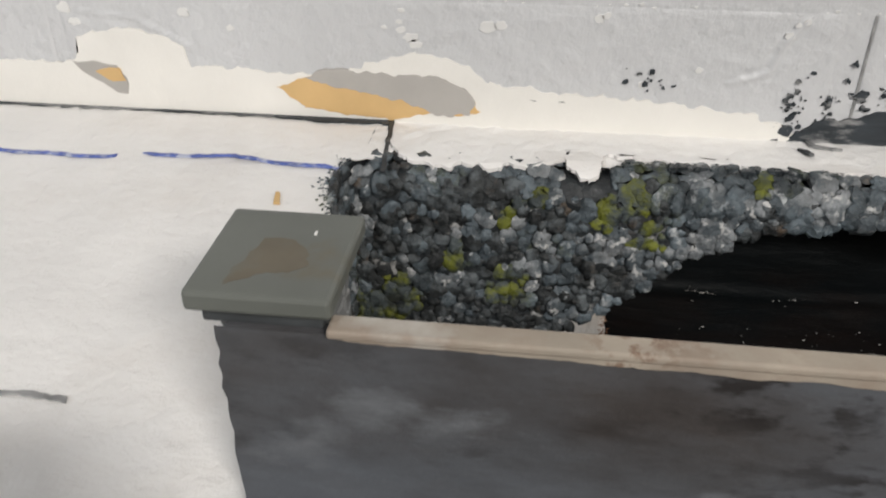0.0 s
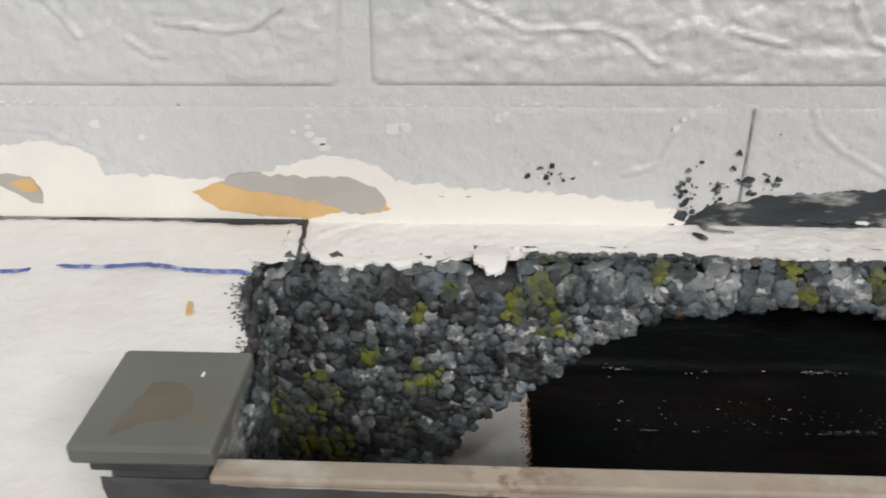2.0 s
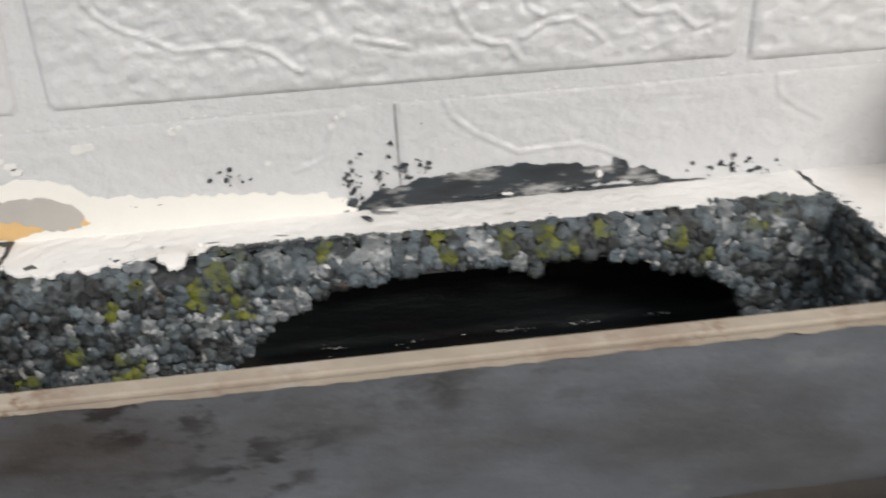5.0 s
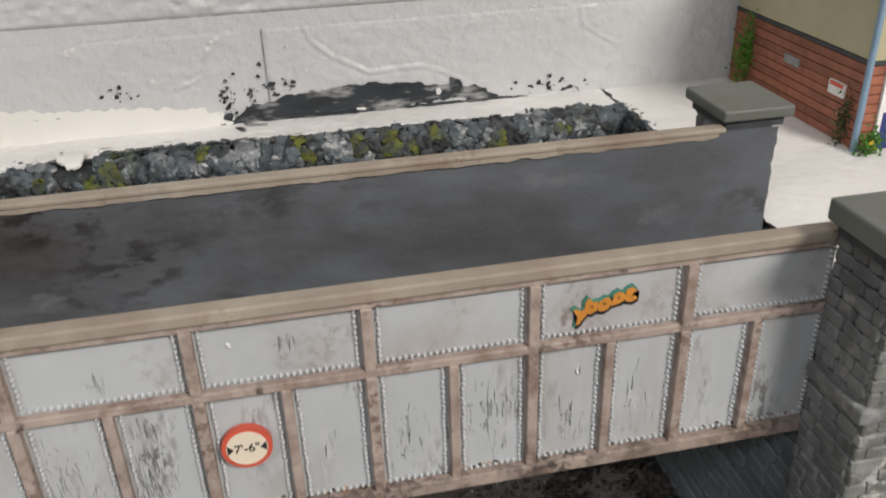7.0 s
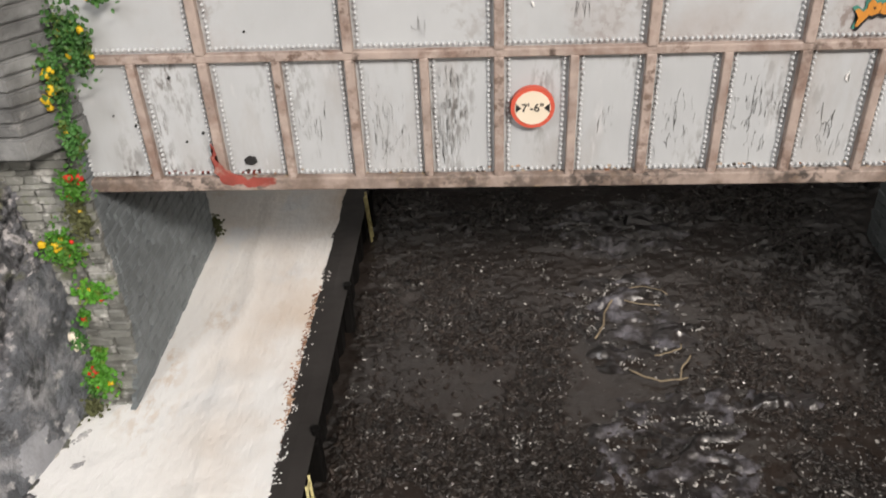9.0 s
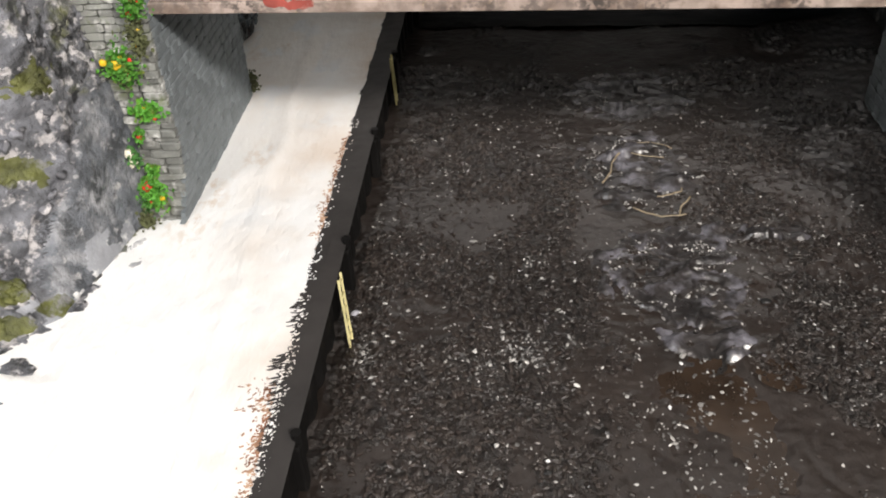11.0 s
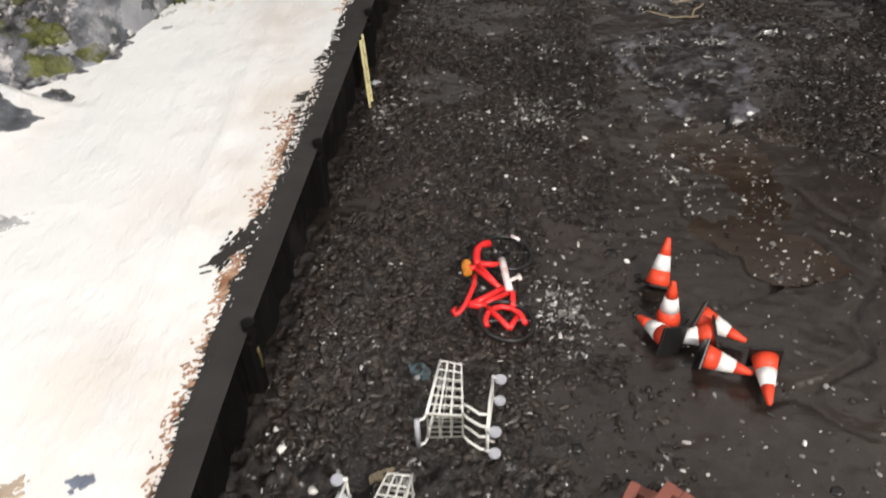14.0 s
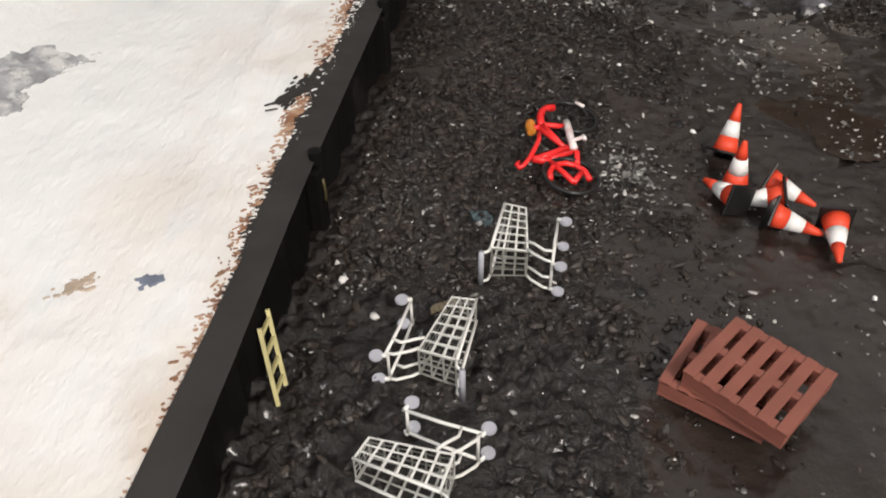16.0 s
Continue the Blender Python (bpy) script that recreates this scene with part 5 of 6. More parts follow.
cliff = part("rock_cliff", sheet(0, 130, -322, 4, 1.05, cliff_at), (M["rock"], M["slab"], M["apron"], M["olive"]), smooth=True)
for p in cliff.data.polygons:
    j, i = divmod(p.index, 124)
    u, y = 130 * (i + 0.5) / 124, -322 + 326 * (j + 0.5) / 310
    if mossy(u, y):
        p.material_index = 3
    elif u < 4 + 12 * fbm(u / 14, y / 14, 5.0, 3) + 6 * smooth01((y + 64) / 20) and -92 < y < -20:
        p.material_index = 2
    elif slab(u, y) > 0.5:
        p.material_index = 1
tagged(cliff, "craggy grey and white painted rock cliff with olive lichen", "rock cliff")
rng = random.Random(31)
BOULDERS = [lump_mesh("boulder", M["boulder"], i + 50.0, rough=0.42) for i in range(8)]
items, moss_items = [], []
for i in range(3600):
    y, u = rng.uniform(-200, 3), rng.random() ** 1.2 * 90
    if fbm(u / 14, y / 14, 41.0, 2) < rng.uniform(-0.15, 0.35) or slab(u, y) > 0.1 or (u < 9 and y > -80):
        continue
    p = cliff_at(u, y)
    w = rng.choice((0.8, 1.1, 1.5, 2.0, 2.6, 3.6)) * rng.uniform(0.8, 1.2)
    (moss_items if mossy(u, y) else items).append((rng.choice(BOULDERS), placed(p[0] - w * 0.15, p[1], p[2] - w * 0.15, w * 1.2, w, w * rng.uniform(0.6, 1.0), rng.uniform(-50, 50), rng.uniform(-50, 50), rng.uniform(0, 360))))
tagged(joined("rock_rubble", items, M["boulder"], cliff), kind="stuff")
tagged(joined("mossy_rubble", moss_items, M["olive"], cliff), kind="stuff")
for i in range(46):
    y = rng.uniform(-100, -14)
    r = rng.uniform(1.0, 3.6)
    x = foot(y) + rng.uniform(-1.5, 2.2)
    blob("rock_wash", [(x - r, y - r), (x + r * rng.uniform(0.2, 1.2), y - r * 0.6), (x + r * rng.uniform(0.3, 1.4), y + r * 0.5), (x - r, y + r)], lambda a, c, h: (a, c, tow_z(a, c) + h), 0.25, M["rock"], cliff, jag=1.2, step=0.8, seed=i)

# ---- sheet piling along the towpath ----
piling = thing("sheet_piling", "black painted sheet piling with a flat waling along the towpath", "piling", kind="structure")


def edge_x(y):
    return -65.0 + 0.7 * fbm(y / 9, 3.0, 1.0, 3) + 2.6 * smooth01((20 - y) / 170) + 4.2 * smooth01((-170 - y) / 95)


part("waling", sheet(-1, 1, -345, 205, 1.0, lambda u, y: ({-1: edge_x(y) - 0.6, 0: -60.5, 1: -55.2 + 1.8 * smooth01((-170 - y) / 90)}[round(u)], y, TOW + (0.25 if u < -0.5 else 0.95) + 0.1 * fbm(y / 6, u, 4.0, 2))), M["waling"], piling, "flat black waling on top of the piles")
y = -345.0
while y < 196:
    bm = bmesh.new()
    ring = [(0, 0.0), (1.3, 3.5), (1.3, 8.5), (0, 12.0), (0, 15.0)]
    off = 1.5 * smooth01((-170 - y) / 90)
    for (a, ya), (b, yb) in zip(ring, ring[1:]):
        q = [(-58.2 + off + a, y + ya, -5), (-58.2 + off + b, y + yb, -5), (-58.2 + off + b, y + yb, 18.6), (-58.2 + off + a, y + ya, 18.6)]
        bm.faces.new([bm.verts.new([c * K for c in p]) for p in q])
    bmesh.ops.remove_doubles(bm, verts=bm.verts, dist=1e-6)
    bmesh.ops.solidify(bm, geom=list(bm.faces), thickness=0.0006)
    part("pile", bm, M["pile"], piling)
    y += 15.0
for y in (-179, -109, -25.7, 47, 120, 190):
    bm = bmesh.new()
    box(bm, -58, -54.2, y - 2.2, y + 2.2, -4, 16.6, bevel=0.8)
    post = part("post", bm, M["pile"], piling)
    bm = bmesh.new()
    tube(bm, [(-55.2, y, 17.6), (-55.2, y, 20.2), (-55.2, y, 20.8)], 1.5, 10)
    part("cap", bm, M["pile"], post)
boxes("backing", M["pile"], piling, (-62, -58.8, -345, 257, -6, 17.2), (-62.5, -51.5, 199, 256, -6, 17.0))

STROKE = block_mesh("stroke", M["pile"], 1.0, 0.2)
rng = random.Random(8)
# black comb strokes along the edge, then rust-brown ones in clusters beyond them
def reach(y):
    """How far the black brush went over the white edge."""
    return (1.5 + 3.6 * math.exp(-((y + 78) / 26) ** 2) + 1.2 * math.exp(-((y + 170) / 50) ** 2)) * (0.75 + 0.8 * fbm(y / 13, 1.0, 2.0, 3))


items = []
y = -300.0
while y < 190:
    y += rng.uniform(0.25, 0.75)
    if rng.random() < 0.16:
        continue
    L = max(0.5, reach(y) * rng.uniform(0.45, 1.15))
    x = edge_x(y) + 0.4 - L * 0.45
    items.append((STROKE, placed(x, y, tow_z(x, y) + 0.13, L * 1.25, rng.uniform(0.3, 0.75), 0.3, rng.uniform(-3, 3), rng.uniform(-3, 3), rng.gauss(20, 14))))
tagged(joined("brush_marks", items, M["waling"], piling), kind="stuff")
items = []
for i in range(420):
    y = rng.gauss(-80, 30) if i % 2 else rng.uniform(-280, 60)
    f = rng.random() ** 1.5
    x = edge_x(y) - 1.2 + 3.4 * f
    items.append((STROKE, placed(x, y, max(tow_z(x, y), TOW + 0.25 + 0.75 * (x - edge_x(y)) / 4.5) + 0.15, rng.uniform(0.4, 1.6) * (1 - 0.6 * f), rng.uniform(0.15, 0.5), 0.35, 0, 0, rng.gauss(22, 25))))
tagged(joined("bare_flecks", items, M["towpath"], piling), kind="stuff")
items = []
for yc, sy, far, n in ((38, 6, 2.5, 60), (18, 8, 2.5, 80), (-8, 8, 3.0, 120), (-96, 4, 8.0, 90), (-112, 6, 5.0, 120), (-132, 5, 4.5, 110), (-163, 5, 4.0, 230), (-182, 10, 3.0, 70), (-205, 11, 3.2, 100), (-228, 9, 3.6, 100), (-250, 10, 3.2, 70), (-285, 18, 3.2, 80), (228, 16, 4.0, 260)):
    for i in range(n):
        y = rng.gauss(yc, sy)
        x = (edge_x(y) - reach(y) * 0.5 if y < 200 else -49.6) - abs(rng.gauss(0, far * 0.45))
        items.append((STROKE, placed(x, y, tow_z(x, y) + 0.12, 0.3 + 1.9 * rng.random() ** 2, rng.uniform(0.15, 0.55), 0.28, rng.uniform(-3, 3), rng.uniform(-3, 3), rng.gauss(40, 28))))
tagged(joined("rust_marks", items, M["brown"], piling), kind="stuff")


def on_tow(u, v, h):
    return (u, v, tow_z(u, v) + 0.15 + h)


items = []
for i in range(230):
    f = rng.random()
    x, y = -69.2 + 8.0 * f + rng.gauss(0, 1.15), -157 + 18 * f + rng.gauss(0, 1.8)
    items.append((STROKE, placed(x, y, tow_z(x, y) + 0.2, rng.uniform(1.2, 3.2), rng.uniform(0.4, 0.9), 0.3, 0, 0, rng.gauss(62, 16))))
tagged(joined("paint_blot", items, M["waling"]), "dark brushed paint blot on the white towpath", "paint blot", kind="stuff")


def smudge(cx, cy, turn, length, width, n, m, label, seed):
    """A dab of paint dragged over the plaster with a dry brush."""
    r = random.Random(seed)
    out = []
    for i in range(n):
        a, b = r.gauss(0, length / 3), r.gauss(0, width / 3)
        x, y = cx + a * math.cos(turn) - b * math.sin(turn), cy + a * math.sin(turn) + b * math.cos(turn)
        out.append((STROKE, placed(x, y, tow_z(x, y) + 0.05, r.uniform(0.5, 2.0), r.uniform(0.3, 0.9), 0.3, 0, 0, math.degrees(turn) + r.gauss(0, 30))))
    tagged(joined("paint_dab", out, M[m]), label, "paint dab", group="towpath dabs", kind="stuff")


smudge(-75.6, -218.6, 0.3, 3.4, 1.9, 60, "dab_blue", "blue-grey paint dab on the white towpath", 1)
smudge(-88.0, -221.6, 0.9, 5.0, 2.4, 60, "dab_brown", "brownish paint dab on the white towpath", 2)
smudge(-129.6, -155.0, 0.95, 17.0, 3.4, 150, "dab_grey", "grey paint streak dragged over the white towpath", 3)
smudge(-131.0, -167.0, 1.3, 7.0, 2.2, 50, "dab_grey", "grey paint streak dragged over the white towpath", 4)
smudge(-127.0, -26.6, 0.9, 4.0, 1.6, 30, "dab_grey", "grey paint dab on the white towpath", 5)
smudge(-124.0, -38.0, 0.9, 3.0, 1.4, 20, "dab_grey", "grey paint dab on the white towpath", 6)
for o, m, lab in (([(-146, -86), (-142, -82), (-138, -84), (-135, -88), (-139, -90.5), (-145, -90)], "rock", "grey paint dab on the white towpath"),
                  ([(-166, -90), (-156, -94), (-148, -98), (-138, -101.4), (-141, -109), (-147, -114), (-158, -117), (-168, -116)], "slab", "low grey rock patch on the white towpath"),
                  ([(-140, -152), (-133.5, -143), (-128, -145.4), (-123, -146.5), (-127.5, -150), (-126.7, -155.3), (-130, -163), (-126, -172), (-132, -176), (-138, -164)], "dab_grey", "grey washed plaster patch on the white towpath")):
    tagged(blob("paint_dab", o, on_tow, 0.2, M[m], None, jag=1.8, step=0.5, seed=len(o) + o[0][0]), lab, "paint dab", group="towpath dabs")

# ---- grit, silt and debris on the bed ----
def crumb(seed):
    """A rough crumb of unit size (20 triangles)."""
    bm = bmesh.new()
    bmesh.ops.create_icosphere(bm, subdivisions=1, radius=0.5)
    for v in bm.verts:
        v.co *= 1 + 0.6 * noise.noise(v.co * 3.1 + Vector((seed * 3.7, seed, 0)))
    me = bpy.data.meshes.new("crumb")
    bm.to_mesh(me)
    bm.free()
    return me


CRUMBS = [crumb(i + 1.0) for i in range(7)]


def top_z(x, y):
    """The bed's surface, or the puddle's where one stands."""
    z = bed_z(x, y)
    return max(z, -1.3) if pool(x, y) > 0.05 else z


def scatter(n, big, keep, seed, small=0.35, flat=1.0, skew=1.6):
    r = random.Random(seed)
    items = []
    while len(items) < n:
        x, y = r.uniform(-53, 150), r.uniform(-300, 150)
        if r.random() > keep(x, y):
            continue
        w = big * (small + (1 - small) * r.random() ** skew)
        items.append((CRUMBS[len(items) % 7], placed(x, y, top_z(x, y) + w * 0.12 * flat, w * r.uniform(0.7, 1.9), w * r.uniform(0.6, 1.0), w * r.uniform(0.5, 1.0) * flat, r.uniform(-40, 40) * flat, r.uniform(-40, 40) * flat, r.uniform(0, 360))))
    return items


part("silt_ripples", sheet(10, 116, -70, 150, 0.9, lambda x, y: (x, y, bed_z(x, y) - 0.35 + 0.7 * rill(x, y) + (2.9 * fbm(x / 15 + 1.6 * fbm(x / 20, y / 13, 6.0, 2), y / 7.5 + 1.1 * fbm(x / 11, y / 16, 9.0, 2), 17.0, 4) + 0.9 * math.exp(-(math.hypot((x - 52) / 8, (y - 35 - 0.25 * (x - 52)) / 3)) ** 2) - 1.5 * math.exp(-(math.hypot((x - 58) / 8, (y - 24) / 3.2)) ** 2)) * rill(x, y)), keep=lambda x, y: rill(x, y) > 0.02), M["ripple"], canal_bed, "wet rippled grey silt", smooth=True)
grit = joined("grit", scatter(56000, 2.4, lambda x, y: (1 - 0.985 * wet(x, y)) * (1 - 0.8 * soaked(x, y)) * (0.35 + 0.65 * smooth01((fbm(x / 11, y / 11, 61.0, 3) + 0.35) / 0.5)), 1, 0.16, 0.55, 2.6), M["grit"], smooth=False)
tagged(grit, "black coal grit strewn over the canal bed", "grit", kind="stuff")


def heap(x, y, cx, cy, rx, ry):
    return math.exp(-(((x - cx) / rx) ** 2 + ((y - cy) / ry) ** 2))


def pale_keep(x, y):
    c = 0.16 + 1.1 * max(0.0, fbm(x / 16, y / 16, 31.0, 3)) ** 1.3 + 1.5 * heap(x, y, 3, -58, 7, 6) + 0.6 * heap(x, y, -5, -55, 20, 12) + 1.6 * heap(x, y, 12, -150, 5, 7) + 1.0 * heap(x, y, -47, -58, 4, 9) + 0.5 * heap(x, y, -46, -10, 5, 40) + 0.5 * heap(x, y, 100, -20, 22, 40)
    # extra pale chips on the ripples' rims, in place of glints
    c += 0.9 * (1 - abs(2 * rill(x, y) - 1)) * (y > -60) 
    return c * (1 - 0.55 * wet(x, y) * (1 - pool(x, y)) * (1 - rill(x, y))) * 0.55 * smooth01((y + 250) / 90) + 0.03


chips = joined("pale_chips", scatter(5000, 1.25, pale_keep, 2, 0.3, 0.6), M["grit_pale"], smooth=False)
tagged(chips, "pale grit and chips strewn over the canal bed", "grit", kind="stuff")
flakes = joined("pale_flakes", scatter(700, 2.1, lambda x, y: pale_keep(x, y) ** 1.4, 6, 0.4, 0.4), M["grit_pale"], smooth=False)
tagged(flakes, "larger pale flakes lying among the grit", "grit", kind="stuff")


def heaped(n, cx, cy, rx, ry, big, seed):
    """Chips gathered in one spot."""
    r = random.Random(seed)
    out = []
    for i in range(n):
        x, y = r.gauss(cx, rx), r.gauss(cy, ry)
        w = big * r.uniform(0.35, 1.0)
        out.append((CRUMBS[i % 7], placed(x, y, top_z(x, y) + 0.1 + 0.2 * rill(x, y), w * r.uniform(0.8, 2.0), w * r.uniform(0.5, 1.0), w * 0.5, r.uniform(-30, 30), r.uniform(-30, 30), r.uniform(0, 360))))
    return out


clusters = heaped(260, 12, -150, 4.5, 6.5, 1.3, 1) + heaped(200, 3, -58, 5, 4, 1.5, 2) + heaped(110, -47, -60, 2.5, 5, 1.5, 3) + heaped(60, -20, -62, 8, 5, 1.4, 4) + heaped(45, 8, -12, 3, 1.2, 1.3, 5) + heaped(70, -46, -195, 3, 8, 1.1, 6)
# chips strewn round the ripples imitate glints on the wet silt
for k, (cx, cy, rx, ry) in enumerate(RILLS[:3]):
    r = random.Random(k + 70)
    for i in range(105):
        a = r.uniform(0, 6.28)
        clusters += heaped(3, cx + rx * 0.85 * math.cos(a) * r.uniform(0.5, 1), cy + ry * 0.85 * math.sin(a) * r.uniform(0.5, 1), 0.9, 0.7, 1.25, k * 100 + i)
for k in range(26):
    r = random.Random(k + 400)
    clusters += heaped(3, r.uniform(38, 76), r.uniform(-104, -46), 1.6, 1.2, 1.3, 500 + k)
clusters = joined("chip_clusters", clusters, M["grit_pale"], smooth=False)
tagged(clusters, "clusters of pale chips gathered in the wet silt", "grit", kind="stuff")


def on_bed(u, v, h):
    return (u, v, bed_z(u, v) + 0.25 + h)


for i, (cx, cy, rx, ry) in enumerate(POOLS[:1]):
    tagged(part("puddle", sheet(cx - rx * 1.5, cx + rx * 1.5, cy - ry * 1.5, cy + ry * 1.5, 0.8, lambda x, y: (x, y, -1.3 + 0.04 * fbm(x / 6, y / 3, 2.0, 2)), keep=lambda x, y: pool(x, y) > 0.02), M["puddle"], smooth=True), "shallow brown puddle in the canal mud", "puddle", group="puddles")
TWIGS = ([(36, 39), (40, 47), (41, 54), (45, 62), (49, 64)], [(45, 64), (53, 60), (58, 59), (65, 58)], [(51, 69), (58, 71), (65, 68), (68, 64)],
         [(46, 22), (51, 18), (56, 16), (63, 17), (67, 18)], [(63, 17), (64, 22), (68, 28), (69, 30)], [(56, 29), (62, 31), (66, 33), (67, 37)])
for i, line in enumerate(TWIGS):
    bm = bmesh.new()
    pts = []
    for (ax, ay), (bx, by) in zip(line, line[1:]):
        for k in range(3):
            u, v = ax + (bx - ax) * k / 3, ay + (by - ay) * k / 3
            pts.append((u + 0.4 * fbm(u, v, 2.0), v, max(bed_z(u, v), 0.2) + 0.8 + 0.35 * fbm(u / 3, v / 3, 4.0)))
    tube(bm, pts, (0.42, 0.24, 0.22, 0.34, 0.38, 0.30)[i], 6)
    tagged(part("twig", bm, M["straw"], smooth=True), "thin pale twig lying in the wet silt", "twig", group="twigs")
for i, (x, y, r, m) in enumerate(((-50.4, -40, 1.7, "white"), (-52, -40.5, 2.2, "wheel"), (-47, -195, 1.7, "white"), (-49.6, -190, 1.2, "white"), (29, -129, 1.2, "white"), (73, -53, 1.5, "white"), (-20.5, -174, 1.6, "scratch"), (62, -185, 1.0, "white"), (100, -180, 1.0, "white"), (-38, -205, 1.6, "grit_pale"), (10, -100, 0.9, "white"), (-4, -96, 1.2, "grit_pale"), (46, -78, 1.1, "white"), (52, -60, 1.0, "white"))):
    me = lump_mesh("pebble", M[m], i + 20.0, rough=0.3)
    ob = new("pebble", me)
    ob.matrix_basis = placed(x, y, bed_z(x, y) + r * 0.35, r * 1.5, r, r * 0.9, 0, 0, i * 37)
    tagged(ob, "small pale pebble on the canal mud", "pebble", group="pebbles")
for i, o in enumerate(([(-27.5, -200.5), (-25, -199), (-22, -198.4), (-22.4, -199.6), (-25, -201), (-27, -202)], [(-17.5, -173), (-14, -172), (-13.4, -175), (-16, -176)])):
    tagged(blob("leaf", o, on_bed, 0.4, M["straw"] if i == 0 else M["scratch"], None, jag=0.5, step=0.7, seed=i), "crumpled pale scrap on the mud", "scrap", group="scraps")

tagged(blob("scrap", [(-23, -171.4), (-20.6, -170), (-18.4, -170.6), (-17.6, -173.4), (-19.4, -175.4), (-21.4, -174)], on_bed, 0.9, M["teal_scrap"], None, jag=1.2, step=0.6, seed=5), "crumpled blue-green scrap on the mud", "scrap", group="scraps")
for i, (x, y, r) in enumerate(((25.4, -126, 1.5), (24.6, -121.6, 0.9), (12.2, -99, 1.0), (10, -104, 1.0), (84, -30, 1.6), (40, -10, 0.9), (15, -190, 1.1), (20, -214, 1.3), (3, -204, 1.0), (62, -232, 1.6), (66, -196, 1.2), (5.4, -238, 1.4))):
    bm = bmesh.new()
    bmesh.ops.create_icosphere(bm, subdivisions=2, radius=1.0)
    for v in bm.verts:
        v.co *= 1 + 0.35 * noise.noise(v.co * 1.6 + Vector((i * 3.3, 0, 0)))
        v.co = Vector(((x + v.co.x * r * 1.2) * K, (y + v.co.y * r) * K, (bed_z(x, y) + 0.1 + v.co.z * r * 0.35) * K))
    tagged(part("coal_lump", bm, M["rubber"], smooth=True), "small glossy black lump on the canal mud", "coal lump", group="coal lumps")
bm = bmesh.new()
tube(bm, [(-54.0, -179.6, 14.0), (-53.8, -179.9, 12.0), (-53.9, -179.5, 9.4), (-53.8, -179.8, 8.0)], 0.4, 6)
tagged(part("chain", bm, M["old_chain"], smooth=True), "short yellowed chain hanging on a piling post", "chain")

# ---- ladders against the piling ----


def ladder(foot_at, top_at, width, rungs):
    """A ladder between its foot and its head (mm), wide along the wall."""
    th = thing("ladder", "yellowed model ladder leaning on the black piling", "ladder", group="ladders")
    f, t = Vector(foot_at), Vector(top_at)
    for s in (-0.5, 0.5):
        bm = bmesh.new()
        o = Vector((0, s * width, 0))
        tube(bm, [f + o, (f + t) / 2 + o, t + o], 0.55, 4)
        part("rail", bm, M["ladder"], th)
    for i in range(rungs):
        c = f + (t - f) * (i + 0.6) / rungs
        bm = bmesh.new()
        tube(bm, [c + Vector((0, -width / 2, 0)), c + Vector((0, width / 2, 0))], 0.45, 4)
        part("rung", bm, M["ladder"], th)
    return th


ladder((-50.6, -227.0, 0.3), (-54.6, -219.8, 12.6), 4.8, 4)
ladder((-51.2, -54.4, 0), (-54.6, -44.6, 19.6), 4.0, 5)
ladder((-54.2, 108.5, 0), (-55.0, 104.6, 25), 4.0, 6)

# ---- traffic cones ----


def lathe(profile, n=28):
    bm = bmesh.new()
    rings = [[bm.verts.new((r * math.cos(2 * math.pi * k / n) * K, r * math.sin(2 * math.pi * k / n) * K, z * K)) for k in range(n)] for r, z in profile]
    for a, b in zip(rings, rings[1:]):
        for k in range(n):
            bm.faces.new((a[k], a[(k + 1) % n], b[(k + 1) % n], b[k]))
    bm.faces.new(rings[-1])
    bm.faces.new(rings[0][::-1])
    return bm


cone = thing("traffic_cone", "orange and white traffic cone standing on the mud", "traffic cone", group="traffic cones")


def cone_r(z):
    return 3.15 + (0.65 - 3.15) * z / 12.0


bm = bmesh.new()
box(bm, -3.7, 3.7, -3.7, 3.7, 0, 0.7, bevel=0.25)
part("base", bm, M["rubber"], cone)
for nm, z0, z1, m, o in (("lower_body", 0.6, 4.2, "orange", 0.0), ("white_band", 4.2, 8.0, "white", 0.05), ("tip", 8.0, 12.0, "orange", 0.0)):
    prof = [(cone_r(z0) + o, z0), ((cone_r(z0) + cone_r(z1)) / 2 + o, (z0 + z1) / 2), (cone_r(z1) + o, z1)]
    if nm == "tip":
        prof += [(cone_r(12.0) * 0.8, 12.35), (cone_r(12.0) * 0.35, 12.5)]
    part(nm, lathe(prof), M[m], cone, smooth=True)


def lie(base, tip, roll=0.0):
    """The pose of a cone from its base to its tip (mm)."""
    b, t = Vector(base), Vector(tip)
    return Matrix.Translation(b * K) @ (t - b).to_track_quat("Z", "Y").to_matrix().to_4x4() @ pose(0, 0, 0, 0, 0, roll)


cone.matrix_basis = lie((35.6, -139.6, 1.3), (37.6, -133.6, 11.0), 30)
spots = [((37.2, -151.4, 0.4), (37.0, -150.8, 11.6), 35, "standing on the mud"),
         ((37.0, -161.0, 3.5), (30.2, -151.0, 1.3), 20, "lying on the mud"),
         ((43.6, -151.8, 3.6), (53.0, -156.2, 1.3), 40, "lying on the mud"),
         ((42.6, -164.4, 3.6), (53.0, -166.8, 1.3), 40, "lying on the mud"),
         ((47.4, -157.8, 3.6), (37.0, -157.4, 0.9), 60, "lying across the others"),
         ((57.0, -163.8, 3.5), (56.4, -175.6, 1.2), 5, "lying on the mud")]
for b, t, r, how in spots:
    tagged(copy_thing(cone, lie(b, t, r)), "orange and white traffic cone " + how)

# ---- bicycle lying on its side ----
bike = thing("bicycle", "bright red toy bicycle with black tyres lying in the mud", "bicycle", at=pose(-1.4 * K, -132.6 * K, 3.0 * K, -1.5, 9, 0))


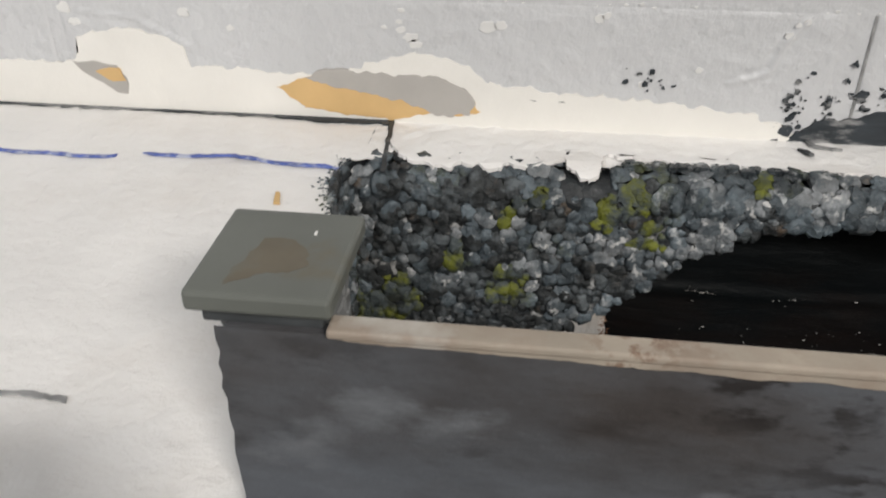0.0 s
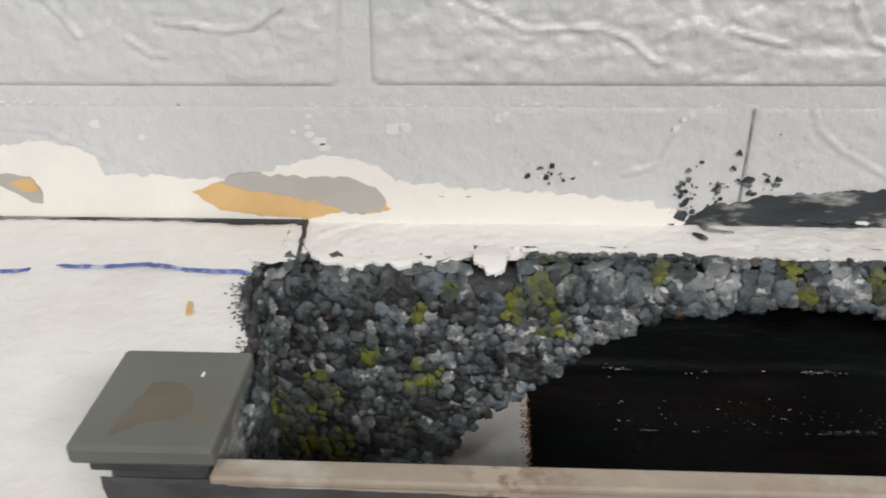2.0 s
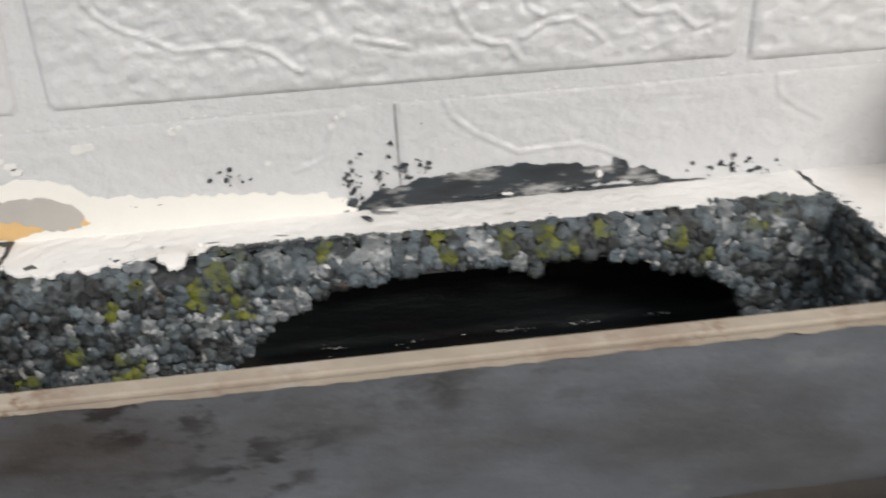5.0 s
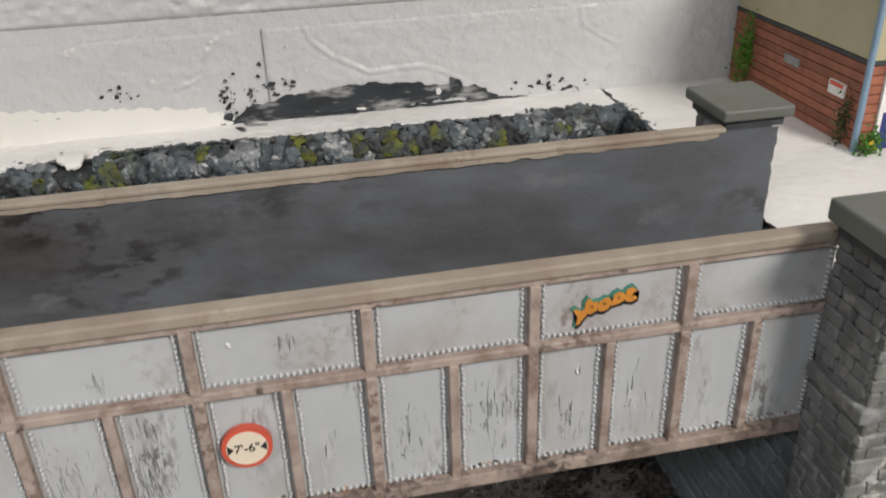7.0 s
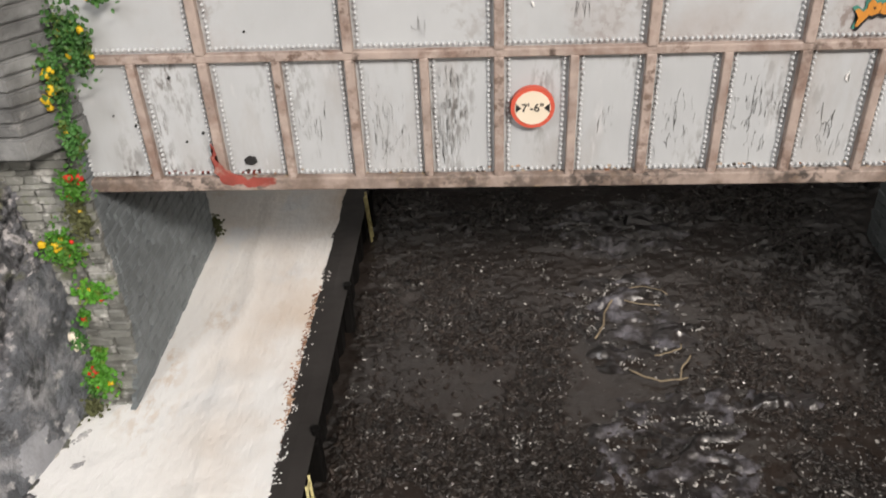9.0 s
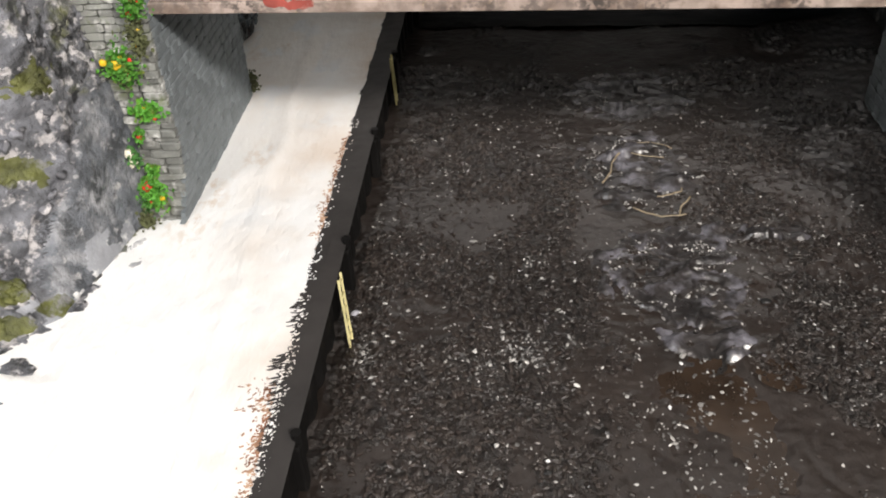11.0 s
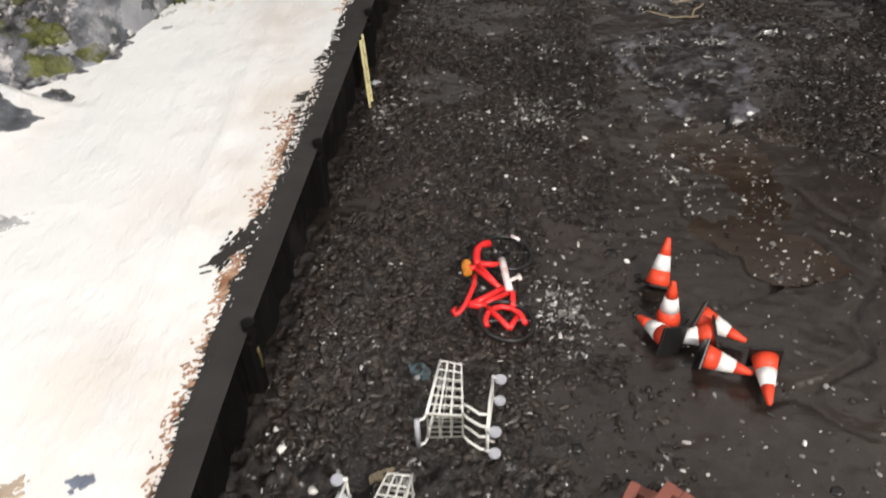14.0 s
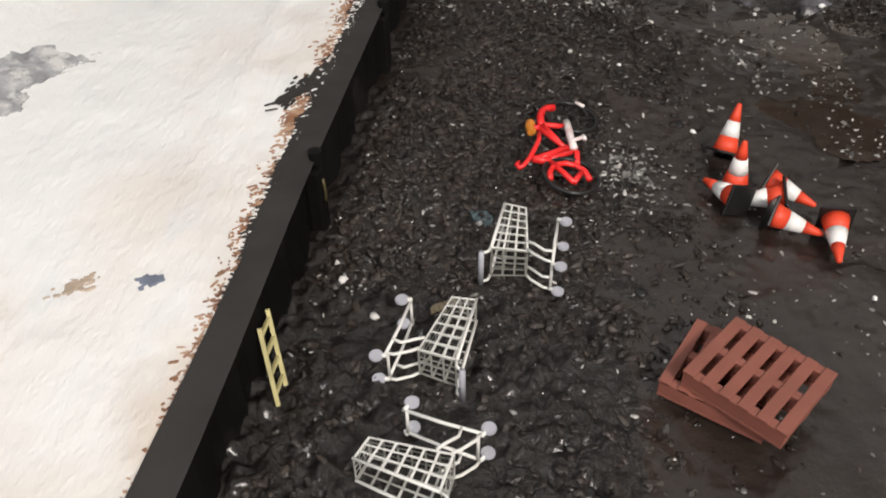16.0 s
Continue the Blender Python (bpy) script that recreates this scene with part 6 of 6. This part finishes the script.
def B(u, v, w=0.0):
    """From along, up and across the bicycle to its own frame (mm)."""
    return (-v, -u, w)


def bar(name, pts, r, m, parent, sides=8):
    bm = bmesh.new()
    tube(bm, pts, r, sides)
    return part(name, bm, m, parent, smooth=True)


def arc(c, r, a0, a1, n=14):
    return [B(c[0] + r * math.cos(math.radians(a0 + (a1 - a0) * i / n)), c[1] + r * math.sin(math.radians(a0 + (a1 - a0) * i / n))) for i in range(n + 1)]


for c, nm in (((-1.0, 0.9), "rear_wheel"), ((24.6, 0), "front_wheel")):
    bm = bmesh.new()
    tube(bm, arc(c, 6.6, 0, 345, 30), 0.55, 8, closed=True)
    w = part(nm, bm, M["rubber"], bike, smooth=True)
    bm = bmesh.new()
    tube(bm, [B(c[0], c[1], -0.8), B(c[0], c[1], 0.8)], 0.7, 8)
    part("hub", bm, M["rubber"], w)
    for i in range(6):
        a = math.radians(i * 60 + 15)
        bm = bmesh.new()
        tube(bm, [B(*c), B(c[0] + 6.4 * math.cos(a), c[1] + 6.4 * math.sin(a))], 0.12, 4)
        part("spoke", bm, M["rubber"], w)
bar("rear_mudguard", [B(-3.7, 5.6), B(-2.6, 7.4), B(-0.6, 8.5), B(1.6, 8.8), B(4.0, 8.6), B(5.9, 8.0)], 1.0, M["red"], bike)
bar("rear_stay", [B(5.9, 8.2, 0.2), B(5.2, 5.4, 0.2), B(4.6, 2.2, 0.2)], 0.75, M["red"], bike)
bar("seat_post", [B(7.6, 10.2), B(7.2, 8.6)], 0.8, M["red"], bike)
bm = bmesh.new()
tube(bm, [B(5.8, 11.0), B(7.4, 11.2), B(9.8, 10.4)], 1.15, 8)
part("saddle", bm, M["saddle"], bike, "amber saddle")
bar("seat_tube", [B(7.2, 9.0), B(13.6, 1.6)], 0.68, M["red"], bike)
bar("seat_stay", [B(6.2, 8.0, 0.3), B(9.0, 5.6, 0.3), B(12.0, 3.4, 0.3)], 0.6, M["red"], bike)
bar("top_tube", [B(20.7, 8.4), B(17.0, 4.8), B(13.3, 1.4)], 0.8, M["red"], bike)
bar("down_tube", [B(20.68, 6.1, 0.2), B(15.1, 0.3, 0.2)], 0.68, M["red"], bike)
bar("head_tube", [B(21.0, 9.4), B(20.6, 5.0)], 1.0, M["red"], bike)
bar("handlebar", [B(12.4, 8.8, 1.8), B(15.8, 8.7, 2.0), B(19.1, 9.4, 1.4), B(21.6, 10.2, 0.2), B(23.4, 11.2, -0.8), B(24.2, 12.0, -1.2), B(23.2, 12.8, -1.2), B(22.0, 12.4, -1.2)], 0.6, M["red"], bike)
bar("front_mudguard", [B(27.6, 4.6), B(25.4, 5.0), B(23.2, 4.6), B(21.2, 3.4), B(20.0, 1.4), B(20.0, -1.0), B(21.4, -3.2), B(24.6, -4.6)], 0.72, M["red"], bike)
bar("fork", [B(21.4, 4.8, 0.3), B(24.4, 1.8, 0.3), B(27.4, -0.8, 0.3)], 0.7, M["red"], bike)
bar("front_stay", [B(27.4, -0.8, 0.3), B(22.9, -2.4, 0.3)], 0.7, M["red"], bike)
bar("bottom_bracket", [B(13.4, 1.4), B(14.6, -1.2), B(19.4, -1.4)], 0.75, M["red"], bike)
bm = bmesh.new()
tube(bm, [B(3.4, 2.2, 1.0), B(6.6, 1.6, 1.1), B(9.4, 1.1, 1.2), B(12.4, 0.4, 1.1), B(14.6, -0.2, 1.0)], 0.95, 8)
part("chain_guard", bm, M["pearl"], bike, "pearly pink-white chain guard", smooth=True)
bar("crank", [B(12.4, 0.4, 1.8), B(10.4, -2.0, 2.0)], 0.5, M["pearl"], bike)
bar("pedal", [B(9.6, -2.0, 2.0), B(11.2, -2.6, 2.0)], 0.55, M["pearl"], bike)
bar("rear_reflector", [B(-7.6, 0.2, 0.6), B(-6.4, -2.2, 0.6)], 0.45, M["pearl"], bike)

# ---- shopping trolleys ----
trolley = thing("shopping_trolley", "white wire shopping trolley tipped on its side in the mud", "shopping trolley", group="shopping trolleys")


def grid_panel(name, corners, nu, nv, bar, thick, parent):
    """One moulded panel of square holes between four corners (mm): nu by nv openings, bars of the given width."""
    a, b, c, d = (Vector(p) for p in corners)
    wu = bar / max((b - a).length, (c - d).length)
    wv = bar / max((d - a).length, (c - b).length)

    def lines(n, w):
        out = []
        for i in range(n + 1):
            m = w / 2 + (1 - w) * i / n
            out += [m - w / 2, m + w / 2]
        return out
    us, vs = lines(nu, wu), lines(nv, wv)
    bm = bmesh.new()
    grid = [[bm.verts.new((a * (1 - u) * (1 - v) + b * u * (1 - v) + c * u * v + d * (1 - u) * v) * K) for u in us] for v in vs]
    for j in range(len(vs) - 1):
        for i in range(len(us) - 1):
            if i % 2 == 0 or j % 2 == 0:
                bm.faces.new((grid[j][i], grid[j][i + 1], grid[j + 1][i + 1], grid[j + 1][i]))
    bmesh.ops.solidify(bm, geom=list(bm.faces), thickness=thick * K)
    return part(name, bm, M["ivory"], parent)


def rod(name, pts, r, parent, m="ivory"):
    bm = bmesh.new()
    tube(bm, pts, r, 7)
    return part(name, bm, M[m], parent, smooth=True)


# local: x to the front, y across, z up; the castors turn at z = 0
BT, BB = 4.0, 3.5
FT, FB = 3.2, 2.9
XT0, XT1, ZT0, ZT1 = -4.6, 11.2, 13.9, 13.1
XB0, XB1, ZB0, ZB1 = -3.9, 10.8, 6.2, 8.2
for s in (-1, 1):
    grid_panel("basket_side", ((XB0, s * BB, ZB0), (XB1, s * FB, ZB1), (XT1, s * FT, ZT1), (XT0, s * BT, ZT0)), 6, 3, 0.48, 0.4, trolley)
grid_panel("basket_back", ((XB0, -BB, ZB0), (XB0, BB, ZB0), (XT0, BT, ZT0), (XT0, -BT, ZT0)), 4, 3, 0.45, 0.35, trolley)
grid_panel("basket_front", ((XB1, -FB, ZB1), (XB1, FB, ZB1), (XT1, FT, ZT1), (XT1, -FT, ZT1)), 4, 3, 0.45, 0.35, trolley)
grid_panel("basket_floor", ((XB0, -BB, ZB0), (XB1, -FB, ZB1), (XB1, FB, ZB1), (XB0, BB, ZB0)), 6, 4, 0.4, 0.35, trolley)
for s in (-1, 1):
    rod("rim_rail", [(XT0 - 0.2, s * BT, ZT0), ((XT0 + XT1) / 2, s * (BT + FT) / 2, (ZT0 + ZT1) / 2), (XT1, s * FT, ZT1)], 0.28, trolley)
    rod("chassis_rail", [(7.8, s * 3.0, 1.1), (0.5, s * 3.4, 1.3), (-6.6, s * 3.8, 1.1)], 0.32, trolley)
    rod("leg", [(-3.4, s * 3.6, 6.4), (-4.6, s * 3.7, 5.2), (-6.2, s * 3.8, 2.6), (-6.4, s * 3.8, 1.2)], 0.31, trolley)
    rod("leg", [(-0.8, s * 3.5, 6.6), (-1.6, s * 3.6, 5.2), (-3.2, s * 3.7, 3.0), (-3.0, s * 3.7, 1.2)], 0.31, trolley)
    rod("handle_arm", [(XT0, s * BT, ZT0), (-5.8, s * 4.0, 14.2), (-6.6, s * 4.0, 15.4)], 0.32, trolley)
    for x in (-7.0, 7.0):
        fork = rod("castor_fork", [(x + 0.4, s * 3.5, 1.4), (x + 0.1, s * 3.5, 0.4), (x - 0.2, s * 3.5, -0.4)], 0.42, trolley)
        bm = bmesh.new()
        bmesh.ops.create_cone(bm, cap_ends=True, segments=20, radius1=1.3 * K, radius2=1.3 * K, depth=0.8 * K, matrix=pose((x - 0.2) * K, s * 3.5 * K, -0.5 * K, 90, 0, 0))
        bmesh.ops.bevel(bm, geom=[e for e in bm.edges if len(e.link_faces) == 2 and e.calc_face_angle() > 1.2], offset=0.2 * K, segments=2, affect="EDGES")
        part("castor", bm, M["wheel"], trolley, "translucent lilac-grey castor", smooth=False)
rod("cross_bar", [(-6.0, -3.8, 1.2), (-6.0, 3.8, 1.2)], 0.3, trolley)
rod("cross_bar", [(7.0, -3.1, 1.2), (7.0, 3.1, 1.2)], 0.3, trolley)
rod("handle", [(-6.7, -4.4, 15.5), (-6.7, 4.4, 15.5)], 0.6, trolley, "wheel")


def tipped(x, y, z, front, up, tilt=0.0):
    """The pose of a trolley on its side: where its wheel base lies, its front and its upward direction in plan."""
    f = Vector((front[0], front[1], tilt)).normalized()
    u = Vector((up[0], up[1], 0))
    u = (u - f * u.dot(f)).normalized()
    w = u.cross(f)
    m = Matrix((f, w, u)).transposed().to_4x4()
    return Matrix.Translation((x * K, y * K, z * K)) @ m


trolley.matrix_basis = tipped(-2.4, -186.6, 5.0, (0.03, 1), (-1, 0.03))
copy_thing(trolley, tipped(-32.0, -214.6, 5.2, (0.15, 1), (1, -0.15), 0.05))
copy_thing(trolley, tipped(-18.8, -233.4, 5.0, (-0.97, 0.24), (-0.22, -1)))

# ---- pallets ----
pallet = thing("pallet", "reddish brown plastic pallet on top of another one", "pallet", group="pallets")
for i in range(6):
    x = -8.9 + 17.8 * i / 5
    boxes("top_board", M["terra"], pallet, (x - 1.12, x + 1.12, -9.1, 9.1, 3.3, 4.1), bevel=0.15)
for y in (-8.1, 0.0, 8.1):
    boxes("bearer", M["terra"], pallet, (-9.8, 9.8, y - (1.0 if y else 0.9), y + (1.0 if y else 0.9), 0.7, 3.85), bevel=0.15)
for y in (-7.8, 0, 7.8):
    boxes("bottom_board", M["terra"], pallet, (-9.8, 9.8, y - 1.3, y + 1.3, 0, 0.7), bevel=0.1)
for x in (-8.7, 0.0, 8.7):
    boxes("bottom_board", M["terra"], pallet, (x - 1.0, x + 1.0, -8.9, 8.9, 0.05, 0.65), bevel=0.1)
pallet.matrix_basis = pose(34.0 * K, -215.6 * K, 4.3 * K, 0, 0, -35.5)
tagged(copy_thing(pallet, pose(30.0 * K, -212.6 * K, 0.3 * K, 0, 0, -25.5)), "reddish brown plastic pallet lying on the mud under another")

# ---- flowers on the pillar ----


def plant(name, label, x, y, z, spread, tall, leaf, petals, seed, n=60):
    r = random.Random(seed)
    th = thing(name, label, "plant", group="flowering plants")
    vs, fs = [], []
    for i in range(int(n * 5.0)):
        c = Vector((x + r.gauss(0, spread * 0.52), y - abs(r.gauss(0, 1.6)), z + r.gauss(0, tall * 0.68)))
        a = Vector((r.uniform(-1, 1), r.uniform(-1.6, 0.2), r.uniform(-0.4, 1))).normalized()
        b = a.cross(Vector((r.uniform(-1, 1), r.uniform(-1, 1), r.uniform(-1, 1)))).normalized()
        d = a.cross(b)
        L = r.uniform(0.35, 0.95)
        k = len(vs)
        vs.append(tuple((c - a * L * 0.35) * K))
        vs += [tuple((c + (b * math.cos(j * 1.0472) + d * math.sin(j * 1.0472) * 0.75) * L) * K) for j in range(6)]
        fs += [(k, k + 1 + j, k + 1 + (j + 1) % 6) for j in range(6)]
    me = bpy.data.meshes.new("foliage")
    me.from_pydata(vs, [], fs)
    me.materials.append(M[leaf])
    new("foliage", me).parent = th
    bm = bmesh.new()
    tube(bm, [(x, y + 2.5, z - tall * 0.5), (x, y, z), (x + 0.5, y - 0.6, z + tall * 0.5)], 0.25, 5)
    part("stem", bm, M["leaf_dark"], th)
    for dx, dz, col, size in petals:
        ob = new("blossom", lump_mesh("blossom", M["petal_" + col], seed + dx, rough=0.3))
        size *= 1.4
        ob.matrix_basis = placed(x + dx, y - 1.6, z + dz, size, size * 0.7, size)
        ob.parent = th
    return th


plant("flowering_plant", "bushy dark green plant with small yellow flowers", -106.5, -3.0, 134, 4.2, 6.5, "leaf_dark", [(-1, -3.4, "yellow", 1.4), (3.4, 3, "yellow", 1.3), (-2.5, 2.4, "yellow", 1.2), (4.6, -4, "yellow", 1.0)], 1, 150)
plant("flowering_plant", "trailing green plant with yellow flowers", -112.0, -6, 125, 3.0, 6.0, "leaf_dark", [(-1.4, 1.8, "yellow", 2.0), (-0.2, 2.8, "yellow", 1.5), (-1.2, -2.4, "yellow", 2.2), (-3.4, -5.2, "yellow", 2.0), (-3.0, -7.2, "yellow", 1.4)], 2, 70)
plant("flowering_plant", "sparse moss and grass tuft on the string course", -97, -1.6, 144.5, 3.2, 1.2, "leaf_dark", [(-3, 0, "yellow", 1.0), (3, 0.4, "yellow", 0.8)], 3, 16)
plant("flowering_plant", "bright green plant with red flowers", -115.5, -6.5, 95, 3.6, 3.4, "leaf", [(-0.6, 2.4, "red", 1.9), (2.6, 2.4, "red", 1.5), (-1.8, -3.0, "red", 1.2), (2.0, 0.6, "red", 1.0)], 4, 60)
plant("flowering_plant", "bright green plant with amber flowers", -125.0, -6, 74, 5.0, 4.4, "leaf", [(-1.6, 0.8, "yellow", 2.6), (-5.4, 1.6, "yellow", 1.8), (2.0, -2.6, "red", 1.0), (3.6, 2.4, "red", 1.0), (0.8, 3.4, "yellow", 1.0)], 5, 110)
plant("flowering_plant", "low plant with yellow and red flowers", -121.0, -5, 57.5, 4.6, 2.4, "leaf", [(-3, 1.4, "yellow", 1.2), (-0.6, 1.0, "yellow", 1.2), (2.2, -2.4, "red", 1.0)], 6, 60)
plant("flowering_plant", "tiny plant with a red flower", -125.4, -6, 49, 1.6, 2.0, "leaf", [(0, -0.6, "red", 1.5)], 7, 16)
plant("flowering_plant", "small plant with white flowers", -129.0, -8, 41.5, 2.4, 3.0, "leaf_dark", [(-0.8, 1.6, "white", 2.6), (-0.6, -2.0, "white", 2.4)], 8, 40)
plant("flowering_plant", "bright green plant with red and amber flowers at the pillar foot", -123.0, -12.0, 30, 3.8, 4.6, "leaf", [(-1.6, 2.6, "red", 2.6), (2.4, -2.0, "yellow", 1.4), (-1.4, -3.4, "red", 1.2)], 9, 110)
plant("flowering_plant", "dark green trail of leaves on the string course", -110.5, -8.5, 110, 2.6, 4.6, "leaf_dark", [(-1, 2, "yellow", 0.8)], 21, 60)
plant("flowering_plant", "yellowish trail of leaves on the pillar", -117.5, -5.5, 84, 2.8, 4.6, "moss", [(1, 2, "yellow", 1.0), (-1, -3, "yellow", 0.8)], 22, 60)
plant("flowering_plant", "green sprig with red berries at the pillar foot", -128.5, -11.0, 24, 2.4, 3.2, "leaf_dark", [(-2.2, 0.6, "red", 0.9)], 23, 40)
plant("flowering_plant", "bright green sprig above the red flower", -122.6, -9.0, 37, 1.8, 1.6, "leaf", [], 24, 24)
plant("grass_tuft", "dull moss tuft at the abutment corner", -113.4, 84, 24, 2.4, 3.6, "moss", [], 10, 40)
plant("grass_tuft", "dull moss at the pillar foot", -127.0, -15.0, 20, 2.6, 2.6, "moss", [], 11, 50)

# ---- corner building on the east road ----
building = thing("corner_building", "red brick corner building with cream upper storey", "building")
BW = mat("red_brick_wall", (0.30, 0.105, 0.06), rough=0.75, var=0.3, scale=120, bump=0.4, bump_scale=300, stain=(0.20, 0.07, 0.045), stain_scale=60, stain_at=0.56)
boxes("wall", BW, building, (259.5, 400, 137.5, 243, 103, 140), bevel=0.3)
boxes("upper_wall", M["cream_band"], building, (259, 400, 137, 243, 141.6, 205), bevel=0.4)
boxes("band", M["slate_dark"], building, (258.6, 401, 136.6, 243, 140, 141.6))
for i in range(9):
    boxes("brick_course", M["brick"], building, (258.9, 260, 137.0, 243, 104 + i * 4.0, 107.5 + i * 4.0))
    boxes("brick_course", M["brick"], building, (260, 300, 136.9, 138, 104 + i * 4.0, 107.5 + i * 4.0))
bm = bmesh.new()
tube(bm, [(258.0, 136.4, 104), (258.0, 136.4, 150), (258.0, 136.4, 205)], 1.4, 10)
part("downpipe", bm, M["pipe_blue"], building, "pale blue downpipe")
door = boxes("door", M["door_blue"], building, (268, 282, 135.6, 137, 104, 120), bevel=0.3, label="dark blue panelled door")
boxes("door_frame", M["white"], building, (266, 268, 135.4, 137, 104, 139), (268, 282, 135.4, 137, 120, 139), bevel=0.2)
boxes("vent", M["scratch"], building, (258.2, 259.2, 184, 196, 126, 130), bevel=0.2)
board = boxes("notice_board", M["white"], building, (257.9, 259.2, 149, 160, 122.5, 128.5), bevel=0.2, label="white notice board with a red heading")
boxes("heading", M["sign_ring"], board, (257.7, 258.0, 150, 159, 126.4, 128.2))
plant("bush", "bright green creeper on the brick building", 256.5, 226, 123, 7, 12, "leaf", [], 12, 160)
plant("bush", "yellowish plant at the building corner", 262, 133, 108, 5, 5, "leaf", [(0, 1, "yellow", 1.6), (2, -2, "yellow", 1.4)], 13, 60)
plant("bush", "creeper climbing the brick wall", 257.5, 146, 115, 4, 9, "moss", [], 14, 60)
